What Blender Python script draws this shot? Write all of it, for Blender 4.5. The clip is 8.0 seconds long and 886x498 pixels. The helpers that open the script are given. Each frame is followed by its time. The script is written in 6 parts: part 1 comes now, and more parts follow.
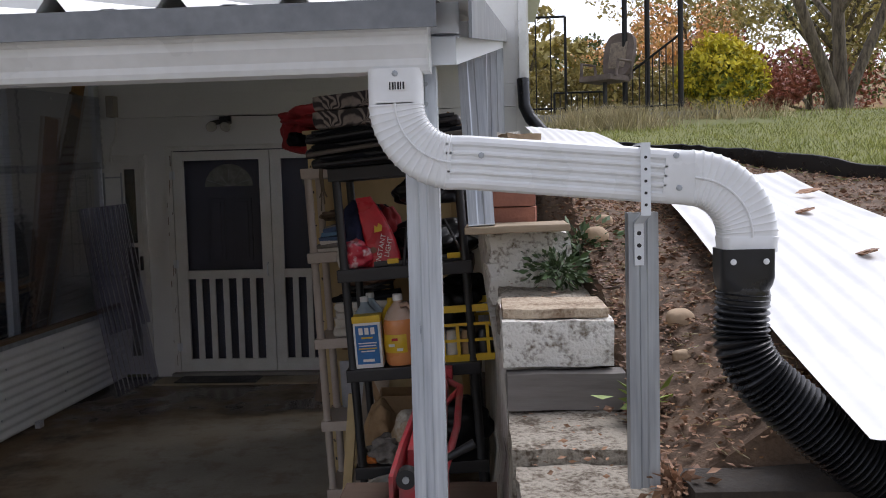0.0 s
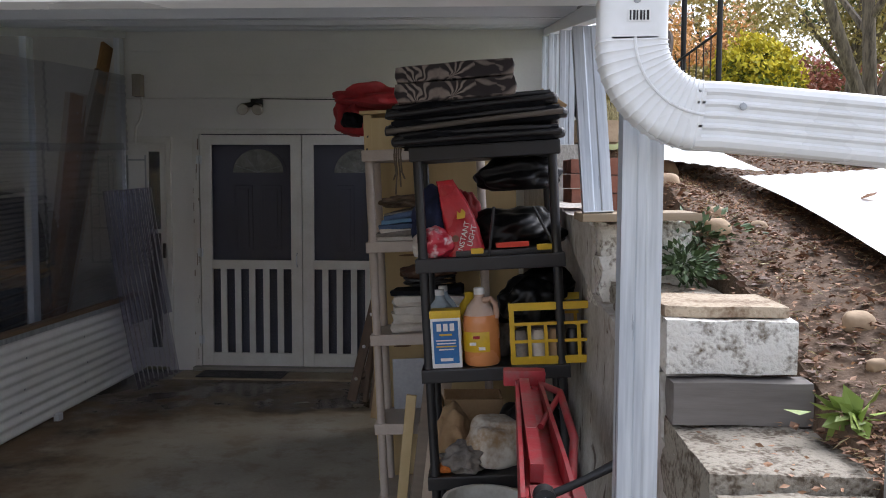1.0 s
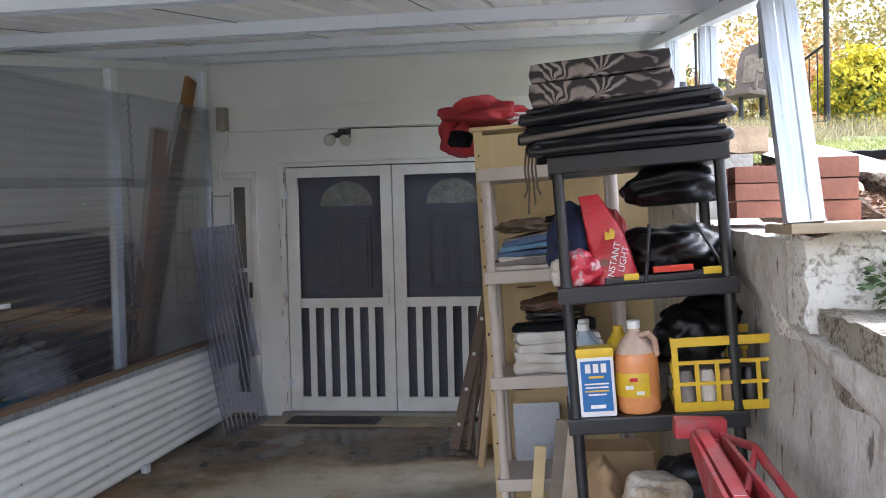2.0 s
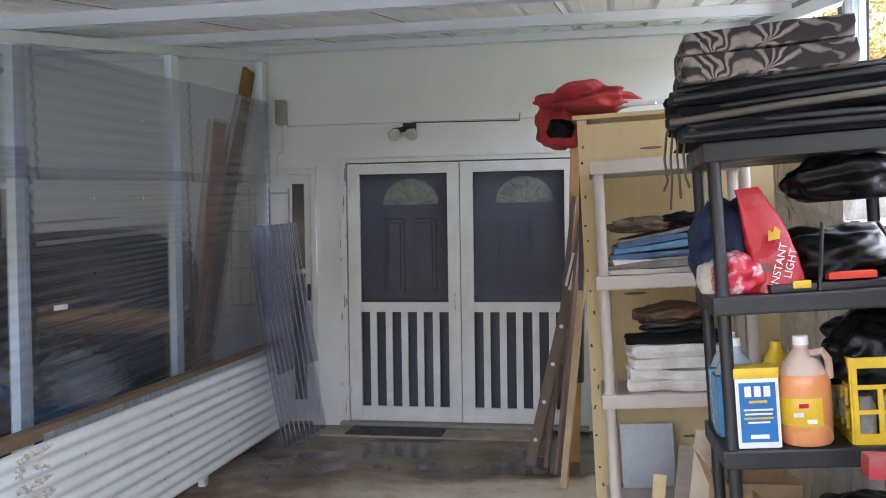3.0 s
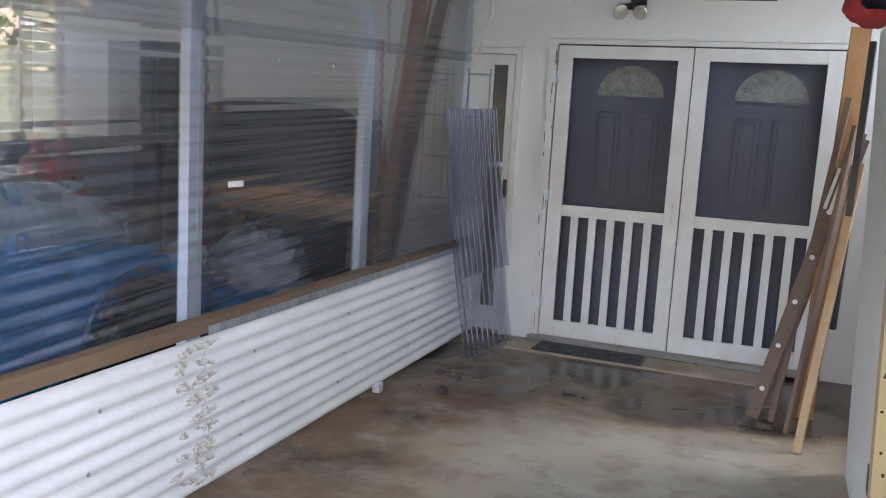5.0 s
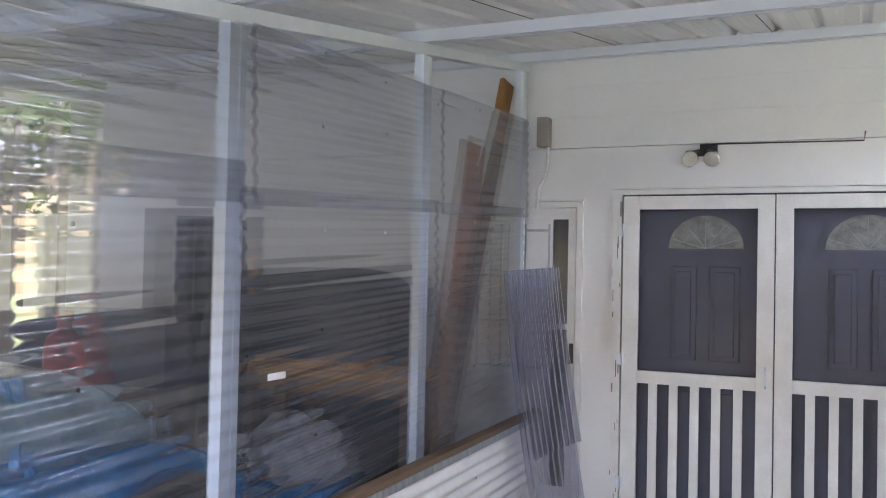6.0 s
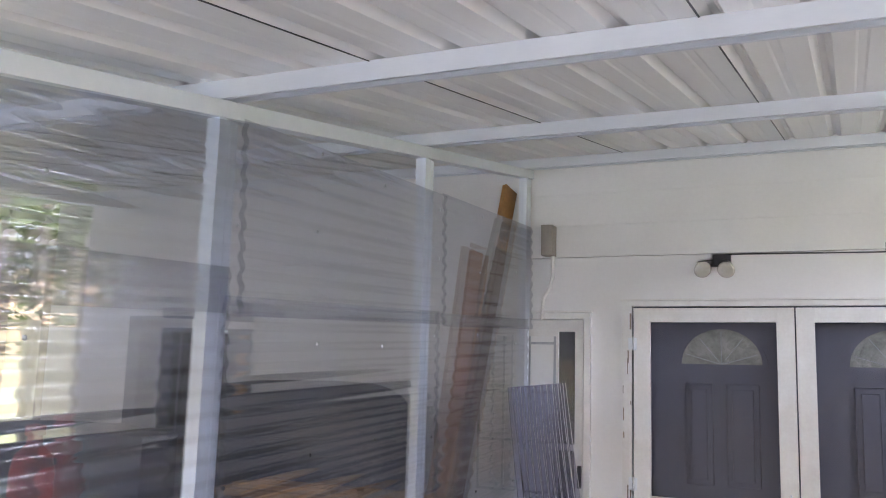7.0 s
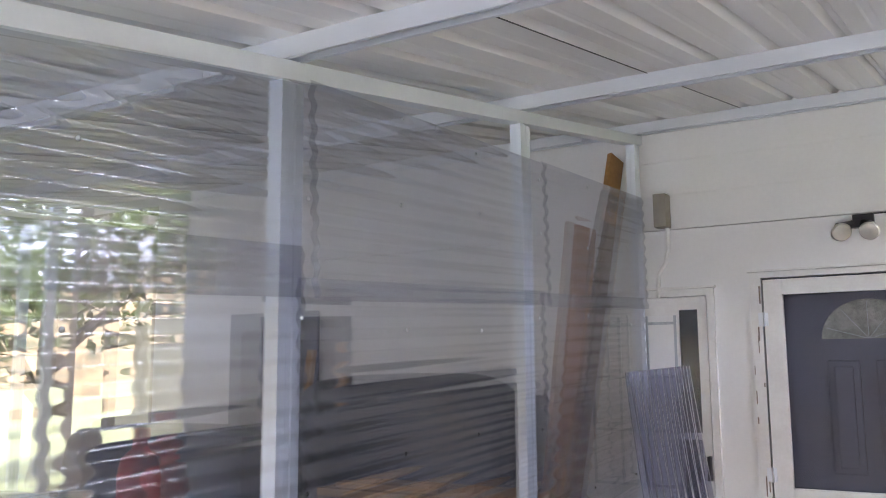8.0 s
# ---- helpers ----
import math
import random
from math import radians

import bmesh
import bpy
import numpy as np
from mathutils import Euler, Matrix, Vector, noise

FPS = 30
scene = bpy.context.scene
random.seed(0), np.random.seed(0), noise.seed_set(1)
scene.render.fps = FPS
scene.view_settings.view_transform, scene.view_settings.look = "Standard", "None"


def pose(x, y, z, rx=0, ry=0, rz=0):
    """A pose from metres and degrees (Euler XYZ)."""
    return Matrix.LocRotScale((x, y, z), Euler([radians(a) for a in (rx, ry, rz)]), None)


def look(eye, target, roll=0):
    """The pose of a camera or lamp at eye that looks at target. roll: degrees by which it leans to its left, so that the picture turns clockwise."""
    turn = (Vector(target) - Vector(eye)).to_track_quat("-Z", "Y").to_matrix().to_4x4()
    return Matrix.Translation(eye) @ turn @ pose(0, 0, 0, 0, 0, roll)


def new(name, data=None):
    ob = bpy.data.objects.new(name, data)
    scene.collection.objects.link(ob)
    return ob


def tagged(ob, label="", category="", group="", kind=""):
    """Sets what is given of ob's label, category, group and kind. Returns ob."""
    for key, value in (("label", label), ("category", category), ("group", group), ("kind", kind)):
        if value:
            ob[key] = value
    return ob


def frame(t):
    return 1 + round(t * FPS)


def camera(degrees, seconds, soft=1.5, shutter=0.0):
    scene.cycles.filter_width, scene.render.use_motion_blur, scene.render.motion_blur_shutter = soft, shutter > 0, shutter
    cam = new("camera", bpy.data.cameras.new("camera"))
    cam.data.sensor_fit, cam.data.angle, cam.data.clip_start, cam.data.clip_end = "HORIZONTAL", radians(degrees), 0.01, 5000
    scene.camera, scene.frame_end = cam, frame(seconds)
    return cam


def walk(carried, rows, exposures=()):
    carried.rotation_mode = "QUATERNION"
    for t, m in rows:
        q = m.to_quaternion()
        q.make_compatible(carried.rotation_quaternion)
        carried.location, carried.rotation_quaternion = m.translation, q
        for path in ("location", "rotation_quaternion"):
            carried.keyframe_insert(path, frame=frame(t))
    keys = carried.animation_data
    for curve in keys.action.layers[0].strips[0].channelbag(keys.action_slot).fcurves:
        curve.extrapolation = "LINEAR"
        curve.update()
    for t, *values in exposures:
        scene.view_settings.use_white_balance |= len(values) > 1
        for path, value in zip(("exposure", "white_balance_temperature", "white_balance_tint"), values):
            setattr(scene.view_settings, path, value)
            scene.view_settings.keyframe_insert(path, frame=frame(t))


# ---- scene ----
cam = camera(54.2, 8.0, 1.0)
PATH = [
    (0, (0.262, 0.402, 1.693), (0.148, 2.394, 1.55), -1.5),
    (0.2, (0.193, 0.456, 1.663), (0.052, 2.446, 1.523), -0.6),
    (0.5, (0.079, 0.541, 1.635), (-0.009, 2.537, 1.542), 0.3),
    (0.7, (-0.009, 0.604, 1.632), (-0.049, 2.602, 1.564), -0.2),
    (1, (-0.132, 0.72, 1.63), (-0.233, 2.712, 1.487), 0.2),
    (1.2, (-0.19, 0.818, 1.613), (-0.393, 2.802, 1.453), -0.0),
    (1.5, (-0.262, 0.975, 1.579), (-0.57, 2.951, 1.543), -1.2),
    (1.7, (-0.318, 1.068, 1.57), (-0.598, 3.048, 1.51), -1.6),
    (2.8, (-0.705, 1.472, 1.554), (-0.945, 3.457, 1.532), -1.1),
    (3, (-0.764, 1.551, 1.546), (-1.094, 3.523, 1.502), -0.8),
    (3.2, (-0.802, 1.645, 1.524), (-1.239, 3.595, 1.429), -0.8),
    (3.5, (-0.842, 1.78, 1.5), (-1.343, 3.712, 1.377), 0.4),
    (3.8, (-0.897, 1.864, 1.508), (-1.431, 3.78, 1.3), 1.1),
    (4, (-0.94, 1.909, 1.512), (-1.534, 3.809, 1.313), 2.8),
    (4.2, (-0.982, 1.963, 1.512), (-1.631, 3.841, 1.287), 3.2),
    (5.3, (-1.174, 2.385, 1.505), (-1.906, 4.224, 1.217), 2.6),
    (5.5, (-1.213, 2.473, 1.518), (-1.98, 4.311, 1.334), 2.0),
    (5.7, (-1.308, 2.581, 1.55), (-2.089, 4.421, 1.477), 1.6),
    (6, (-1.467, 2.728, 1.6), (-2.275, 4.557, 1.643), 1.2),
    (6.2, (-1.513, 2.779, 1.615), (-2.287, 4.617, 1.769), 2.2),
    (6.5, (-1.531, 2.827, 1.622), (-2.358, 4.64, 1.79), 1.9),
    (6.8, (-1.573, 2.907, 1.632), (-2.385, 4.717, 1.884), 2.0),
    (7, (-1.606, 2.969, 1.635), (-2.401, 4.781, 1.926), 1.7),
    (7.2, (-1.629, 3.025, 1.629), (-2.43, 4.839, 1.89), 1.2),
    (7.5, (-1.657, 3.112, 1.616), (-2.51, 4.906, 1.851), 0.2),
    (7.7, (-1.683, 3.183, 1.614), (-2.626, 4.929, 1.869), -0.2),
    (8, (-1.732, 3.305, 1.613), (-2.746, 5.007, 1.886), -0.4),
]
EXPOSURES = [(0, 0.66, 6150, 17), (0.5, 1.1, 6100, 17), (1.0, 1.35, 6050, 15), (1.5, 2.2, 5850, 14), (2.8, 3.1, 5720, 12), (3.5, 3.5, 5740, 13), (5.3, 3.56, 5740, 14), (6.5, 3.9, 5800, 19), (8.0, 3.9, 5850, 20)]
walk(cam, [(t, look(eye, target, roll)) for t, eye, target, roll in PATH], EXPOSURES)

# ---- sky and sun: a bright overcast autumn day ----
world = bpy.data.worlds.new("overcast")
scene.world = world
world.use_nodes = True
wn, wl = world.node_tree.nodes, world.node_tree.links
sky = wn.new("ShaderNodeTexSky")
sky.sky_type, sky.sun_disc = "NISHITA", False
sky.sun_elevation, sky.sun_rotation, sky.dust_density = radians(55), radians(50), 1.0
soft_sky = wn.new("ShaderNodeHueSaturation")
soft_sky.inputs["Saturation"].default_value = 0.25
wl.new(sky.outputs[0], soft_sky.inputs["Color"])
wl.new(soft_sky.outputs[0], wn["Background"].inputs["Color"])
wn["Background"].inputs["Strength"].default_value = 0.15
sun = new("sun", bpy.data.lights.new("sun", "SUN"))
sun.data.energy, sun.data.angle, sun.data.color = 1.5, radians(40), (1.0, 0.98, 0.95)
sun.matrix_basis = look((0, 0, 0), (-0.44, -0.37, -0.82))


# ---- materials ----
def mat(name, col, col2=None, rough=0.6, metal=0.0, scale=6.0, fine=60.0, bump=0.15, mix=0.5, stretch=(1, 1, 1), island=0.0, spec=0.5, coords="Object", detail=4.0, bias=0.0, vary=0.12, grain=0.4):
    """A surface with two scales of colour variation, uneven gloss and fine relief."""
    m = bpy.data.materials.new(name)
    m.use_nodes = True
    n, l = m.node_tree.nodes, m.node_tree.links
    b = n["Principled BSDF"]
    b.inputs["Metallic"].default_value = metal
    b.inputs["Specular IOR Level"].default_value = spec
    co = n.new("ShaderNodeTexCoord")
    mp = n.new("ShaderNodeMapping")
    mp.inputs["Scale"].default_value = stretch
    l.new(co.outputs[coords], mp.inputs[0])
    big, small = n.new("ShaderNodeTexNoise"), n.new("ShaderNodeTexNoise")
    for tex, s in ((big, scale), (small, fine)):
        tex.inputs["Scale"].default_value, tex.inputs["Detail"].default_value = s, detail
        l.new(mp.outputs[0], tex.inputs["Vector"])
    add = n.new("ShaderNodeMath")
    add.operation = "MULTIPLY_ADD"
    add.inputs[1].default_value = grain
    l.new(small.outputs[0], add.inputs[0]), l.new(big.outputs[0], add.inputs[2])
    ramp = n.new("ShaderNodeValToRGB")
    ramp.color_ramp.elements[0].position, ramp.color_ramp.elements[1].position = 0.7 - bias - mix * 0.5, 0.7 - bias + mix * 0.35
    c2 = col2 or tuple(c * 0.75 for c in col)
    ramp.color_ramp.elements[0].color, ramp.color_ramp.elements[1].color = (*c2, 1), (*col, 1)
    l.new(add.outputs[0], ramp.inputs[0])
    out = ramp.outputs[0]
    if island:
        geo, hsv, mr = n.new("ShaderNodeNewGeometry"), n.new("ShaderNodeHueSaturation"), n.new("ShaderNodeMapRange")
        mr.inputs[3].default_value, mr.inputs[4].default_value = 1 - island, 1 + island
        l.new(geo.outputs["Random Per Island"], mr.inputs[0]), l.new(mr.outputs[0], hsv.inputs["Value"]), l.new(out, hsv.inputs["Color"])
        out = hsv.outputs[0]
    l.new(out, b.inputs["Base Color"])
    rr = n.new("ShaderNodeMapRange")
    rr.inputs[1].default_value, rr.inputs[2].default_value = 0.3, 0.7
    rr.inputs[3].default_value, rr.inputs[4].default_value = max(0.03, rough - vary), min(1, rough + vary)
    l.new(big.outputs[0], rr.inputs[0]), l.new(rr.outputs[0], b.inputs["Roughness"])
    if bump:
        bp = n.new("ShaderNodeBump")
        bp.inputs["Strength"].default_value, bp.inputs["Distance"].default_value = bump, 0.01
        l.new(add.outputs[0], bp.inputs["Height"]), l.new(bp.outputs[0], b.inputs["Normal"])
    return m


def see_through(name, tint, haze, blur, gloss_rough=0.12, hazecol=(0.75, 0.76, 0.8), bend=1.5, ior=1.12, scatter=0.2):
    """Clear plastic or glass: mostly let through, partly blurred, glossy at grazing angles."""
    m = bpy.data.materials.new(name)
    m.use_nodes = True
    n, l = m.node_tree.nodes, m.node_tree.links
    n.remove(n["Principled BSDF"])
    tr, rf, df, gl = (n.new("ShaderNodeBsdf" + k) for k in ("Transparent", "Refraction", "Diffuse", "Glossy"))
    tr.inputs[0].default_value = rf.inputs[0].default_value = (*tint, 1)
    rf.inputs["Roughness"].default_value, rf.inputs["IOR"].default_value = scatter, ior
    df.inputs[0].default_value = (*hazecol, 1)
    gl.inputs["Roughness"].default_value = gloss_rough
    m1, m2, m3 = (n.new("ShaderNodeMixShader") for _ in range(3))
    m1.inputs[0].default_value = blur
    l.new(tr.outputs[0], m1.inputs[1]), l.new(rf.outputs[0], m1.inputs[2])
    co, nz, mr = n.new("ShaderNodeTexCoord"), n.new("ShaderNodeTexNoise"), n.new("ShaderNodeMapRange")
    nz.inputs["Scale"].default_value = 3.0
    mr.inputs[3].default_value, mr.inputs[4].default_value = haze * 0.4, haze * 1.6
    l.new(co.outputs["Object"], nz.inputs["Vector"]), l.new(nz.outputs[0], mr.inputs[0]), l.new(mr.outputs[0], m2.inputs[0])
    l.new(m1.outputs[0], m2.inputs[1]), l.new(df.outputs[0], m2.inputs[2])
    fr = n.new("ShaderNodeFresnel")
    fr.inputs[0].default_value = bend
    l.new(fr.outputs[0], m3.inputs[0]), l.new(m2.outputs[0], m3.inputs[1]), l.new(gl.outputs[0], m3.inputs[2])
    l.new(m3.outputs[0], n["Material Output"].inputs[0])
    return m


GALV = mat("galvanised steel", (0.76, 0.79, 0.82), (0.68, 0.72, 0.75), 0.4, 0.3, 14, 90, 0.02, 0.9, (0.3, 1, 1), vary=0.05)
GALV_POST = mat("streaked galvanised steel", (0.66, 0.7, 0.74), (0.32, 0.36, 0.41), 0.36, 0.4, 40, 160, 0.05, 0.7, (1, 1, 0.05))
GALV_OLD = mat("dull galvanised steel", (0.5, 0.53, 0.55), (0.25, 0.27, 0.29), 0.45, 0.6, 34, 140, 0.06, 0.6, (1, 1, 0.06))
WHITE_METAL = mat("white painted metal", (0.82, 0.83, 0.83), (0.7, 0.71, 0.7), 0.33, 0, 5, 40, 0.04, 0.6)
ROOF_PAINT = mat("white roof sheet", (0.79, 0.79, 0.77), (0.72, 0.72, 0.7), 0.34, 0, 9, 60, 0.0, 0.9, (1, 0.06, 1), vary=0.015)
STUD = mat("bright galvanised stud", (0.8, 0.85, 0.9), (0.68, 0.73, 0.78), 0.5, 0.1, 30, 160, 0.04, 0.7, (1, 1, 0.05))
ROOF_EDGE = mat("grey roof flashing", (0.22, 0.23, 0.24), (0.13, 0.14, 0.15), 0.45, 0.3, 8, 50, 0.05)
TIN = mat("weathered white tin", (0.82, 0.82, 0.8), (0.7, 0.7, 0.68), 0.45, 0, 4, 30, 0.06, 0.6)
SIDING = mat("white siding", (0.82, 0.82, 0.8), (0.74, 0.74, 0.72), 0.55, 0, 2.5, 45, 0.04, 0.7)
WHITE_PAINT = mat("white gloss paint", (0.8, 0.8, 0.77), (0.68, 0.67, 0.63), 0.4, 0, 6, 60, 0.08, 0.6)
DOOR_GREY = mat("slate grey door paint", (0.118, 0.124, 0.168), (0.1, 0.106, 0.145), 0.45, 0, 4, 80, 0.05, 0.6)
CONCRETE = mat("concrete", (0.36, 0.34, 0.31), (0.2, 0.185, 0.165), 0.75, 0, 3, 70, 0.3, 0.7)
OLD_CONC = mat("whitewashed mossy concrete", (0.76, 0.74, 0.68), (0.15, 0.115, 0.07), 0.9, 0, 17, 75, 1.0, 0.34, bias=-0.13, detail=9.0, grain=0.9)
SLAB_CONC = mat("worn lichen concrete", (0.35, 0.315, 0.255), (0.1, 0.075, 0.05), 0.9, 0, 13, 85, 1.0, 0.4, bias=-0.25, detail=9.0, grain=0.9)
# damp footing concrete, taken almost black so the colour carries its shade
SHADED_DAMP_CONC = mat("shade-darkened damp concrete", (0.04, 0.03, 0.02), (0.014, 0.011, 0.008), 0.8, 0, 14, 80, 0.8)
WALL_CONC = mat("flaking whitewashed retaining wall", (0.6, 0.58, 0.54), (0.38, 0.35, 0.29), 0.9, 0, 7, 70, 0.8, 0.5, (1, 1, 0.6), detail=8.0, bias=-0.15, grain=0.7)
SOIL = mat("bare soil", (0.2, 0.132, 0.085), (0.06, 0.04, 0.026), 0.95, 0, 13, 90, 1.0, 0.8)
GRAVEL = mat("grey gravel drive", (0.22, 0.21, 0.2), (0.12, 0.115, 0.11), 0.9, 0, 2, 60, 0.6, 0.8)
LAWN = mat("lawn ground", (0.22, 0.22, 0.075), (0.12, 0.14, 0.04), 0.95, 0, 0.7, 25, 0.6, 0.8)
WOOD = mat("weathered timber", (0.27, 0.22, 0.17), (0.12, 0.1, 0.08), 0.8, 0, 5, 40, 0.4, 0.8, (1, 0.12, 1))
PINE = mat("yellow pine plywood", (0.6, 0.47, 0.25), (0.46, 0.33, 0.15), 0.6, 0, 4, 30, 0.15, 0.8, (1, 1, 0.12))
SILL_WOOD = mat("brown stained timber", (0.21, 0.14, 0.085), (0.1, 0.065, 0.04), 0.65, 0, 6, 40, 0.2, 0.8, (1, 0.1, 1))
ORANGE_WOOD = mat("orange pine board", (0.46, 0.25, 0.09), (0.24, 0.12, 0.04), 0.55, 0, 5, 40, 0.15, 0.8, (1, 1, 0.1))
BLACK_PLASTIC = mat("black plastic", (0.018, 0.018, 0.02), (0.01, 0.01, 0.011), 0.42, 0, 10, 90, 0.1)
TAN_PLASTIC = mat("beige plastic", (0.52, 0.45, 0.39), (0.44, 0.37, 0.31), 0.5, 0, 8, 90, 0.06)
BRICK = mat("red brick", (0.36, 0.155, 0.105), (0.24, 0.1, 0.07), 0.85, 0, 12, 80, 0.4)
BLACK_PIPE = mat("black corrugated pipe plastic", (0.009, 0.0095, 0.011), (0.005, 0.005, 0.006), 0.32, 0, 10, 60, 0.05)
CLEAR = see_through("clear corrugated plastic", (0.75, 0.755, 0.8), 0.035, 0.5, 0.15, (0.72, 0.74, 0.82), 1.7, 1.05, 0.17)
CLEAR_DARK = see_through("smoky clear plastic", (0.6, 0.6, 0.7), 0.12, 0.25, 0.15, (0.3, 0.3, 0.36), 1.25)
GLASS = see_through("door glass", (0.55, 0.58, 0.56), 0.05, 0.1, 0.05)


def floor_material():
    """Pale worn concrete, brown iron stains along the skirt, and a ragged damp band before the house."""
    m = mat("stained floor concrete", (0.41, 0.385, 0.325), (0.28, 0.255, 0.205), 0.7, 0, 3.0, 45, 0.25, 0.7)
    n, l = m.node_tree.nodes, m.node_tree.links
    b = n["Principled BSDF"]
    base = b.inputs["Base Color"].links[0].from_socket
    co, sep = n.new("ShaderNodeTexCoord"), n.new("ShaderNodeSeparateXYZ")
    l.new(co.outputs["Object"], sep.inputs[0])

    def noise_of(scale, detail, rough=0.6):
        t = n.new("ShaderNodeTexNoise")
        t.inputs["Scale"].default_value, t.inputs["Detail"].default_value, t.inputs["Roughness"].default_value = scale, detail, rough
        l.new(co.outputs["Object"], t.inputs["Vector"])
        return t.outputs[0]

    def ramp(src, lo, hi, a=0.0, b_=1.0):
        r = n.new("ShaderNodeMapRange")
        for k, v in zip((1, 2, 3, 4), (lo, hi, a, b_)):
            r.inputs[k].default_value = v
        l.new(src, r.inputs[0])
        return r.outputs[0]

    def maths(op, p, q):
        t = n.new("ShaderNodeMath")
        t.operation = op
        for k, v in enumerate((p, q)):
            if isinstance(v, (int, float)):
                t.inputs[k].default_value = v
            else:
                l.new(v, t.inputs[k])
        return t.outputs[0]

    def over(fac, below, above):
        t = n.new("ShaderNodeMixRGB")
        l.new(fac, t.inputs[0]), l.new(below, t.inputs[1])
        if isinstance(above, tuple):
            t.inputs[2].default_value = (*above, 1)
        else:
            l.new(above, t.inputs[2])
        return t.outputs[0]

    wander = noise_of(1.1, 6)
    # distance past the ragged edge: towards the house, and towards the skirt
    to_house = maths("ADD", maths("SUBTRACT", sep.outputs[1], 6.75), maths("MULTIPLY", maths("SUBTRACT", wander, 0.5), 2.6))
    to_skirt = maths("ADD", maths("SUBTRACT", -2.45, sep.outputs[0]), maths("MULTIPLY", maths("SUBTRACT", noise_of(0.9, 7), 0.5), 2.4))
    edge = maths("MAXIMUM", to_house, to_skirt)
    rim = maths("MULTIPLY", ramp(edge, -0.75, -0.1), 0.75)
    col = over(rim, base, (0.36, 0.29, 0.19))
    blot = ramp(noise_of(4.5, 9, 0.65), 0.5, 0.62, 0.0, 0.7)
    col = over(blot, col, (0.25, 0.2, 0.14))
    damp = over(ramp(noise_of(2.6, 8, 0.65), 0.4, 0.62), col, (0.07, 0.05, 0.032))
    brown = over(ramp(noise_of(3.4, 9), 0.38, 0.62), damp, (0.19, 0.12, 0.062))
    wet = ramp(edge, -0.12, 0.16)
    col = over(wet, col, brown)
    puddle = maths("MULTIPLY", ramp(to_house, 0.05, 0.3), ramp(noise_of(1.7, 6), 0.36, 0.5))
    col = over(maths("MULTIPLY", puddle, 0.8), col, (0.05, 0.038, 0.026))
    l.new(col, b.inputs["Base Color"])
    l.new(ramp(puddle, 0.0, 1.0, 0.68, 0.22), b.inputs["Roughness"])
    return m


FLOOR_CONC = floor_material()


def age_wall(m):
    """Brown runs down the face and small dark flaked patches."""
    n, l = m.node_tree.nodes, m.node_tree.links
    b = n["Principled BSDF"]
    col = b.inputs["Base Color"].links[0].from_socket
    co = n.new("ShaderNodeTexCoord")
    for scale, stretch, lo, hi, paint, detail in ((13.0, (1, 1, 0.3), 0.6, 0.72, (0.24, 0.19, 0.13), 8), (9.0, (1, 1, 0.45), 0.63, 0.66, (0.09, 0.065, 0.045), 10)):
        mp, t, r, x = n.new("ShaderNodeMapping"), n.new("ShaderNodeTexNoise"), n.new("ShaderNodeMapRange"), n.new("ShaderNodeMixRGB")
        mp.inputs["Scale"].default_value = stretch
        t.inputs["Scale"].default_value, t.inputs["Detail"].default_value = scale, detail
        r.inputs[1].default_value, r.inputs[2].default_value, r.inputs[4].default_value = lo, hi, 0.8
        x.inputs[2].default_value = (*paint, 1)
        l.new(co.outputs["Object"], mp.inputs[0]), l.new(mp.outputs[0], t.inputs["Vector"]), l.new(t.outputs[0], r.inputs[0])
        l.new(r.outputs[0], x.inputs[0]), l.new(col, x.inputs[1])
        col = x.outputs[0]
    l.new(col, b.inputs["Base Color"])


age_wall(WALL_CONC)


# ---- small builders ----
def thing(name, m, label="", category="", group="", kind=""):
    ob = new(name)
    ob.matrix_basis, ob.empty_display_size = m, 0.1
    return tagged(ob, label, category, group, kind)


def mesh_of(name, bm, material, smooth=True):
    me = bpy.data.meshes.new(name)
    if all(len(e.link_faces) == 2 for e in bm.edges):
        bmesh.ops.recalc_face_normals(bm, faces=bm.faces)
    bm.to_mesh(me)
    bm.free()
    for one in material if isinstance(material, (list, tuple)) else (material,):
        me.materials.append(one)
    if smooth:
        me.polygons.foreach_set("use_smooth", [True] * len(me.polygons))
        me.set_sharp_from_angle(angle=radians(38))
    return me


def part(name, bm, material, parent=None, label="", smooth=True):
    ob = new(name, mesh_of(name, bm, material, smooth))
    ob.parent = parent
    return tagged(ob, label)


def solo(name, bm, material, m=None, label="", category="", group="", kind="", smooth=True):
    ob = new(name, mesh_of(name, bm, material, smooth))
    if m is not None:
        ob.matrix_basis = m
    return tagged(ob, label, category, group, kind)


def box(bm, x0, x1, y0, y1, z0, z1, bev=0.0, m=None):
    v = [bm.verts.new((x, y, z)) for x in (x0, x1) for y in (y0, y1) for z in (z0, z1)]
    f = [bm.faces.new([v[i] for i in q]) for q in ((0, 1, 3, 2), (4, 6, 7, 5), (0, 4, 5, 1), (2, 3, 7, 6), (0, 2, 6, 4), (1, 5, 7, 3))]
    if m is not None:
        bmesh.ops.transform(bm, matrix=m, verts=v)
    if bev:
        bmesh.ops.bevel(bm, geom=list({e for q in f for e in q.edges}), offset=bev, segments=2, affect="EDGES", profile=0.7)
    return bm


def bx(*a, bev=0.0, m=None):
    return box(bmesh.new(), *a, bev=bev, m=m)


def ring(bm, c, u, v, r, n, r2=None):
    return [bm.verts.new(c + u * math.cos(2 * math.pi * i / n) * r + v * math.sin(2 * math.pi * i / n) * (r2 or r)) for i in range(n)]


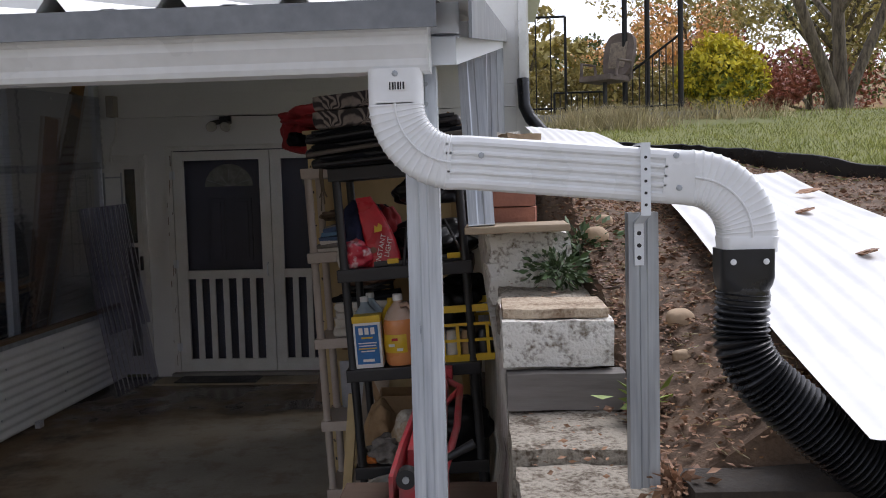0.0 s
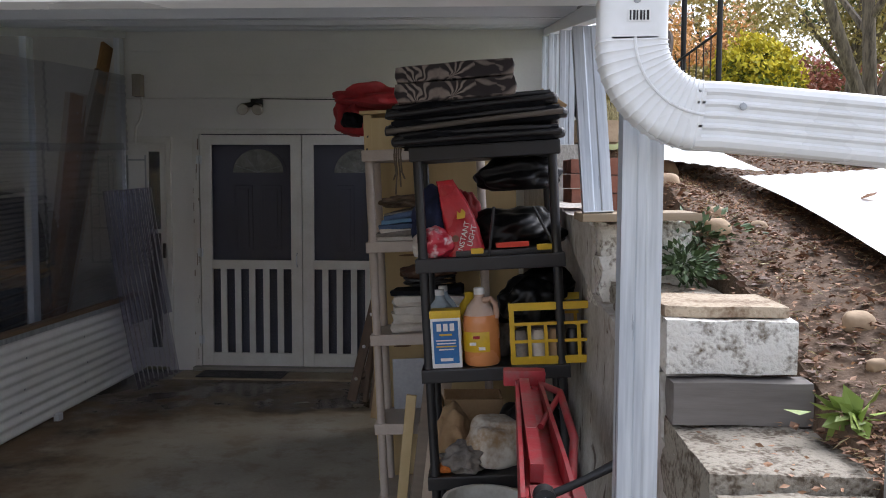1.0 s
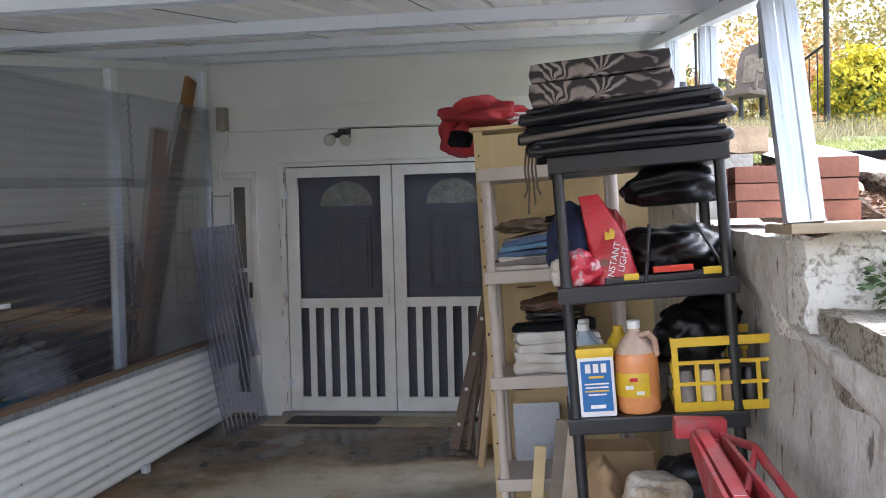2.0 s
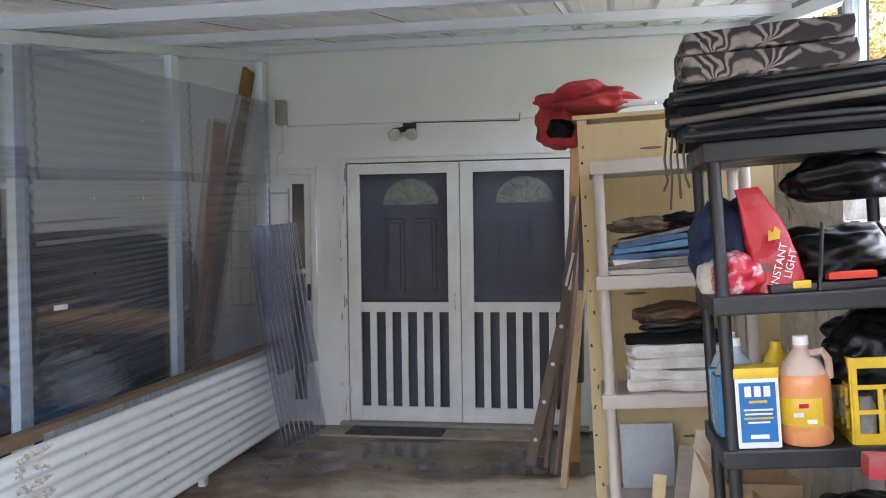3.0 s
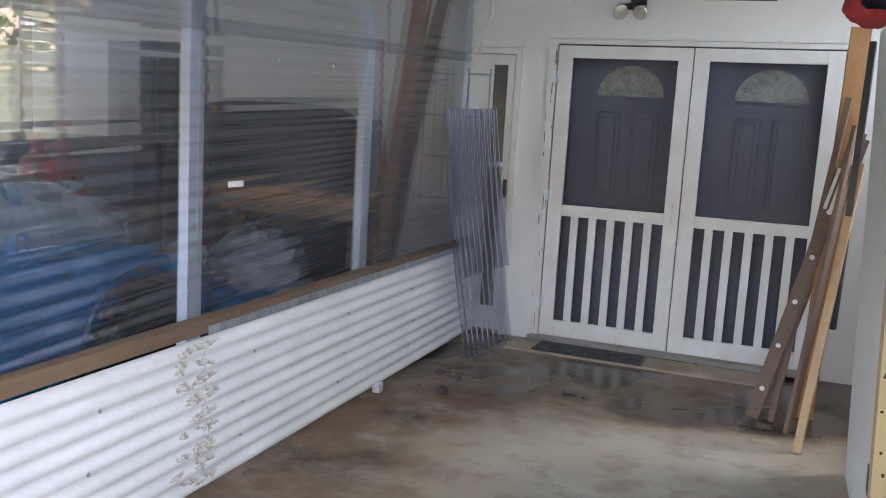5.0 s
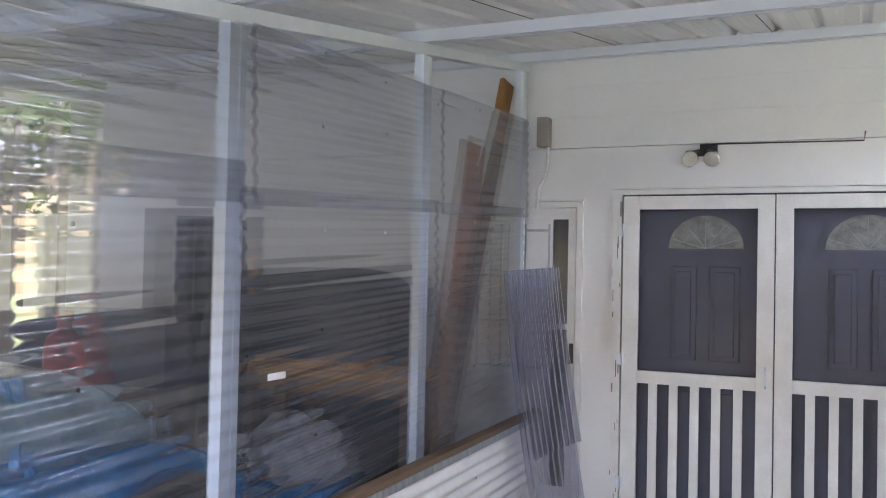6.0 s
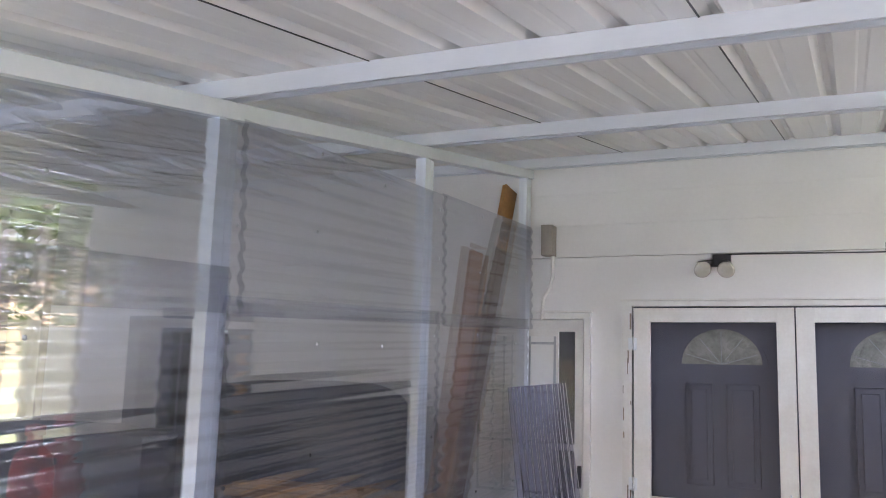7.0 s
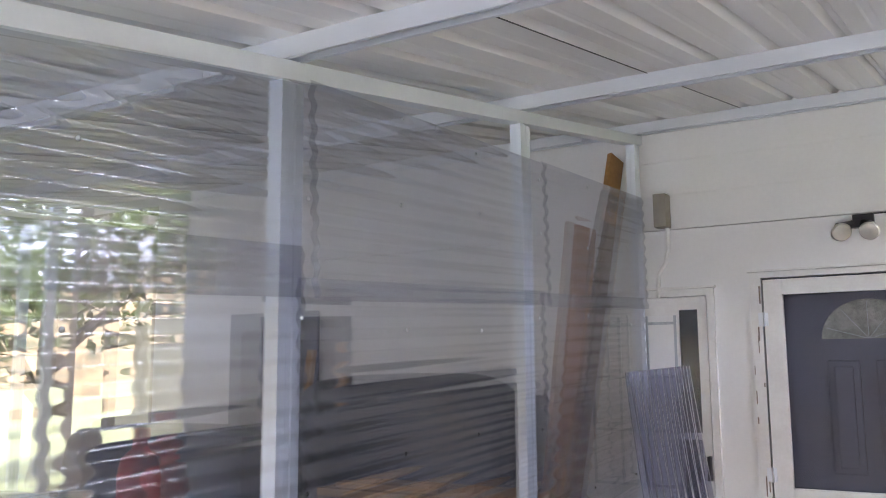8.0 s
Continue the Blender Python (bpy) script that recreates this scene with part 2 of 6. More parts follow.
def tube(bm, pts, radii, n=10, caps=True):
    pts = [Vector(p) for p in pts]
    radii = [radii] * len(pts) if isinstance(radii, (int, float)) else radii
    rings, u = [], None
    for i, p in enumerate(pts):
        d = (pts[min(i + 1, len(pts) - 1)] - pts[max(i - 1, 0)]).normalized()
        if u is None:
            u = d.orthogonal().normalized()
        u = (u - d * u.dot(d)).normalized()
        rings.append(ring(bm, p, u, d.cross(u), radii[i], n))
    for a, b in zip(rings, rings[1:]):
        for i in range(n):
            bm.faces.new((a[i], a[(i + 1) % n], b[(i + 1) % n], b[i]))
    if caps:
        bm.faces.new(rings[0]), bm.faces.new(rings[-1])
    return bm


def tb(pts, radii, n=10):
    return tube(bmesh.new(), pts, radii, n)


def lathe(bm, profile, n=20, c=(0, 0, 0), sx=1.0, sy=1.0):
    rings = []
    for r, z in profile:
        rings.append([bm.verts.new((c[0] + sx * r * math.cos(2 * math.pi * i / n), c[1] + sy * r * math.sin(2 * math.pi * i / n), c[2] + z)) for i in range(n)])
    for a, b in zip(rings, rings[1:]):
        for i in range(n):
            bm.faces.new((a[i], a[(i + 1) % n], b[(i + 1) % n], b[i]))
    bm.faces.new(rings[0]), bm.faces.new(rings[-1])
    return bm


def extrude(bm, outline, axis, a, b, cap=True):
    """A closed outline in the two other axes' plane, drawn out along axis from a to b."""
    def at(p, t):
        return {"x": (t, p[0], p[1]), "y": (p[0], t, p[1]), "z": (p[0], p[1], t)}[axis]
    A, B = [bm.verts.new(at(p, a)) for p in outline], [bm.verts.new(at(p, b)) for p in outline]
    n = len(outline)
    for i in range(n):
        bm.faces.new((A[i], A[(i + 1) % n], B[(i + 1) % n], B[i]))
    if cap:
        bm.faces.new(A), bm.faces.new(B)
    return bm


def wavy(length, width, period, depth, thick=0.0015, per=8, cuts=1, sag=None):
    """A corrugated sheet: ridges along x (0..length), waves across y (0..width). thick 0: film-thin plastic."""
    bm = bmesh.new()
    n = int(width / period * per)
    layers = []
    for up in (0.0, thick) if thick else (0.0,):
        layers.append([[bm.verts.new((length * i / cuts, width * j / n, depth * math.sin(2 * math.pi * width * j / n / period) + up + (sag(length * i / cuts, width * j / n) if sag else 0))) for j in range(n + 1)] for i in range(cuts + 1)])
    for g in layers:
        for a, b in zip(g, g[1:]):
            for j in range(n):
                bm.faces.new((a[j], b[j], b[j + 1], a[j + 1]))
    if thick:
        top, low = layers
        for i in (0, cuts):
            for j in range(n):
                bm.faces.new((top[i][j], top[i][j + 1], low[i][j + 1], low[i][j]))
        for j in (0, n):
            for i in range(cuts):
                bm.faces.new((top[i][j], top[i + 1][j], low[i + 1][j], low[i][j]))
    return bm


def basis(origin, ex, ey):
    """A pose whose x runs along ex and whose y lies towards ey."""
    ex = Vector(ex).normalized()
    ez = ex.cross(Vector(ey)).normalized()
    ey = ez.cross(ex)
    return Matrix.Translation(origin) @ Matrix((ex, ey, ez)).transposed().to_4x4()


# ---- ground: yard, bank beside the steps, rising lawn ----
def smooth_step(a, b, t):
    t = min(1, max(0, (t - a) / (b - a)))
    return t * t * (3 - 2 * t)


def lawn_height(x, y):
    if y < 12:
        return 1.68 + 0.13 * (y - 5.3)
    return 2.551 + 0.05 * (min(y, 70) - 12)


def tin_height(x, y):
    return 1.265 + 0.131 * (y - 1.8) + 0.05 * (x - 0.86 - 0.073 * (y - 1.8)) + (0.08 * (y - 5.1) if y > 5.1 else 0)


def ground_height(x, y):
    """Flat yard and carport floor, steep cut bank east of the retaining wall, then the lawn."""
    if x <= 0.45:
        return -0.05 if y < 8.6 or x < -8 else lawn_height(x, y) * smooth_step(8.6, 9.5, y)
    stairs = 1.02 + 0.27 * (y - 2.1) if y < 4.3 else 1.614 + 0.13 * (y - 4.3)
    tin = tin_height(min(x, 1.5), y) - 0.075
    z = stairs + (tin - stairs) * smooth_step(0.62, 1.0, x) if y < 6.8 else lawn_height(x, y)
    up = smooth_step(1.5, 2.1, x) if y < 6.8 else 1
    z = z + (max(lawn_height(x, y), 1.5) - z) * up
    if 5.8 < y < 6.8:
        z = z + (lawn_height(x, y) - z) * smooth_step(5.8, 6.8, y)
    z += 0.02 * noise.noise((x * 3, y * 3, 1)) + 0.012 * noise.noise((x * 11, y * 11, 4))
    front = smooth_step(2.13, 2.2, y)
    z = z * front + 0.45 * (1 - front) * smooth_step(-1.0, 1.6, y)
    return -0.05 + (z + 0.05) * smooth_step(0.45, 0.62, x)


def ground_mesh():
    bm = bmesh.new()
    xs = [-400, -150, -60, -30, -18, -12, -9, -6, -3, 0, 0.4, 0.45, 0.5, 0.55, 0.62] + [0.68 + 0.06 * i for i in range(34)] + [3, 3.5, 4, 5, 6, 8, 11, 15, 22, 40, 90, 200, 400]
    ys = [-400, -120, -50, -20, -8, -3, -1, 0, 0.5, 1.0, 1.4] + [1.6 + 0.07 * i for i in range(78)] + [7.2, 7.6, 8, 8.5, 8.6, 9.1, 9.6, 10.5, 12, 14, 17, 22, 30, 45, 70, 120, 250, 400]
    grid = [[bm.verts.new((x, y, ground_height(x, y))) for x in xs] for y in ys]
    for j in range(len(ys) - 1):
        for i in range(len(xs) - 1):
            f = bm.faces.new((grid[j][i], grid[j][i + 1], grid[j + 1][i + 1], grid[j + 1][i]))
            cx, cy = (xs[i] + xs[i + 1]) / 2, (ys[j] + ys[j + 1]) / 2
            f.material_index = 2 if cy < 1.4 and -14 < cx < 8 else 0 if 0.4 < cx < 3.2 and 0.5 < cy < edging_y(cx) and cx < 2.7 else 1
    return bm


def edging_y(x):
    """The line of the black lawn edging."""
    return 6.9 - 1.55 * (x - 1.2) if x > 1.2 else 6.9 + 0.3 * (1.2 - x)


tagged(part("ground", ground_mesh(), (SOIL, LAWN, GRAVEL)), "sloping yard of bare soil and autumn lawn", "ground", kind="structure")
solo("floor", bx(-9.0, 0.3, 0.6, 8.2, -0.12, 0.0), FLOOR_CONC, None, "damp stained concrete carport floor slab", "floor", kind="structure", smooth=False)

# ---- house ----
HOUSE_Y = 8.2
house = thing("wall_north", pose(0, HOUSE_Y, 0), "white sided house wall behind the carport", "wall", kind="structure")
DX0, DX1, SD0, SD1 = -2.66, -0.80, -3.75, -2.93
bm = bmesh.new()
for x0, x1, z0, z1 in ((-7.4, SD0, 0, 2.39), (SD0, SD1, 2.02, 2.39), (SD1, DX0, 0, 2.39), (DX0, DX1, 2.09, 2.39), (DX1, 0.5, 0, 2.39)):
    box(bm, x0, x1, 0.0, 0.15, z0 - 0.1 * (z0 == 0), z1)
part("lower_wall", bm, SIDING, house, smooth=False)
for i in range(16):
    z = 2.394 + 0.2 * i
    part("siding_board", extrude(bmesh.new(), [(0.15, z), (-0.0035, z), (-0.0025, z + 0.1994), (0.15, z + 0.1994)], "x", -7.4, 0.5), SIDING, house, smooth=False)
bm = bmesh.new()
box(bm, 0.5, 0.62, -0.02, 0.12, 1.6, 5.6)
part("corner_board", bm, WHITE_PAINT, house, smooth=False)
solo("wall_east", bx(0.35, 0.6, HOUSE_Y + 0.16, 11.0, 1.5, 5.6), SIDING, None, "white sided house wall along the yard", "wall", kind="structure", smooth=False)
solo("wall_house_core", bx(-7.4, 0.34, HOUSE_Y + 0.45, 16.0, -0.1, 5.6), SIDING, None, "plain body of the white house", "wall", kind="structure", smooth=False)

# ---- carport frame and roof ----
SLOPE = 0.161


def hdr(y):
    """Underside of the sloping headers."""
    return 1.912 + SLOPE * (y - 2.0)


frame_ob = thing("carport_frame", pose(0, 0, 0), "galvanised steel carport frame with sloping headers and cross purlins", "carport frame", kind="structure")


def sloped_bar(x0, x1, y0, y1, h0, h1, name, material=GALV, skew=0.0):
    bm = bmesh.new()
    v = [bm.verts.new((x + skew * (y - y0), y, hdr(y) + h)) for y in (y0, y1) for x, h in ((x0, h0), (x1, h0), (x1, h1), (x0, h1))]
    for q in ((0, 1, 2, 3), (7, 6, 5, 4), (0, 4, 5, 1), (1, 5, 6, 2), (2, 6, 7, 3), (3, 7, 4, 0)):
        bm.faces.new([v[i] for i in q])
    return part(name, bm, material, frame_ob, smooth=False)


BAYS = (2.15, 3.62, 5.088, 6.59, 8.1)
for x0, x1 in ((-3.33, -3.27), (0.14, 0.2), (-8.9, -8.84)):
    sloped_bar(x0, x1, 2.12, 8.19, 0.0, 0.055, "header", GALV, 0.032 if x0 > 0 else 0.0)
for y in BAYS:
    z = hdr(y) + 0.057
    for a, b in ((-8.95, -3.6), (-3.598, -1.2), (-1.198, 0.205 + 0.032 * (y - 2.12))):
        part("purlin", extrude(bmesh.new(), [(y - 0.03, z), (y - 0.03, z + 0.06), (y + 0.03, z + 0.06), (y + 0.03, z), (y + 0.018, z), (y + 0.018, z + 0.003), (y + 0.027, z + 0.003), (y + 0.027, z + 0.057), (y - 0.027, z + 0.057), (y - 0.027, z + 0.003), (y - 0.018, z + 0.003), (y - 0.018, z)], "x", a, b), GALV, frame_ob, smooth=False)


def channel(w, d, z0, z1, lip=0.012, t=0.003, grooves=True):
    """An upright C stud; its broad ribbed face looks towards -y."""
    w2, g = w / 2, 0.003 if grooves else 0
    out = [(-w2, 0), (-w2 * 0.3, 0), (-w2 * 0.2, g), (w2 * 0.2, g), (w2 * 0.3, 0), (w2, 0), (w2, d), (w2 - lip, d), (w2 - lip, d - t), (w2 - t, d - t), (w2 - t, t + g), (-w2 + t, t + g), (-w2 + t, d - t), (-w2 + lip, d - t), (-w2 + lip, d), (-w2, d)]
    return extrude(bmesh.new(), out, "z", z0, z1)


for y in BAYS:
    ob = part("stud", channel(0.09, 0.05, 0.0, hdr(y) - 0.004), STUD, frame_ob, smooth=False)
    ob.matrix_basis = pose(-3.275, y, 0, 0, 0, 90)

roof = thing("carport_roof", pose(0, 0, 0), "white ribbed metal carport roof sloping to the gutter", "roof", kind="structure")
RIB = 0.229


def roof_panel(x0, lift=0.0):
    bm = bmesh.new()
    xs = []
    for k in range(4):
        a = x0 + k * RIB
        xs += [(a, 0), (a + 0.02, 0.026), (a + 0.04, 0.026), (a + 0.06, 0), (a + 0.12, 0), (a + 0.128, 0.0025), (a + 0.15, 0.0025), (a + 0.158, 0)]
    xs += [(x0 + 4 * RIB, 0), (x0 + 4 * RIB + 0.02, 0.026), (x0 + 4 * RIB + 0.04, 0.026), (x0 + 4 * RIB + 0.06, 0), (x0 + 4 * RIB + 0.08, 0)]
    sides = []
    for up in (0.0, 0.0015):
        sides.append([[bm.verts.new((x, y, hdr(y) + 0.121 + h + up + lift)) for x, h in xs] for y in (2.0, 8.1962)])
    for a, b in sides:
        for j in range(len(xs) - 1):
            bm.faces.new((a[j], a[j + 1], b[j + 1], b[j]))
    for e in (0, 1):
        for j in range(len(xs) - 1):
            bm.faces.new((sides[0][e][j], sides[0][e][j + 1], sides[1][e][j + 1], sides[1][e][j]))
    return bm


for k in range(11):
    bm = roof_panel(-0.122 - k * 4 * RIB, 0.0022 * (k % 2))
    for v in bm.verts:
        v.co.x += 0.032 * (v.co.y - 2.0)
    if k == 0:
        bmesh.ops.bisect_plane(bm, geom=list(bm.verts) + list(bm.edges) + list(bm.faces), plane_co=(0.226, 2.0, 2.0), plane_no=(1, -0.032, 0), clear_outer=True)
    part("roof_panel", bm, ROOF_PAINT, roof, smooth=False)
    # black strip painted in for the shadow gap where two panels lap
    x = -0.122 - k * 4 * RIB
    bm = bmesh.new()
    v = [bm.verts.new((x + dx + 0.032 * (y - 2.0), y, hdr(y) + h)) for y in (2.01, 8.19) for dx, h in ((-0.0025, 0.1185), (0.0025, 0.1185), (0.0025, 0.1205), (-0.0025, 0.1205))]
    for q in ((0, 1, 2, 3), (7, 6, 5, 4), (0, 4, 5, 1), (1, 5, 6, 2), (2, 6, 7, 3), (3, 7, 4, 0)):
        bm.faces.new([v[i] for i in q])
    part("lap_gap_strip", bm, BLACK_PLASTIC, roof, "thin dark strip drawn as the shadowed gap between roof sheets", smooth=False)
z = hdr(2.0)
part("drip_flashing", extrude(bmesh.new(), [(1.985, z + 0.07), (1.99, z + 0.07), (1.99, z + 0.117), (2.12, z + 0.14), (2.12, z + 0.144), (1.985, z + 0.121)], "x", -8.95, 0.17), ROOF_EDGE, roof, smooth=False)
bm = bmesh.new()
v = [bm.verts.new((x + 0.032 * (y - 2.0), y, hdr(y) + h)) for x in (0.228, 0.234) for y, h in ((2.0, 0.05), (8.19, 0.05), (8.19, 0.15), (2.0, 0.15))]
for q in ((0, 1, 2, 3), (7, 6, 5, 4), (0, 4, 5, 1), (1, 5, 6, 2), (2, 6, 7, 3), (3, 7, 4, 0)):
    bm.faces.new([v[i] for i in q])
part("rake_flashing", bm, ROOF_EDGE, roof, smooth=False)

# ---- partition: studs carry a white skirt, a timber sill and clear sheets ----
skirt = thing("partition_skirt", pose(-3.13, 2.2, 0.03), "rusty-jointed white corrugated metal skirt along the floor", "corrugated skirt")
for y0, y1 in ((2.2, 5.0), (4.96, 8.1)):
    ob = part("skirt_sheet", wavy(y1 - y0, 0.61, 0.068, 0.008, 0.0015), TIN, skirt, smooth=True)
    ob.matrix_basis = basis((0.004 if y0 > 4 else 0, y0 - 2.2, 0), (0, 1, 0), (0, 0, 1))
sill = solo("partition_sill", bx(-3.2, -3.14, 2.2, 8.15, 0.645, 0.702, bev=0.004), SILL_WOOD, None, "brown timber sill on top of the corrugated skirt", "sill", smooth=False)
clear_wall = thing("clear_partition", pose(-3.262, 2.2, 0), "hazy clear corrugated plastic sheets screwed to steel studs", "plastic partition")
for y0, y1, z0, z1 in ((2.2, 5.195, 0.5, 1.80), (5.16, 6.78, 0.58, 1.86), (6.74, 8.14, 0.6, 1.93), (2.2, 5.195, 1.66, 2.40), (5.16, 6.78, 1.80, 2.42), (6.74, 8.14, 1.87, 2.51)):
    bm = wavy(y1 - y0, z1 - z0, 0.066, 0.0058, 0, 12)
    ob = part("clear_sheet", bm, CLEAR, clear_wall)
    tilt = 0.05
    ob.matrix_basis = basis((0.006 * (z0 > 1) + 0.003 * (y0 > 5), y0 - 2.2, z0), (0, 1, tilt), (0, 0, 1))
    if y0 < 3 and z0 > 1:
        n_cut = Vector((0, -SLOPE, 1)).normalized()
        inv = ob.matrix_basis.inverted()
        bm = bmesh.new()
        bm.from_mesh(ob.data)
        bmesh.ops.bisect_plane(bm, geom=list(bm.verts) + list(bm.edges) + list(bm.faces), plane_co=inv @ Vector((0, 2.9, hdr(5.1) - 0.01)), plane_no=inv.to_3x3() @ n_cut, clear_outer=True)
        bm.to_mesh(ob.data)
        bm.free()
    ob.visible_shadow = False

# ---- retaining wall and steps ----
def wall_x(y):
    """The inner face of the retaining wall, which runs slightly askew."""
    return 0.30 - 0.065 * (min(y, 4.5) - 2.7)


bm = extrude(bmesh.new(), [(1.95, -0.1), (8.19, -0.1), (8.19, 2.0), (5.02, 1.84), (5.0, 1.56), (3.76, 1.50), (3.74, 1.26), (2.82, 1.18), (2.80, 1.03), (1.95, 0.98)], "x", 0.0, 0.24)
bmesh.ops.subdivide_edges(bm, edges=[e for e in bm.edges if abs(e.verts[0].co.y - e.verts[1].co.y) > 0.3], cuts=22)
for v in bm.verts:
    if v.co.z > 0.5:
        v.co.z += 0.02 * noise.noise((v.co.y * 9, v.co.x * 20, 2)) + 0.012 * noise.noise((v.co.y * 31, v.co.x * 20, 5))
    v.co.x += wall_x(v.co.y) + 0.01 * noise.noise((v.co.y * 5, v.co.z * 4, 7))
solo("retaining_wall", bm, WALL_CONC, None, "flaking stained grey concrete retaining wall", "retaining wall", kind="structure", smooth=False)


def rough_block(x0, x1, y0, y1, z0, z1, seed, amp=0.012, cut=7):
    """A worn block with broken edges and an uneven skin."""
    bm = bx(x0, x1, y0, y1, z0, z1)
    bmesh.ops.subdivide_edges(bm, edges=bm.edges, cuts=cut, use_grid_fill=True)
    for v in bm.verts:
        p = v.co * 14 + Vector((seed * 7.1, 0, 0))
        v.co += Vector((noise.noise(p), noise.noise(p + Vector((9, 0, 0))), noise.noise(p + Vector((0, 9, 0))))) * amp
    bmesh.ops.smooth_vert(bm, verts=bm.verts, factor=0.2, use_axis_x=True, use_axis_y=True, use_axis_z=True)
    return bm


STONE = mat("tan sandstone", (0.5, 0.37, 0.24), (0.3, 0.21, 0.13), 0.85, 0, 9, 60, 0.5, 0.6)
TREAD = mat("weathered tan slab", (0.5, 0.41, 0.3), (0.2, 0.13, 0.075), 0.9, 0, 9, 80, 0.9, 0.5, bias=-0.22, detail=8.0, grain=0.8)
GREY_TIMBER = mat("grey sleeper timber", (0.24, 0.22, 0.2), (0.1, 0.09, 0.08), 0.85, 0, 7, 60, 0.5, 0.7, (0.12, 1, 1))
steps = thing("garden_steps", pose(0.3, 2.0, 0.0), "crumbling whitewashed concrete garden steps beside the wall", "steps", kind="structure")
for nm, x0, x1, y0, y1, z0, z1, m_, amp in (("slab", 0.305, 0.60, 2.0, 2.35, 0.85, 1.055, SLAB_CONC, 0.012), ("slab", 0.295, 0.625, 2.36, 2.80, 0.9, 1.085, SLAB_CONC, 0.012),
                                            ("sleeper", 0.292, 0.61, 2.685, 2.76, 1.09, 1.19, GREY_TIMBER, 0.004), ("block", 0.282, 0.585, 2.72, 3.12, 1.2, 1.325, OLD_CONC, 0.006),
                                            ("tread_stone", 0.285, 0.575, 2.76, 3.02, 1.327, 1.353, TREAD, 0.003), ("block", 0.245, 0.56, 3.62, 3.95, 1.22, 1.4, OLD_CONC, 0.03),
                                            ("block", 0.245, 0.55, 3.64, 3.95, 1.39, 1.515, OLD_CONC, 0.025), ("slab", 0.28, 0.6, 3.1, 3.66, 1.1, 1.31, SLAB_CONC, 0.02),
                                            ("step", 0.31, 0.62, 1.55, 2.0, 0.5, 0.9, SLAB_CONC, 0.012), ("step", 0.31, 0.62, 1.1, 1.55, 0.2, 0.7, SLAB_CONC, 0.012), ("step", 0.31, 0.62, 0.7, 1.1, -0.05, 0.4, SLAB_CONC, 0.012)):
    part(nm, rough_block(x0 - 0.3, x1 - 0.3, y0 - 2, y1 - 2, z0, z1, len(steps.children), amp), m_, steps)
solo("plank", rough_block(0.19, 0.565, 3.44, 3.72, 1.518, 1.544, 3, 0.005, 6), mat("pale weathered plank", (0.45, 0.36, 0.25), (0.22, 0.17, 0.11), 0.85, 0, 9, 70, 0.5, 0.7, (0.15, 1, 1)), pose(0, 0, 0, 0, -1, 0), "grey weathered plank lying on the top step", "plank")
solo("footing", rough_block(0.63, 1.9, 2.06, 2.2, 0.3, 1.1, 5, 0.015), SHADED_DAMP_CONC, None, "shade-darkened damp concrete footing in the bank", "footing", kind="structure")


def brick_pile(name, x, y, z, turn, rows, label):
    t = thing(name, pose(x, y, z, 0, 0, turn), label, "bricks")
    for r in range(rows):
        for k in range(2):
            part("brick", bx(0, 0.17, k * 0.1, k * 0.1 + 0.092, r * 0.062, r * 0.062 + 0.058, bev=0.003), BRICK, t).matrix_basis = pose(0.008 * math.sin(r * 5 + k), 0.006 * math.cos(r * 3 + k), 0, 0, 0, 2 * math.sin(r * 2 + k))


brick_pile("brick_pile", 0.26, 3.74, 1.55, -4, 3, "short stack of red bricks on the retaining wall")
brick_pile("brick_pile", 0.22, 4.35, 1.565, 6, 3, "stack of dark red bricks on the wall top")
for x, y, z, s_ in ((0.3, 5.55, 1.87, 1.0), (0.34, 5.9, 1.9, 0.8), (0.42, 5.3, 1.86, 0.9)):
    solo("loose_block", rough_block(-0.1 * s_, 0.12 * s_, -0.08, 0.08, 0, 0.13 * s_, x * 9, 0.012), STONE if s_ < 1 else OLD_CONC, pose(x, y, z, 0, 0, 20 * s_), "loose rough masonry block on the wall top", "block", "loose blocks on the wall")

# ---- posts along the east side ----
front_post = thing("front_post", pose(0.123, 2.16, 0), "galvanised steel corner post of the carport", "post")
part("channel", channel(0.067, 0.05, 0.0, hdr(2.16) - 0.003), GALV_POST, front_post, smooth=False)
for z in (1.86, 1.9):
    part("screw", tb([(0.012, -0.004, z), (0.012, 0.002, z)], 0.005, 8), GALV_OLD, front_post)
pipe_post = thing("pipe_post", pose(0.558, 2.115, 1.08), "short dull steel channel post holding the downspout", "post")
part("channel", channel(0.058, 0.045, 0.0, 0.553, 0.014), GALV_OLD, pipe_post, smooth=False)
for x, y, z0, dx, dy, w in ((0.225, 3.52, 1.55, -0.03, 0.14, 0.095), (0.262, 5.1, 1.84, 0, 0.02, 0.075), (0.312, 6.62, 1.92, 0, 0, 0.075), (0.355, 8.05, 1.99, 0, 0, 0.075)):
    top = hdr(y + dy) - 0.004
    t = thing("side_post", pose(x, y, z0) @ Matrix.Rotation(-math.atan2(dy, top - z0), 4, "X") @ Matrix.Rotation(math.atan2(dx, top - z0), 4, "Y"), "galvanised steel channel post standing on the wall", "post", "side posts")
    part("channel", channel(w, 0.045, 0.0, (top - z0) / math.cos(math.hypot(dx, dy))), GALV_POST, t, smooth=False)
    part("foot_plate", bx(-w / 2, w / 2, -0.01, 0.055, 0, 0.004), GALV, t, smooth=False)

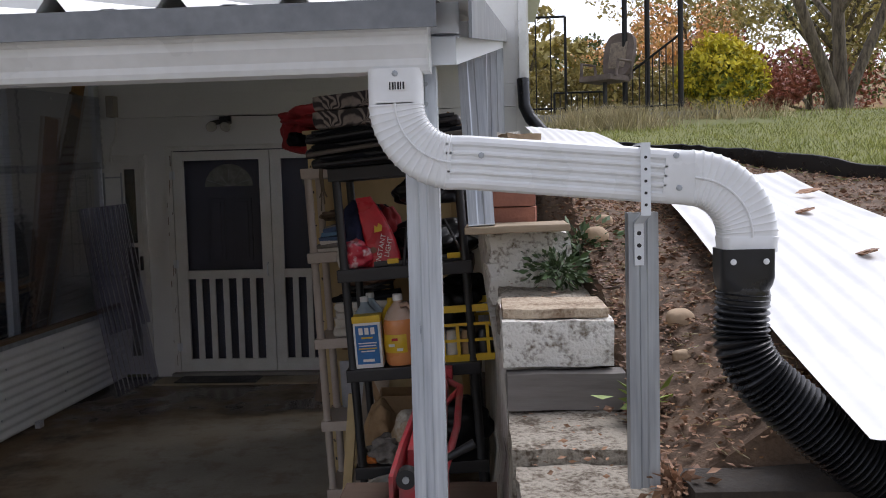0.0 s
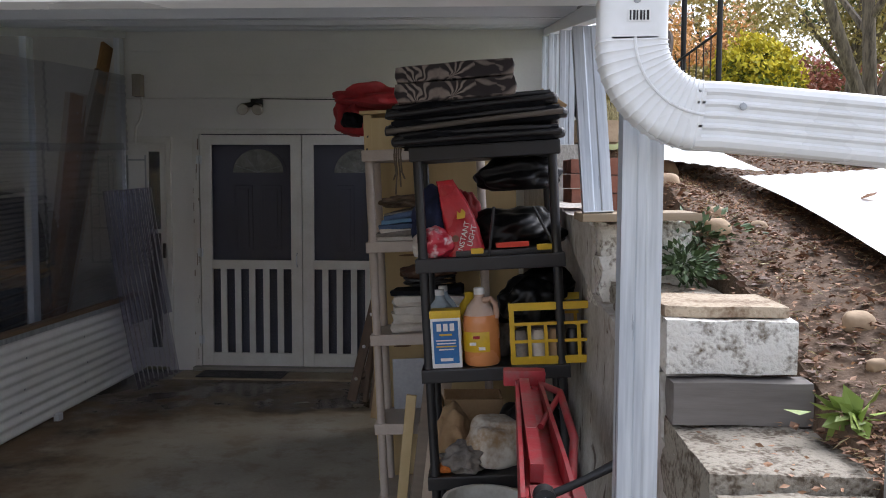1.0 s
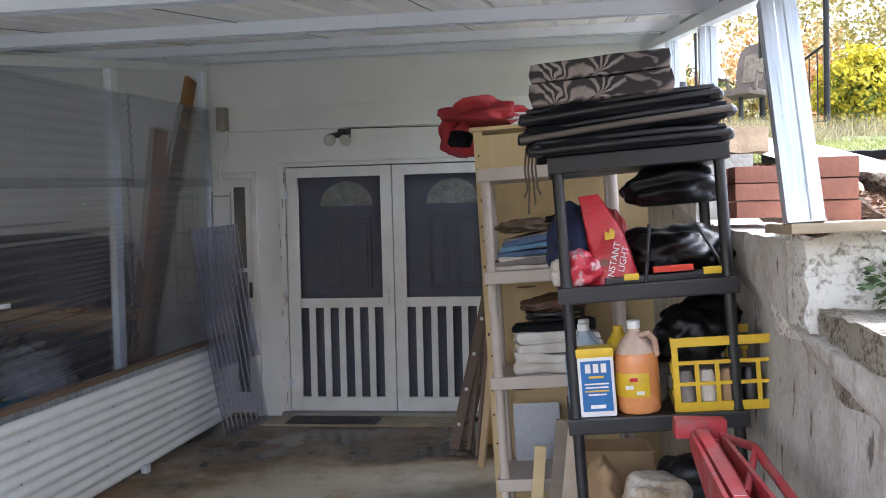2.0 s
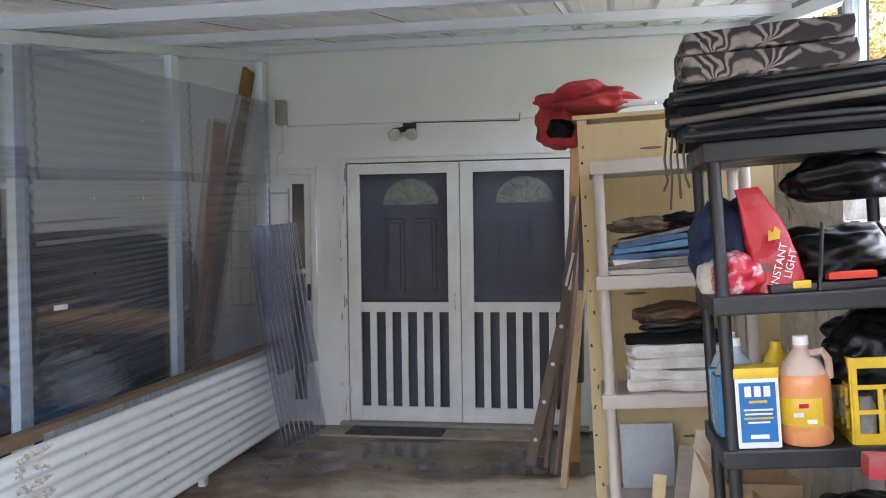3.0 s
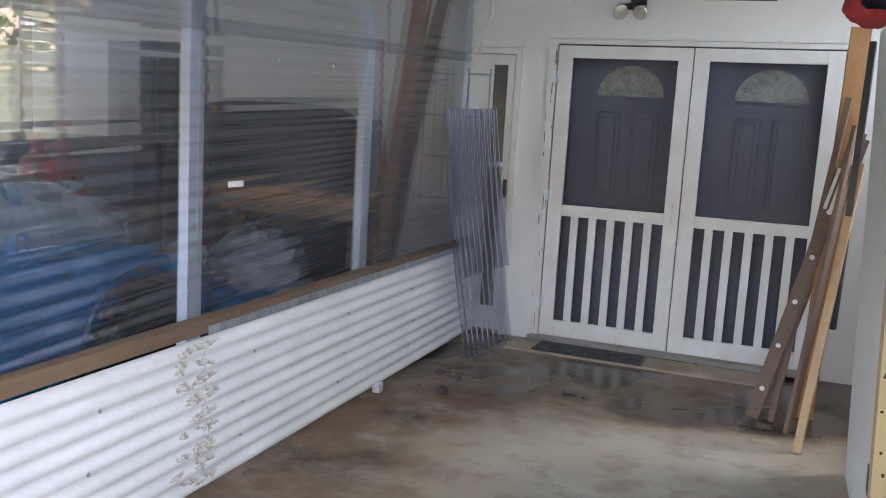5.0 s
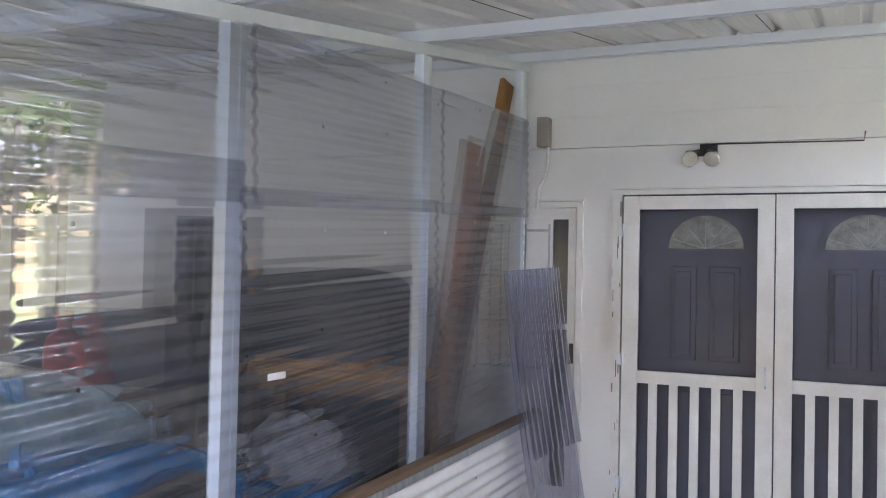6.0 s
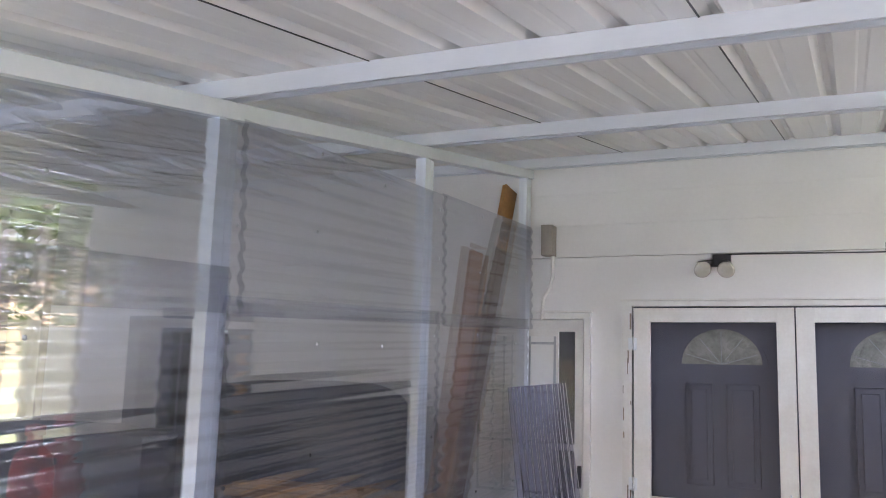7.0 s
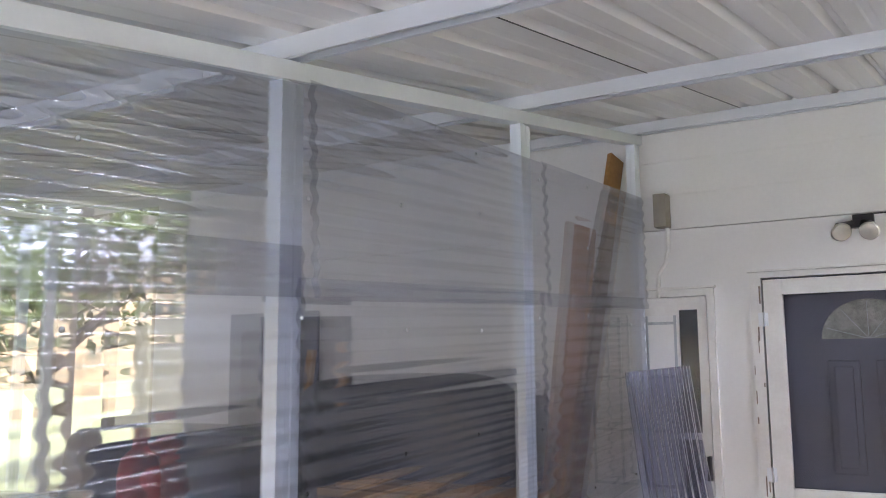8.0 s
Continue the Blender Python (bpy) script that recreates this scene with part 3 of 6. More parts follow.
# ---- gutter and downspout ----
gutter = thing("gutter", pose(0, 0, 0), "white painted metal gutter along the carport eave", "gutter")
gp = [(2.1, 2.0), (2.1, 1.912), (2.042, 1.912), (2.036, 1.922), (2.034, 1.934), (2.026, 1.946), (2.018, 1.958), (2.0165, 1.974), (2.003, 1.979), (2.0, 1.985), (2.0, 1.998), (2.006, 2.002), (2.012, 1.998), (2.012, 1.994), (2.004, 1.995), (2.004, 1.986), (2.02, 1.977), (2.022, 1.96), (2.03, 1.948), (2.038, 1.935), (2.04, 1.924), (2.045, 1.915), (2.097, 1.915), (2.097, 2.0)]
part("trough", extrude(bmesh.new(), gp, "x", -8.95, 0.148), WHITE_METAL, gutter, smooth=False)
part("end_cap", extrude(bmesh.new(), gp[:12], "x", 0.1485, 0.152), WHITE_METAL, gutter, smooth=False)
spout = thing("downspout", pose(0.085, 2.07, 1.915), "white fluted metal downspout with pleated elbows", "downspout")


def spout_section(flutes):
    w, d = 0.051, 0.038
    if not flutes:
        r = 0.017
        return [(sx * (w - r) + r * math.cos(a), sy * (d - r) + r * math.sin(a)) for sx, sy, a0 in ((-1, -1, 180), (-1, 1, 90), (1, 1, 0), (1, -1, -90)) for a in [radians(a0 + 90 - 15 * k if sx * sy > 0 else a0 + 90 - 15 * k) for k in range(7)]]
    pts = [(-w + 0.012, -d), (-w + 0.004, -d + 0.004), (-w, -d + 0.012), (-w, d - 0.006), (-w + 0.006, d), (w - 0.006, d), (w, d - 0.006), (w, -d + 0.012), (w - 0.004, -d + 0.004), (w - 0.012, -d)]
    for k in range(4):
        c = 0.026 - 0.0175 * k
        pts += [(c + 0.007, -d), (c + 0.003, -d + 0.005), (c - 0.003, -d + 0.005), (c - 0.007, -d)]
    return pts


def spout_run(path, flutes, pleats=0):
    """Sweeps the section along a path in the xz plane (relative to the outlet)."""
    bm = bmesh.new()
    sec, rings = spout_section(flutes), []
    for i, (x, z) in enumerate(path):
        a, b = path[max(i - 1, 0)], path[min(i + 1, len(path) - 1)]
        d = Vector((b[0] - a[0], 0, b[1] - a[1])).normalized()
        nrm = Vector((d.z, 0, -d.x))
        k = 1.0 + (0.035 if pleats and i % 5 == 2 else 0.0)
        rings.append([bm.verts.new(Vector((x, 0, z)) + nrm * n_ * k + Vector((0, y_ * k, 0))) for n_, y_ in sec])
    m = len(sec)
    for a, b in zip(rings, rings[1:]):
        for i in range(m):
            bm.faces.new((a[i], a[(i + 1) % m], b[(i + 1) % m], b[i]))
    bm.faces.new(rings[0]), bm.faces.new(rings[-1])
    return bm


def spout_bead(path):
    """A twisted bead along the middle of an elbow's face."""
    pts = [(x, -0.0395, z) for x, z in path]
    return tb(pts, [0.0019 + 0.0008 * (i % 2) for i in range(len(pts))], 6)


def arc(cx, cz, r, a0, a1, n):
    return [(cx + r * math.cos(radians(a0 + (a1 - a0) * i / n)), cz + r * math.sin(radians(a0 + (a1 - a0) * i / n))) for i in range(n + 1)]


part("outlet", spout_run([(0, 0.002), (0, -0.065)], False), WHITE_METAL, spout)
el1 = arc(0.115, -0.062, 0.115, 180, 264, 70)
part("elbow", spout_run(el1, False, 1), WHITE_METAL, spout)
part("bead", spout_bead(el1), WHITE_METAL, spout)
e0 = el1[-1]
e1 = (0.503, -0.213)
part("pipe", spout_run([(e0[0] - 0.01, e0[1]), (e0[0] + 0.03, e0[1] - 0.001), e1], True), WHITE_METAL, spout, smooth=False)
el2 = [(e1[0] - 0.005, e1[1] + 0.0005), (e1[0] + 0.045, e1[1] - 0.004)] + arc(e1[0] + 0.045, e1[1] - 0.114, 0.11, 87, -2, 75)
el2 += [(el2[-1][0], el2[-1][1] - 0.014), (el2[-1][0], el2[-1][1] - 0.028)]
part("elbow", spout_run(el2, False, 1), WHITE_METAL, spout)
part("bead", spout_bead(el2[2:-2]), WHITE_METAL, spout)
part("barcode_label", bx(-0.012, 0.022, -0.0395, -0.0385, -0.04, -0.022), mat("label paper", (0.85, 0.85, 0.83)), spout, "white barcode sticker", smooth=False)
for k in range(6):
    part("barcode_bar", bx(-0.009 + k * 0.005, -0.0065 + k * 0.005 + 0.001 * (k % 2), -0.0402, -0.0396, -0.038, -0.024), BLACK_PLASTIC, spout, smooth=False)
for x, z in ((0.002, -0.008), (0.16, -0.165), (0.52, -0.175), (0.525, -0.235)):
    part("rivet", lathe(bmesh.new(), [(0.006, 0), (0.005, 0.002), (0.001, 0.003)], 8), GALV_OLD, spout).matrix_basis = pose(x, -0.0385, z, 90)
strap = thing("pipe_strap", pose(0.548, 2.02, 1.6), "perforated galvanised strap round the downspout", "strap")
part("band", bx(-0.009, 0.009, 0.0065, 0.0085, 0.03, 0.165), GALV, strap, smooth=False)
part("bend", extrude(bmesh.new(), [(0.0065, 0.032), (0.0085, 0.032), (0.0885, 0.016), (0.0885, 0.012), (0.086, 0.012)], "x", -0.009, 0.009), GALV, strap, smooth=False)
part("band_top", bx(-0.009, 0.009, 0.006, 0.095, 0.163, 0.165), GALV, strap, smooth=False)
part("tail", bx(-0.009, 0.009, 0.086, 0.0885, -0.07, 0.014), GALV, strap, smooth=False)
for k in range(5):
    part("hole", tb([(0, 0.0055, 0.05 + 0.022 * k), (0, 0.0064, 0.05 + 0.022 * k)], 0.003, 8), BLACK_PLASTIC, strap)
for k in range(3):
    part("hole", tb([(0, 0.0855, -0.055 + 0.024 * k), (0, 0.0862, -0.055 + 0.024 * k)], 0.0045, 8), BLACK_PLASTIC, strap)
drain = thing("drain_hose", pose(0.737, 2.07, 1.56), "black corrugated plastic drain hose with a square adapter", "drain hose")
bm = bmesh.new()
rings = []
for z, rx, ry, pw in ((0.003, 0.05, 0.042, 0.25), (-0.05, 0.05, 0.042, 0.25), (-0.065, 0.049, 0.044, 0.5), (-0.08, 0.046, 0.046, 1.0), (-0.095, 0.046, 0.046, 1.0)):
    rings.append([bm.verts.new((rx * math.copysign(abs(math.cos(a)) ** pw, math.cos(a)), ry * math.copysign(abs(math.sin(a)) ** pw, math.sin(a)), z)) for a in [2 * math.pi * (k + 0.5) / 32 for k in range(32)]])
for a, b in zip(rings, rings[1:]):
    for k in range(32):
        bm.faces.new((a[k], a[(k + 1) % 32], b[(k + 1) % 32], b[k]))
bm.faces.new(rings[0]), bm.faces.new(rings[-1])
part("adapter", bm, BLACK_PIPE, drain)
part("collar", lathe(bmesh.new(), [(0.047, -0.11), (0.05, -0.09), (0.047, -0.07)], 24), BLACK_PIPE, drain)
ctrl = [Vector(p) for p in ((0, 0, -0.08), (-0.004, 0, -0.15), (0.0, -0.005, -0.19), (0.03, -0.01, -0.245), (0.11, -0.02, -0.32), (0.2, -0.035, -0.395), (0.29, -0.05, -0.455), (0.45, -0.08, -0.56), (0.7, -0.1, -0.72))]
pts, rad = [], []
for i in range(len(ctrl) - 1):
    p0, p1, p2, p3 = ctrl[max(i - 1, 0)], ctrl[i], ctrl[i + 1], ctrl[min(i + 2, len(ctrl) - 1)]
    count = max(4, int(4 * (p2 - p1).length / 0.0112))
    for k in range(count):
        u = k / count
        pts.append(0.5 * ((2 * p1) + (p2 - p0) * u + (2 * p0 - 5 * p1 + 4 * p2 - p3) * u * u + (3 * p1 - p0 - 3 * p2 + p3) * u ** 3))
for i in range(len(pts)):
    rad.append((0.0425, 0.0485, 0.051, 0.0485)[i % 4] * (1.0 + 0.2 * min(1, i / 110)))
part("hose", tube(bmesh.new(), pts, rad, 20), BLACK_PIPE, drain)
for x in (-0.03, 0.03):
    part("screw", lathe(bmesh.new(), [(0.006, 0), (0.005, 0.002), (0.001, 0.003)], 8), WHITE_METAL, drain).matrix_basis = pose(x, -0.044, -0.02, 90)

# ---- white tin sheets on the bank ----
for lab, org, ex, ey, ln, wd in (("long white corrugated metal sheet lying on the bank", (0.86, 1.8, tin_height(0.86, 1.8) + 0.008), (0.073, 1, 0.131), (1, 0, 0.05), 3.3, 0.68),
                                 ("white corrugated metal sheet lying up the slope", (0.7, 5.02, 1.77), (-0.08, 1, 0.17), (1, 0, -0.1), 2.15, 0.54)):
    solo("tin_sheet", wavy(ln, wd, 0.068, 0.0024, 0.001, 8, 12, lambda x, y: 0.012 * math.sin(x * 2.2 + y * 3)), TIN, basis(org, ex, ey), lab, "metal sheet", "tin sheets on the bank")

# ---- lawn edging ----
bm = bmesh.new()
prev = None
for i in range(61):
    x = 0.9 + 2.6 * i / 60
    y = edging_y(x) + 0.05 * math.sin(x * 4)
    z = ground_height(x, y) + 0.015 * math.sin(x * 7)
    ring_ = [bm.verts.new((x + dx, y + dy, z + dz)) for dx, dy, dz in ((0, 0, -0.08), (0, 0, 0.09), (0.006, 0.006, 0.095), (0.012, 0.012, 0.09), (0.012, 0.012, -0.08))]
    if prev:
        for k in range(4):
            bm.faces.new((prev[k], prev[k + 1], ring_[k + 1], ring_[k]))
    prev = ring_
solo("lawn_edging", bm, BLACK_PIPE, None, "black plastic lawn edging strip between mulch and grass", "edging")

# ---- doors in the house wall ----
door = thing("door_1", pose(0, HOUSE_Y, 0), "pair of white screen doors with pickets over slate grey doors", "double door", kind="structure")
frame_p = part("door_frame", bx(-2.70, -2.642, -0.025, 0.02, 0.0, 2.115), WHITE_PAINT, door, smooth=False)
part("door_frame", bx(-0.83, -0.77, -0.025, 0.02, 0.0, 2.115), WHITE_PAINT, door, smooth=False)
part("door_frame", bx(-2.642, -0.83, -0.025, 0.02, 2.083, 2.115), WHITE_PAINT, door, smooth=False)
peel_rng = random.Random(11)
for k in range(16):
    z, w_, h_ = peel_rng.uniform(0.1, 1.95), peel_rng.uniform(0.003, 0.009), peel_rng.uniform(0.02, 0.11)
    x = peel_rng.choice((-2.698, -2.672, -2.655)) + peel_rng.uniform(-0.002, 0.004)
    part("peeled_patch", bx(x, x + w_, -0.0262, -0.0248, z, z + h_), WOOD, frame_p, "bare grey wood where the paint has peeled", smooth=False)
part("drip_strip", bx(-2.71, -0.76, -0.032, 0.0, 2.117, 2.128), WHITE_PAINT, door, smooth=False)
part("threshold", bx(-2.7, -0.77, -0.1, 0.2, 0.017, 0.045, bev=0.004), CONCRETE, door, smooth=False)
SCREEN = see_through("insect screen", (0.92, 0.92, 0.92), 0.008, 0.0, 0.5, (0.1, 0.1, 0.1), 1.05)
for x0, hinge in ((-2.632, 1), (-1.733, 0)):
    leaf = part("screen_door", bx(x0, x0 + 0.097, -0.03, 0.006, 0.05, 2.072, bev=0.002), WHITE_PAINT, door, smooth=False)
    part("stile", bx(x0 + 0.797, x0 + 0.892, -0.03, 0.006, 0.05, 2.072, bev=0.002), WHITE_PAINT, leaf, smooth=False)
    for z0, z1 in ((0.05, 0.163), (0.908, 0.985), (1.99, 2.072)):
        part("rail", bx(x0 + 0.097, x0 + 0.797, -0.028, 0.004, z0, z1, bev=0.002), WHITE_PAINT, leaf, smooth=False)
    for k in range(5):
        a = x0 + 0.1685 + 0.1255 * k
        part("picket", bx(a, a + 0.052, -0.024, -0.002, 0.16, 0.91), WHITE_PAINT, leaf, smooth=False)
    part("screen", bx(x0 + 0.09, x0 + 0.805, -0.0005, 0.0005, 0.15, 2.0), SCREEN, leaf, smooth=False).visible_shadow = False
    if hinge:
        for z in (0.28, 1.05, 1.86):
            part("hinge", bx(x0 - 0.03, x0 + 0.02, -0.036, -0.03, z - 0.035, z + 0.035, bev=0.002), GALV, leaf, smooth=False)
            part("hinge_pin", tb([(x0, -0.04, z - 0.04), (x0, -0.04, z + 0.04)], 0.006, 8), GALV, leaf)
        part("pull_handle", tb([(x0 + 0.85, -0.03, 0.93), (x0 + 0.85, -0.06, 0.95), (x0 + 0.85, -0.06, 1.03), (x0 + 0.85, -0.03, 1.05)], 0.006, 8), GALV, leaf)
    slab = part("entry_door", bx(x0 - 0.02, x0 + 0.91, 0.07, 0.11, 0.036, 2.088), DOOR_GREY, door, smooth=False)
    cx = x0 + 0.46
    for a, b, z0, z1 in ((cx - 0.175, cx - 0.02, 1.06, 1.64), (cx + 0.055, cx + 0.235, 1.06, 1.64), (cx - 0.175, cx - 0.02, 0.25, 0.9), (cx + 0.055, cx + 0.235, 0.25, 0.9)):
        part("raised_panel", bx(a, b, 0.052, 0.069, z0, z1, bev=0.008), DOOR_GREY, slab, smooth=False)
        part("panel_field", bx(a + 0.032, b - 0.032, 0.038, 0.052, z0 + 0.032, z1 - 0.032, bev=0.0065), DOOR_GREY, slab, smooth=False)
    fan = [(cx + 0.03 + 0.255 * math.cos(math.pi * i / 24), 1.735 + 0.235 * math.sin(math.pi * i / 24)) for i in range(25)]
    fin = [(cx + 0.03 + 0.225 * math.cos(math.pi * i / 24), 1.75 + 0.205 * math.sin(math.pi * i / 24)) for i in range(25)]
    bm = bmesh.new()
    A = [[bm.verts.new((p[0], y_, p[1])) for p in q] for q, y_ in ((fan, 0.069), (fan, 0.055), (fin, 0.055), (fin, 0.069))]
    for a, b in zip(A, A[1:]):
        for i in range(24):
            bm.faces.new((a[i], a[i + 1], b[i + 1], b[i]))
    box(bm, cx - 0.225, cx + 0.285, 0.055, 0.069, 1.732, 1.75)
    part("fan_frame", bm, DOOR_GREY, slab, smooth=False)
    part("fan_glass", extrude(bmesh.new(), fin, "y", 0.062, 0.067), mat("frosted fan glass", (0.4, 0.41, 0.38), (0.14, 0.14, 0.13), 0.1, 0, 22, 70, 1.0, 0.8), slab, "textured semicircular glass", smooth=False)
    for k in range(5):
        a = math.pi * (k + 0.5) / 5
        part("fan_came", tb([(cx + 0.03, 0.061, 1.75), (cx + 0.03 + 0.21 * math.cos(a), 0.061, 1.75 + 0.19 * math.sin(a))], 0.0018, 6), GALV_OLD, slab)
solo("door_step", bx(-2.78, -1.1, 7.82, 8.098, -0.02, 0.016, bev=0.006), mat("tan step concrete", (0.42, 0.36, 0.26), (0.24, 0.19, 0.13), 0.8, 0, 5, 60, 0.3), None, "thin tan concrete apron under the doors", "door step", kind="structure")
mat_ob = thing("door_mat", pose(-2.215, 7.96, 0.017, 0, 0, -1), "black rubber door mat on the damp floor", "door mat")
part("pad", bx(-0.37, 0.37, -0.135, 0.12, 0, 0.01, bev=0.003), BLACK_PLASTIC, mat_ob)
for k in range(11):
    part("rib", bx(-0.355, 0.355, -0.124 + 0.022 * k, -0.114 + 0.022 * k, 0.0095, 0.013), BLACK_PLASTIC, mat_ob, smooth=False)

side = thing("door_2", pose(0, HOUSE_Y, 0), "narrow white storm door with a dark glass pane", "storm door", kind="structure")
part("door_frame", bx(-2.935, -2.895, -0.025, 0.02, 0, 2.045), WHITE_PAINT, side, smooth=False)
part("door_frame", bx(-3.77, -2.935, -0.025, 0.02, 2.005, 2.045), WHITE_PAINT, side, smooth=False)
part("cap_strip", bx(-3.78, -2.885, -0.035, 0, 2.047, 2.06), WHITE_PAINT, side, smooth=False)
bm = bmesh.new()
for a in ((-3.74, -3.62, 0.03, 2.0), (-3.12, -3.095, 0.03, 2.0), (-2.99, -2.94, 0.03, 2.0), (-3.095, -2.99, 1.93, 2.0), (-3.095, -2.99, 1.215, 1.25), (-3.095, -2.99, 0.03, 0.2), (-3.62, -3.12, 0.03, 0.95), (-3.62, -3.12, 1.9, 2.0)):
    box(bm, a[0], a[1], -0.02, 0.01, a[2], a[3])
part("storm_door", bm, WHITE_PAINT, side, smooth=False)
part("pane", bx(-3.095, -2.99, -0.006, -0.002, 0.2, 1.93), GLASS, side, smooth=False)
part("dark_lining", bx(-3.62, -2.94, 0.12, 0.13, 0.02, 2.0), DOOR_GREY, side, smooth=False)
part("window_panel", bx(-3.62, -3.12, -0.01, 0.0, 0.95, 1.9), SIDING, side, smooth=False)
for k in range(4):
    part("muntin", bx(-3.62 + 0.165 * k, -3.605 + 0.165 * k, -0.022, -0.012, 0.95, 1.9), GALV_OLD, side, smooth=False)
    part("muntin", bx(-3.62, -3.12, -0.0215, -0.0125, 0.95 + 0.3 * k, 0.965 + 0.3 * k), GALV_OLD, side, smooth=False)
part("door_handle", bx(-2.965, -2.945, -0.055, -0.02, 1.0, 1.13, bev=0.005), BLACK_PLASTIC, side, smooth=False)

lamp = thing("flood_light", pose(-2.14, HOUSE_Y - 0.012, 2.33), "twin-bulb security flood light on the house wall", "flood light")
part("mounting_box", bx(-0.03, 0.07, -0.05, 0.0, -0.02, 0.05, bev=0.006), BLACK_PLASTIC, lamp)
BULB = mat("silvered bulb glass", (0.72, 0.7, 0.62), (0.5, 0.48, 0.42), 0.15, 0.3, 6, 40, 0.0)
for x, rz, rx in ((0.062, 12, 60), (-0.1, -35, 62)):
    arm = part("lamp_arm", tb([(x * 0.3, -0.04, 0.0), (x, -0.08, -0.015)], 0.022, 12), BLACK_PLASTIC, lamp)
    arm_b = part("bulb", lathe(bmesh.new(), [(0.018, 0.0), (0.022, -0.03), (0.044, -0.07), (0.049, -0.085), (0.042, -0.094), (0.018, -0.1), (0.002, -0.101)], 20), BULB, lamp)
    arm_b.matrix_basis = pose(x, -0.07, -0.012, -rx, 0, 0) @ pose(0, 0, 0, 0, rz * 0.5, 0)
solo("wall_cable", tb([(-2.1, HOUSE_Y - 0.003, 2.386), (-1.7, HOUSE_Y - 0.005, 2.381), (-1.27, HOUSE_Y - 0.004, 2.376), (-1.265, HOUSE_Y - 0.006, 2.43)], 0.004, 6), BLACK_PLASTIC, None, "thin black cable run along the wall seam", "cable")
solo("junction_box", bx(-0.036, 0.036, -0.1, 0.0, 0, 0.19, bev=0.004), mat("beige box paint", (0.36, 0.33, 0.28)), pose(-3.155, HOUSE_Y - 0.003, 2.40), "beige metal electrical box high on the wall", "junction box")
solo("conduit", tb([(0.02, -0.03, 0), (0.02, -0.03, -0.12), (0.0, -0.028, -0.2), (-0.04, -0.026, -0.26), (-0.05, -0.025, -0.4)], 0.012, 10), WHITE_PAINT, pose(-3.155, HOUSE_Y, 2.40), "white bent conduit below the electrical box", "conduit")

# ---- screws and sealant on the partition ----
for y0 in (2.4, 3.1, 3.7, 4.4, 5.12, 5.6, 6.1, 6.64, 7.2, 7.8):
    for z in (0.95, 1.3, 1.72, 2.1, 2.36):
        if z + 0.05 * (y0 - 5) < min(hdr(y0) - 0.05, 2.46 + 0.05 * (y0 - 5)):
            part("screw", lathe(bmesh.new(), [(0.007, 0), (0.007, 0.003), (0.002, 0.006)], 6), GALV_OLD if z > 1.5 else BLACK_PLASTIC, clear_wall).matrix_basis = pose(0.017, y0 - 2.2 + 0.02 * math.sin(y0 * 9 + z * 5), z + 0.05 * (y0 - 5) + 0.03 * math.sin(y0 * 3 + z * 7), 0, 90, 0)
part("price_sticker", bx(0.0165, 0.0172, 3.06, 3.17, 1.19, 1.215), mat("label paper grey", (0.75, 0.75, 0.72)), clear_wall, "white printed sticker", smooth=False)
SEAL = mat("rusty sealant", (0.74, 0.72, 0.67), (0.36, 0.28, 0.19), 0.8, 0, 26, 90, 0.6, 0.4)
seal_rng = random.Random(8)
for k in range(9):
    for n_ in range(4):
        off, sz = (-0.01, 0.085) if n_ == 0 else (seal_rng.uniform(-0.18, 0.03), seal_rng.uniform(0.025, 0.065))
        bm = bmesh.new()
        bmesh.ops.create_icosphere(bm, subdivisions=3, radius=1.0)
        for v in bm.verts:
            v.co *= 0.7 + 0.8 * noise.noise(v.co * 2.3 + Vector((k * 3.1, off * 40, n_)))
            v.co = Vector((v.co.x * 0.008, v.co.y * sz, v.co.z * seal_rng.uniform(0.012, 0.018)))
        part("sealant_patch", bm, SEAL, skirt).matrix_basis = pose(0.009, 2.78 + off, 0.04 + 0.068 * k + seal_rng.uniform(-0.018, 0.018), seal_rng.uniform(-15, 15))
for k in range(7):
    for z in (0.14, 0.28, 0.48):
        part("screw", lathe(bmesh.new(), [(0.008, 0), (0.008, 0.003), (0.002, 0.005)], 6), GALV_OLD, skirt).matrix_basis = pose(0.011, 0.5 + 0.85 * k + 0.05 * math.sin(k + z * 9), z, 0, 90, 0)
solo("floor_bracket", bx(-0.02, 0.02, -0.03, 0.03, 0, 0.05, bev=0.003), GALV, pose(-3.1, 6.5, 0.001), "small galvanised bracket under the skirt", "bracket")
part("metal_trim", bx(-3.139, -3.135, 5.0, 8.1, 0.632, 0.672), GALV_OLD, None).name = "trim_sill"
bpy.data.objects["trim_sill"]["kind"] = "structure"
tagged(bpy.data.objects["trim_sill"], "dull metal strip along the timber sill", "trim")

# a loose bundle of clear sheets leaning against the partition
bundle = thing("leaning_sheets", pose(-2.9, 7.38, 0.004), "bundle of purplish clear corrugated sheets leaning in the corner", "plastic sheets")
for x0, y0, z0, w, ln in ((0.0, 0.0, 0.0, 0.62, 1.6), (-0.052, 0.03, 0.52, 0.6, 1.08)):
    o = part("sheet", wavy(ln, w, 0.066, 0.008, 0, 8, 14, lambda x, y: 0.03 * math.sin(x * 1.6) + 0.012 * math.sin(y * 6 + x)), CLEAR_DARK, bundle)
    o.matrix_basis = basis((x0, y0, z0), (-0.13, -0.02 + 0.03 * y0, 1), (0.2, 0.97, 0))
    o.visible_shadow = False

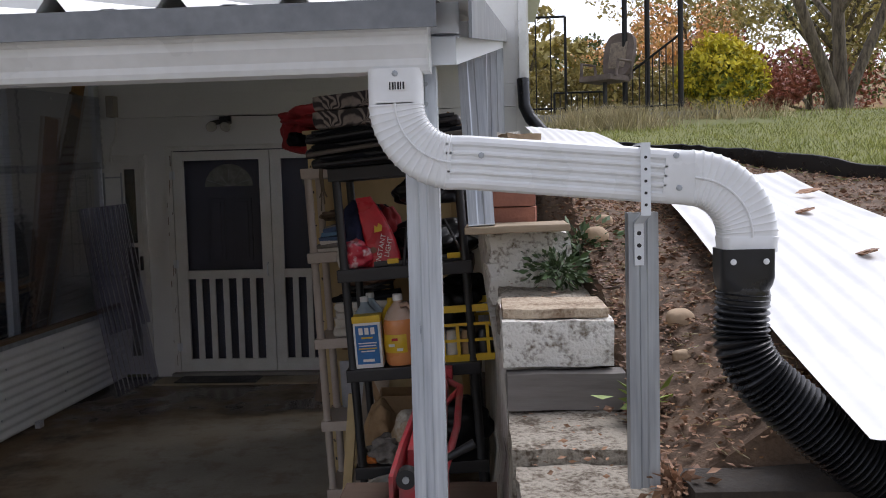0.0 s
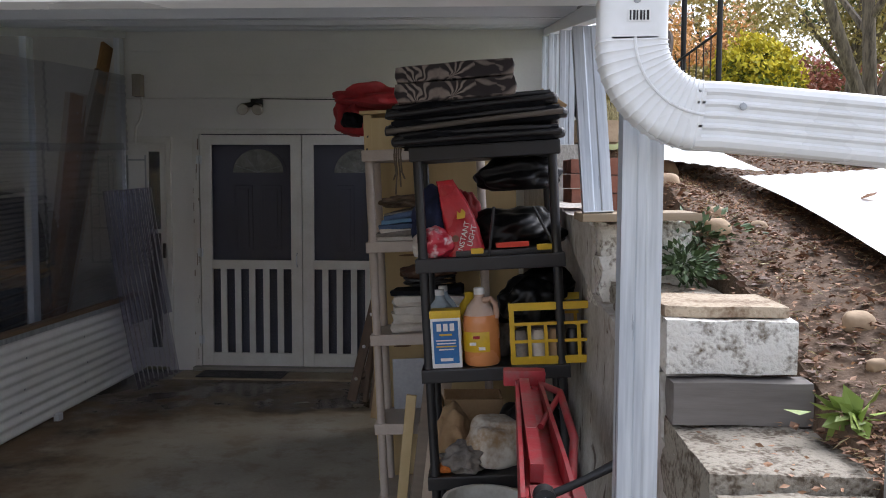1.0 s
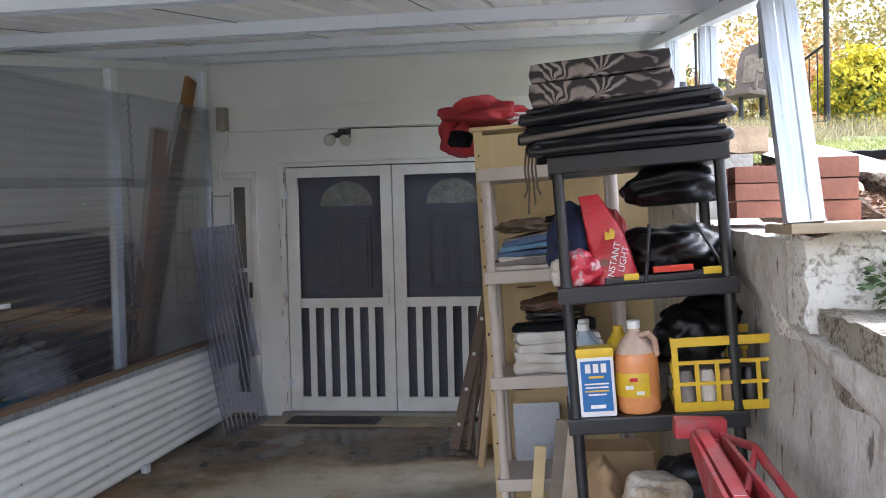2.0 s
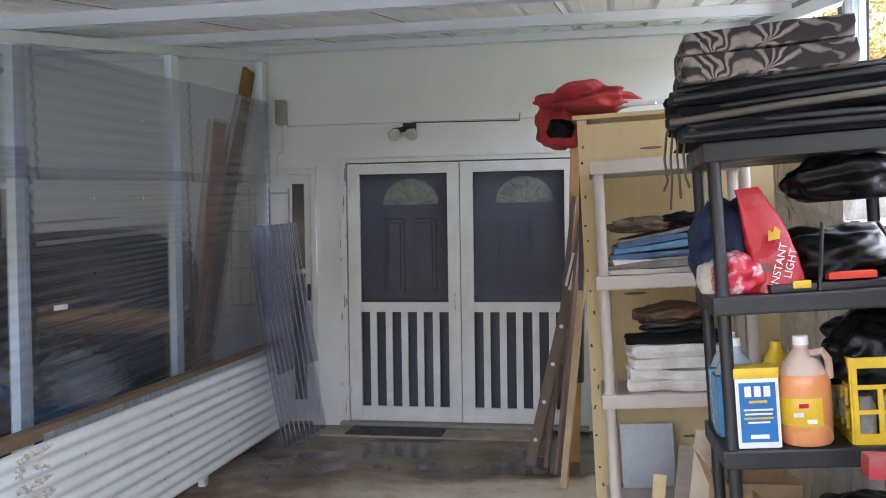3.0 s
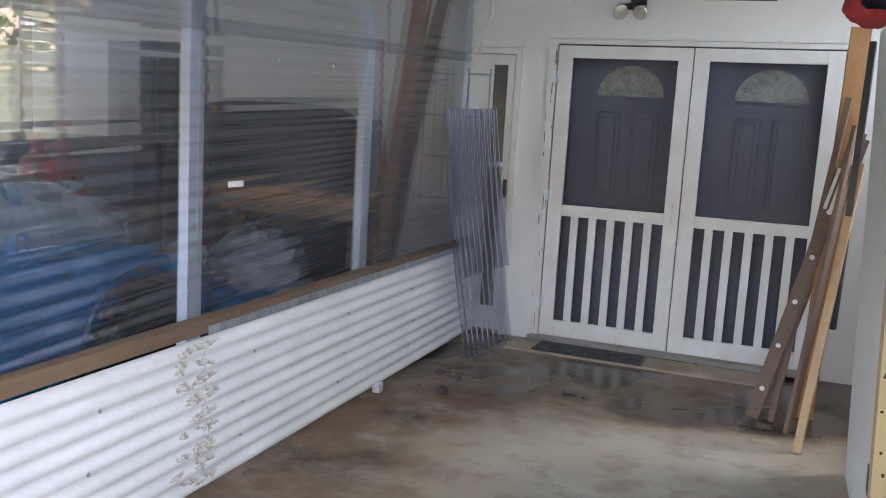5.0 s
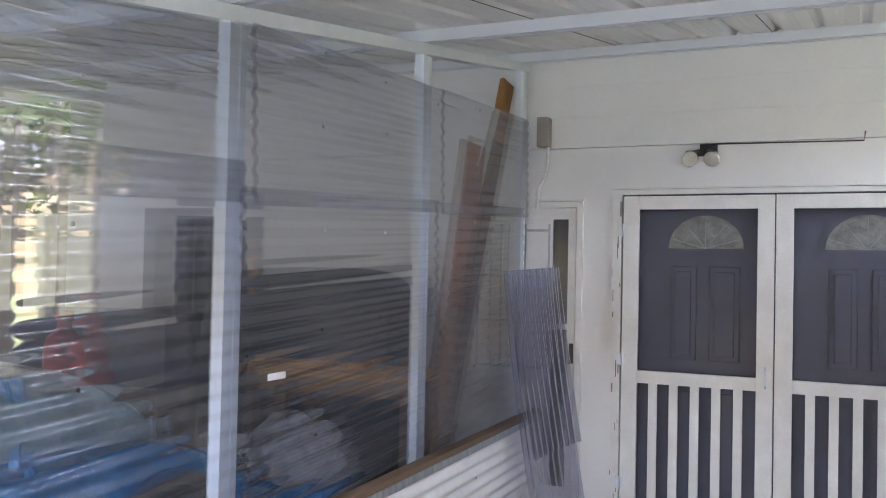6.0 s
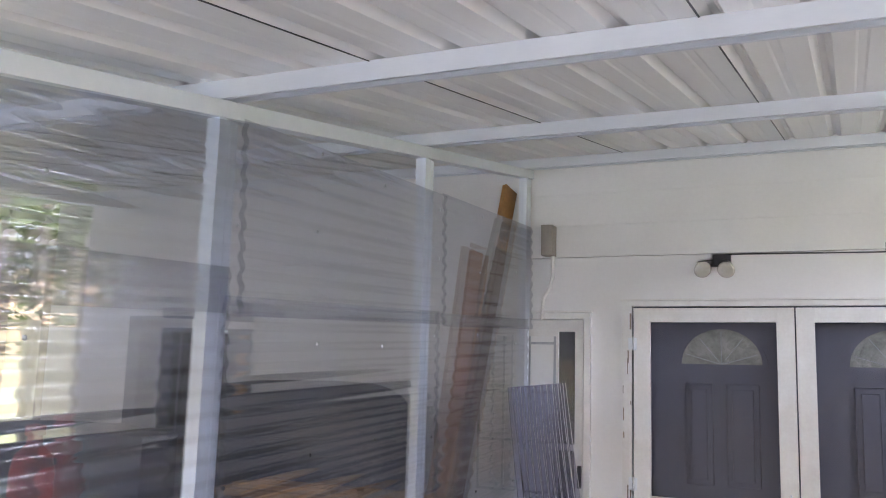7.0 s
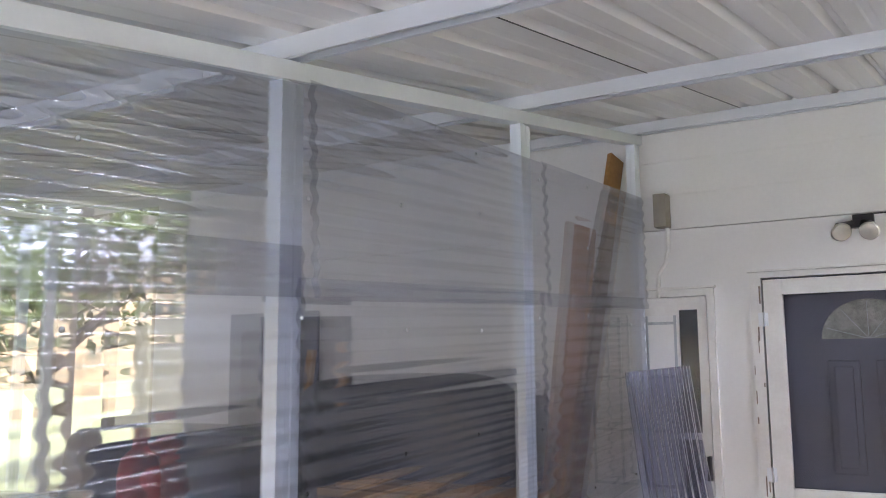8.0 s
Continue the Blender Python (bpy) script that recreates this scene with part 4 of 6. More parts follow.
# ---- timber, ladder and boards by the cabinet ----
def plank_between(name, p, q, w, t, material, label, category, side=(1, 0, 0), group=""):
    p, q = Vector(p), Vector(q)
    return solo(name, bx(0, (q - p).length, -w / 2, w / 2, 0, t, bev=0.003), material, basis(p, q - p, side), label, category, group)


DARK_WOOD = mat("dark old ladder wood", (0.2, 0.14, 0.1), (0.08, 0.055, 0.04), 0.7, 0, 7, 50, 0.3, 0.8, (0.15, 1, 1))
ladder = thing("wooden_ladder", basis((-1.15, 7.12, 0.0), (0.235, 0.06, 1), (0.15, 1, 0)), "old dark wooden step ladder folded against the cabinet", "ladder")
for y_, w in ((0.0, 0.07), (0.33, 0.07)):
    part("rail", bx(0.02, 1.62, y_ - 0.014, y_ + 0.014, -w / 2, w / 2, bev=0.003), DARK_WOOD, ladder)
for k in range(6):
    part("rung", bx(0.18 + 0.25 * k, 0.2 + 0.25 * k, 0.0, 0.33, -0.03, 0.03), DARK_WOOD, ladder)
    part("rung_bolt", lathe(bmesh.new(), [(0.014, 0), (0.012, 0.004), (0.002, 0.006)], 10), WHITE_METAL, ladder).matrix_basis = pose(0.19 + 0.25 * k, -0.0145, 0.0, 90)
part("spreader", bx(1.2, 1.42, -0.03, -0.026, -0.012, 0.006), WHITE_METAL, ladder, "white metal spreader arm")
part("spreader", bx(1.2, 1.42, -0.024, -0.02, 0.02, 0.036), WHITE_METAL, ladder, "white metal spreader arm")
part("maker_plate", bx(1.45, 1.58, -0.017, -0.0155, -0.025, 0.02), WHITE_METAL, ladder, "small white plate")
plank_between("board", (-1.03, 7.15, 0.0), (-0.83, 7.3, 1.75), 0.05, 0.03, DARK_WOOD, "dark board leaning beside the ladder", "board", (0.2, 1, 0), "leaning boards")
plank_between("board", (-0.9, 6.7, 0.0), (-0.76, 6.95, 1.42), 0.045, 0.04, mat("pale stud timber", (0.5, 0.36, 0.2), (0.36, 0.25, 0.13), 0.6, 0, 5, 40, 0.15), "pale timber batten leaning against the cabinet", "board", (0.2, 1, 0), "leaning boards")
plank_between("board", (-0.88, 7.3, 0.0), (-0.82, 7.36, 2.12), 0.1, 0.025, ORANGE_WOOD, "orange pine board standing upright", "board", (1, 0.1, 0), "leaning boards")
plank_between("board", (-0.95, 7.0, 0.0), (-0.79, 7.2, 1.6), 0.12, 0.02, DARK_WOOD, "wide dark board leaning beside the ladder", "board", (0.3, 1, 0), "leaning boards")
plank_between("level_rail", (-0.8, 6.9, 0.6), (-0.775, 6.92, 2.0), 0.05, 0.03, BLACK_PLASTIC, "black rail standing against the cabinet side", "rail", (0.2, 1, 0))

# ---- plywood cabinet ----
cab = thing("plywood_cabinet", pose(-0.71, 5.42, 0, 0, -2.4, 0), "tall yellow plywood cabinet with a white side door", "cabinet")
part("front_panel", bx(0, 0.8, 0, 0.018, 0.0, 1.4), PINE, cab, smooth=False)
part("front_panel", bx(0, 0.8, 0.002, 0.02, 1.402, 2.0), PINE, cab, smooth=False)
part("corner_stud", bx(-0.012, 0.03, -0.004, 0.09, 0, 2.02), PINE, cab, smooth=False)
part("side_panel", bx(-0.004, 0.016, 0.092, 1.1, 0, 2.0), WHITE_PAINT, cab, "white painted panel", smooth=False)
part("top_panel", bx(-0.03, 0.8, -0.02, 1.1, 2.022, 2.04, bev=0.002), PINE, cab, smooth=False)
part("back_panel", bx(0, 0.8, 1.082, 1.1, 0, 2.0), PINE, cab, smooth=False)
for z in (0.35, 1.2, 1.75):
    part("hinge", bx(-0.014, -0.005, 0.08, 0.13, z - 0.05, z + 0.05), BLACK_PLASTIC, cab, "black strap hinge", smooth=False)
nail_rng = random.Random(5)
for k in range(18):
    z = 0.08 + 0.108 * k + nail_rng.uniform(-0.04, 0.04)
    part("nail", bx(-0.003, 0.003 + nail_rng.uniform(0, 0.004), -0.0052, -0.0035, -0.004, 0.004 + nail_rng.uniform(0, 0.012)), BLACK_PLASTIC, cab, smooth=False).matrix_basis = pose(nail_rng.choice((0.0, 0.008, 0.02)), 0, z, 0, nail_rng.uniform(-30, 30), 0)
for x, z in ((0.2, 1.25), (0.42, 0.62), (0.3, 1.88), (0.5, 1.86), (0.15, 0.75)):
    part("knot", extrude(bmesh.new(), [(x + 0.05 * math.cos(a), z + 0.006 * math.sin(a)) for a in [2 * math.pi * q / 14 for q in range(14)]], "y", -0.0012, 0.001), mat("brown plywood stain", (0.2, 0.11, 0.045)), cab, "long brown patch in the plywood")


# ---- plastic shelf units ----
def shelf_unit(name, m, w, d, tiers, material, r, label):
    t = thing(name, m, label, "shelf unit")
    for z in tiers:
        part("shelf_tier", bx(0, w, 0, d, z - 0.055, z, bev=0.007), material, t, smooth=False)
    zs = sorted(tiers)
    for x in (r + 0.012, w - r - 0.012):
        for y in (r + 0.012, d - r - 0.012):
            for a, b in zip([0] + zs, zs):
                if b - a > 0.1:
                    part("leg", tb([(x, y, a if a else 0.0), (x, y, a + 0.02), (x, y, b - 0.05)], [r * 1.15, r, r], 14), material, t)
    return t


M_BLACK = pose(-0.335, 4.1, 0.0, 0, -3.4, 0)
T_BLACK = (0.06, 0.47, 0.905, 1.345, 1.785)
shelf_unit("black_shelf_unit", M_BLACK, 0.59, 0.42, T_BLACK, BLACK_PLASTIC, 0.019, "black plastic shelf unit crowded with garage goods")
M_TAN = pose(-0.675, 5.0, 0.0, 0, -2.6, 0)
T_TAN = (0.05, 0.43, 0.885, 1.354, 1.81)
shelf_unit("beige_shelf_unit", M_TAN, 0.62, 0.36, T_TAN, TAN_PLASTIC, 0.021, "beige plastic shelf unit in front of the plywood")


def S(x, y, tier, turn=0.0, lift=0.0):
    return M_BLACK @ pose(x, y, T_BLACK[tier] + 0.0005 + lift, 0, 0, turn)


def ST(x, y, tier, turn=0.0, lift=0.0):
    return M_TAN @ pose(x, y, T_TAN[tier] + 0.0005 + lift, 0, 0, turn)


def lump(sx, sy, sz, seed, amp=0.25, freq=1.6, sub=5, flat=True, power=1.0):
    """A soft crumpled body resting on z = 0."""
    bm = bmesh.new()
    bmesh.ops.create_icosphere(bm, subdivisions=sub, radius=1.0)
    for v in bm.verts:
        p = v.co * freq + Vector((seed * 3.7, seed, -seed))
        k = 1 + amp * noise.noise(p) + amp * 0.5 * abs(noise.noise(p * 2.7)) + amp * 0.25 * noise.noise(p * 6)
        c = v.co * k
        c = Vector([math.copysign(abs(q) ** power, q) for q in c])
        v.co = Vector((c.x * sx, c.y * sy, max(c.z, -0.75) * sz if flat else c.z * sz))
    for _ in range(3):
        bmesh.ops.smooth_vert(bm, verts=bm.verts, factor=0.5, use_axis_x=True, use_axis_y=True, use_axis_z=True)
    low = min(v.co.z for v in bm.verts)
    for v in bm.verts:
        v.co.z -= low
    return bm


def fold(w, d, h, seed, amp=0.006):
    """A folded cloth: a soft rounded slab with waves in it."""
    bm = bx(-w / 2, w / 2, -d / 2, d / 2, 0, h, bev=h * 0.42)
    bmesh.ops.subdivide_edges(bm, edges=[e for e in bm.edges if e.calc_length() > 0.06], cuts=8, use_grid_fill=True)
    for v in bm.verts:
        p = Vector((v.co.x * 9, v.co.y * 9, v.co.z * 30 + seed * 5))
        v.co += Vector((noise.noise(p), noise.noise(p + Vector((5, 0, 0))), noise.noise(p * 0.6) if v.co.z > h * 0.2 else 0)) * amp
    return bm


RED_BAG = mat("glossy red bag film", (0.55, 0.02, 0.03), (0.38, 0.012, 0.02), 0.3, 0, 10, 40, 0.3)
BLACK_BAG = mat("black bin bag film", (0.007, 0.007, 0.008), (0.004, 0.004, 0.004), 0.4, 0, 9, 30, 0.2, spec=0.3)
BLACK_CLOTH = mat("black nylon", (0.01, 0.011, 0.015), (0.005, 0.005, 0.006), 0.75, 0, 8, 120, 0.3, spec=0.15)
NAVY = mat("navy cloth", (0.022, 0.03, 0.085), (0.01, 0.014, 0.04), 0.85, 0, 8, 90, 0.4)
RED_CLOTH = mat("red cloth", (0.42, 0.035, 0.04), (0.28, 0.02, 0.025), 0.8, 0, 8, 90, 0.4)
BLUE_CLOTH = mat("light blue tarp", (0.16, 0.33, 0.52), (0.09, 0.2, 0.35), 0.55, 0, 8, 60, 0.4)
WHITE_CLOTH = mat("off white towel", (0.68, 0.64, 0.58), (0.5, 0.46, 0.4), 0.9, 0, 12, 140, 0.5)
GREY_CLOTH = mat("grey brown cloth", (0.26, 0.23, 0.2), (0.12, 0.11, 0.1), 0.85, 0, 10, 80, 0.5)
YELLOW = mat("yellow plastic", (0.75, 0.5, 0.02), (0.6, 0.38, 0.015), 0.4, 0, 8, 60, 0.05)
WHITE_PLASTIC = mat("white plastic", (0.78, 0.78, 0.76), (0.68, 0.68, 0.66), 0.4, 0, 8, 60, 0.03)
ORANGE_LIQUID = mat("orange cleaner in a jug", (0.72, 0.3, 0.11), (0.66, 0.25, 0.08), 0.25, 0, 5, 30, 0.03)
BLUE_LABEL = mat("blue printed label", (0.02, 0.16, 0.42), (0.015, 0.11, 0.32), 0.4, 0, 8, 60, 0.0)
BLUE_LIQUID = mat("blue washer fluid", (0.1, 0.27, 0.45), (0.07, 0.2, 0.36), 0.2, 0, 5, 30, 0.03)
CARD = mat("brown cardboard", (0.42, 0.28, 0.15), (0.32, 0.2, 0.1), 0.8, 0, 8, 80, 0.1)
RED_STEEL = mat("scuffed red enamel", (0.42, 0.035, 0.045), (0.26, 0.11, 0.105), 0.5, 0.1, 9, 60, 0.2, 0.4, detail=8.0, bias=0.06)
PINK_BAG = mat("pink and red printed film", (0.55, 0.035, 0.06), (0.75, 0.62, 0.62), 0.3, 0, 24, 60, 0.3, 0.25, bias=0.06)
FLORAL = mat("taupe leaf print cushion", (0.34, 0.29, 0.26), (0.22, 0.18, 0.16), 0.85, 0, 9, 90, 0.3)


def frond_print(m):
    """Palm fronds: pale blades that fan out from scattered points on a dark ground."""
    n, l = m.node_tree.nodes, m.node_tree.links
    b = n["Principled BSDF"]
    col = b.inputs["Base Color"].links[0].from_socket
    co, v, sub, sep = (n.new("ShaderNode" + k) for k in ("TexCoord", "TexVoronoi", "VectorMath", "SeparateXYZ"))
    v.inputs["Scale"].default_value, sub.operation = 7.5, "SUBTRACT"
    wob, bent = n.new("ShaderNodeTexNoise"), n.new("ShaderNodeMixRGB")
    wob.inputs["Scale"].default_value, bent.inputs[0].default_value = 9.0, 0.09
    l.new(co.outputs["Object"], wob.inputs["Vector"]), l.new(co.outputs["Object"], bent.inputs[1]), l.new(wob.outputs["Color"], bent.inputs[2])
    l.new(bent.outputs[0], v.inputs["Vector"]), l.new(bent.outputs[0], sub.inputs[0]), l.new(v.outputs["Position"], sub.inputs[1]), l.new(sub.outputs[0], sep.inputs[0])

    def maths(op, p, q):
        t = n.new("ShaderNodeMath")
        t.operation = op
        for k, a in enumerate((p, q)):
            if isinstance(a, (int, float)):
                t.inputs[k].default_value = a
            elif a is not None:
                l.new(a, t.inputs[k])
        return t.outputs[0]

    turn = maths("ARCTAN2", sep.outputs[2], maths("ADD", sep.outputs[0], sep.outputs[1]))
    blades_ = maths("SINE", maths("MULTIPLY", turn, 11.0), None)
    dark = maths("ADD", blades_, maths("MULTIPLY", v.outputs["Distance"], 1.6))
    r, x = n.new("ShaderNodeMapRange"), n.new("ShaderNodeMixRGB")
    r.inputs[1].default_value, r.inputs[2].default_value = -0.1, 0.9
    x.inputs[2].default_value = (0.03, 0.024, 0.026, 1)
    l.new(dark, r.inputs[0]), l.new(r.outputs[0], x.inputs[0]), l.new(col, x.inputs[1]), l.new(x.outputs[0], b.inputs["Base Color"])


frond_print(FLORAL)


def pouch(w, d, h, seed):
    """A stand-up bag: full at the foot, pinched and leaning at the top."""
    bm = bmesh.new()
    rings = []
    for i in range(13):
        u = i / 12
        ww, dd = w * (1 - 0.55 * u ** 1.6) / 2, d * (1 - u ** 1.3 * 0.93) / 2
        rings.append([bm.verts.new((ww * math.copysign(abs(math.cos(a)) ** 0.6, math.cos(a)) - 0.05 * u * u + 0.006 * noise.noise((seed, u * 7, a)), dd * math.copysign(abs(math.sin(a)) ** 0.8, math.sin(a)) + 0.008 * noise.noise((u * 5, seed, a * 1.3)), h * u)) for a in [2 * math.pi * k / 24 for k in range(24)]])
    for a, b in zip(rings, rings[1:]):
        for k in range(24):
            bm.faces.new((a[k], a[(k + 1) % 24], b[(k + 1) % 24], b[k]))
    bm.faces.new(rings[0]), bm.faces.new(rings[-1])
    return bm


def lettering(text, size, material, parent, m, name="lettering"):
    cu = bpy.data.curves.new(name, "FONT")
    cu.body, cu.size, cu.extrude, cu.align_x = text, size, 0.0006, "CENTER"
    cu.materials.append(material)
    ob = new(name, cu)
    ob.parent, ob.matrix_basis = parent, m
    return ob


# top tier: folded camp chairs and a cushion
for k, (x, y, z, w, rot, sd) in enumerate(((0.27, 0.18, 0.0, 0.62, 2, 1), (0.27, 0.2, 0.062, 0.66, -1, 2), (0.25, 0.2, 0.122, 0.62, 2, 3))):
    ch = thing("folded_chair", S(x, y, 4, rot, z) @ pose(0, 0, 0, 0, -2.5 * (k > 0), 0), "black folded camp chair lying on the shelf", "folded chair", "folded camp chairs")
    part("fabric", fold(w, 0.36, 0.055, sd, 0.026), BLACK_CLOTH, ch)
    part("frame_tube", tb([(-w / 2 - 0.02, -0.19, 0.02), (0, -0.195, 0.028), (w / 2 + 0.01, -0.19, 0.03)], 0.011, 10), BLACK_PLASTIC if k != 1 else mat("dark taupe tube", (0.12, 0.1, 0.085)), ch)
    part("frame_tube", tb([(-w / 2, -0.15, 0.05), (0.1, -0.19, 0.052), (w / 2, -0.16, 0.05)], 0.011, 10), BLACK_PLASTIC, ch)
    for q in (-1, 1):
        part("joint", lump(0.03, 0.03, 0.025, sd + q, 0.2), BLACK_PLASTIC, ch).matrix_basis = pose(q * w / 2, -0.16, 0.005)
cush = thing("cushion", S(0.2, 0.18, 4, -1, 0.175) @ pose(0, 0, 0, 0, -1, 0), "taupe and black leaf-print folded seat cushion", "cushion")
part("lower_half", fold(0.47, 0.4, 0.075, 4, 0.008), FLORAL, cush)
part("upper_half", fold(0.46, 0.4, 0.07, 7, 0.008), FLORAL, cush).matrix_basis = pose(0, 0, 0.074)
for k in range(4):
    sx = -0.03 - 0.014 * k
    solo("hanging_strap", tb([(0.03, 0, 0.12), (0.0, -0.012, 0.06), (-0.012, -0.015, -0.02), (0.008 * math.sin(k * 3) - 0.01, -0.015, -0.09), (0.012 * math.cos(k * 5) - 0.012, -0.014, -0.12 - 0.03 * (k % 3))], 0.0038, 6), mat("olive tie cloth", (0.16, 0.12, 0.08), (0.05, 0.04, 0.03)), S(0.0 + sx, 0.12 + 0.05 * k, 4), "brown cloth tie strap hanging from the cushion", "strap", "hanging ties")
solo("cardboard_flap", bx(-0.06, 0.06, -0.001, 0.002, -0.03, 0.04), CARD, S(0.56, 0.1, 4, 10, 0.14) @ pose(0, 0, 0, 20, 35, 0), "folded tan card sticking out of the chairs", "card")

# second tier
charcoal = thing("charcoal_bag", S(0.2, 0.11, 3, 3) @ pose(0, 0, 0, 0, -4, 0), "bright red charcoal bag pinched at the top", "charcoal bag")
part("bag", pouch(0.155, 0.1, 0.31, 3), RED_BAG, charcoal)
WHITE_INK = mat("white print", (0.85, 0.83, 0.8))
for k, w_ in enumerate(("INSTANT", "LIGHT")):
    lettering(w_, 0.031, WHITE_INK, charcoal, pose(0.008 + 0.033 * k, -0.053 + 0.002 * k, 0.075, 84, -70, 0) @ pose(0, 0, 0.004))
part("flame_print", extrude(bmesh.new(), [(-0.02, 0.15), (0.012, 0.152), (0.018, 0.175), (0.004, 0.19), (-0.004, 0.172), (-0.016, 0.182)], "y", -0.047, -0.0455), YELLOW, charcoal, "yellow flame print", smooth=False)
part("round_print", lathe(bmesh.new(), [(0.014, 0), (0.014, 0.001)], 14), mat("brown print", (0.2, 0.08, 0.05)), charcoal).matrix_basis = pose(-0.035, -0.054, 0.075, 88)
snack = thing("crumpled_bag", S(0.085, 0.09, 3, 8), "crumpled red and white plastic bag", "plastic bag")
part("bag", lump(0.075, 0.06, 0.068, 2, 0.35, 2.0), PINK_BAG, snack)
solo("white_bottle_bag", lump(0.05, 0.06, 0.06, 12, 0.3, 2), WHITE_CLOTH, S(0.03, 0.16, 3), "crumpled white plastic bag", "plastic bag")
solo("navy_coat", lump(0.11, 0.16, 0.16, 5, 0.3, 2.2), NAVY, S(0.09, 0.28, 3), "navy blue bundled clothing on the shelf", "clothing")
solo("red_strap_bag", lump(0.06, 0.08, 0.09, 9, 0.3, 2.2), RED_CLOTH, S(0.2, 0.3, 3, 0, 0.1), "red cloth bundle behind the charcoal", "clothing")
solo("black_sack", lump(0.2, 0.15, 0.1, 8, 0.35, 2.8), BLACK_BAG, S(0.4, 0.24, 3), "bulging black bin bag", "bin bag")
solo("black_sack", lump(0.17, 0.12, 0.075, 18, 0.3, 2.4), BLACK_BAG, S(0.43, 0.2, 3, 0, 0.25), "flattened black bag under the top tier", "bin bag")
tray = thing("tool_tray", S(0.35, 0.09, 3, 2), "black tray of tools with yellow grips", "tool tray")
part("tray", bx(-0.19, 0.2, -0.06, 0.06, 0, 0.022, bev=0.004), BLACK_PLASTIC, tray)
part("grip", bx(-0.13, -0.08, -0.068, -0.045, 0.01, 0.032, bev=0.004), YELLOW, tray)
part("grip", bx(0.13, 0.19, -0.068, -0.045, 0.012, 0.035, bev=0.004), YELLOW, tray)
part("red_lid", bx(-0.03, 0.1, -0.06, -0.02, 0.028, 0.048, bev=0.004), mat("orange red plastic", (0.7, 0.06, 0.03)), tray)
for a, b in (((-0.06, -0.07, 0.0), (-0.03, -0.03, 0.19)), ((0.2, -0.07, 0.02), (0.13, 0.0, 0.18))):
    part("rod", tb([a, b], 0.006, 8), BLACK_PLASTIC, tray)

# third tier
tub = thing("cleaner_tub", S(0.105, 0.06, 2, 0), "white tub of cleaner with blue label and yellow lid", "tub")
part("body", bx(-0.061, 0.061, -0.045, 0.045, 0, 0.205, bev=0.012), WHITE_PLASTIC, tub)
part("lid", bx(-0.063, 0.063, -0.047, 0.047, 0.2, 0.232, bev=0.008), YELLOW, tub, "yellow lid")
lab = part("label", bx(-0.05, 0.05, -0.0475, -0.045, 0.02, 0.19, bev=0.001), BLUE_LABEL, tub, "blue printed label", smooth=False)
for k, (w_, h_, z) in enumerate(((0.07, 0.03, 0.15), (0.05, 0.007, 0.132), (0.08, 0.005, 0.11), (0.075, 0.005, 0.098), (0.08, 0.005, 0.086), (0.06, 0.005, 0.074), (0.05, 0.012, 0.03))):
    for q in (0, 1, 2) if k == 0 else (0,):
        part("print_bar", bx(-w_ / 2 + q * 0.026, -w_ / 2 + (0.018 + q * 0.026 if k == 0 else w_), -0.0483, -0.0474, z, z + h_), WHITE_INK if k % 3 != 1 else YELLOW, lab, smooth=False)
jugs = thing("orange_jug", S(0.245, 0.08, 2, 0), "translucent gallon jug of orange cleaner", "jug")
part("body", lathe(bmesh.new(), [(0.02, 0.0), (0.066, 0.002), (0.073, 0.012), (0.074, 0.17), (0.069, 0.2), (0.068, 0.202)], 28), ORANGE_LIQUID, jugs)
part("shoulder", lathe(bmesh.new(), [(0.068, 0.202), (0.05, 0.24), (0.026, 0.268), (0.02, 0.275), (0.02, 0.29)], 28), mat("cloudy jug plastic", (0.62, 0.5, 0.42), (0.56, 0.4, 0.3), 0.3, 0, 5, 40, 0.02), jugs, "cloudy empty plastic shoulder")
part("cap", lathe(bmesh.new(), [(0.022, 0.283), (0.022, 0.308), (0.018, 0.311), (0.002, 0.3115)], 18), WHITE_PLASTIC, jugs, "white screw cap")
part("handle", tb([(0.015, -0.035, 0.262), (0.045, -0.045, 0.27), (0.062, -0.04, 0.245), (0.066, -0.03, 0.19)], 0.011, 10), mat("jug handle plastic", (0.55, 0.36, 0.26)), jugs)
lb = part("label", lathe(bmesh.new(), [(0.0748, 0.06), (0.0755, 0.061), (0.0755, 0.139), (0.0748, 0.14)], 28), YELLOW, jugs, "yellow printed label wrapped round the jug")
bm = bmesh.new()
bm.from_mesh(lb.data)
bmesh.ops.delete(bm, geom=[f for f in bm.faces if len(f.verts) > 4 or not (-0.075 < f.calc_center_median().x < 0.03 and f.calc_center_median().y < 0)], context="FACES")
bm.to_mesh(lb.data), bm.free()
for x, z in ((-0.02, 0.12), (0.0, 0.075), (-0.035, 0.095)):
    part("print_bar", bx(x - 0.012, x + 0.014, -0.0775, -0.0755, z - 0.006, z + 0.006), RED_BAG if z > 0.1 else WHITE_INK, lb, smooth=False)


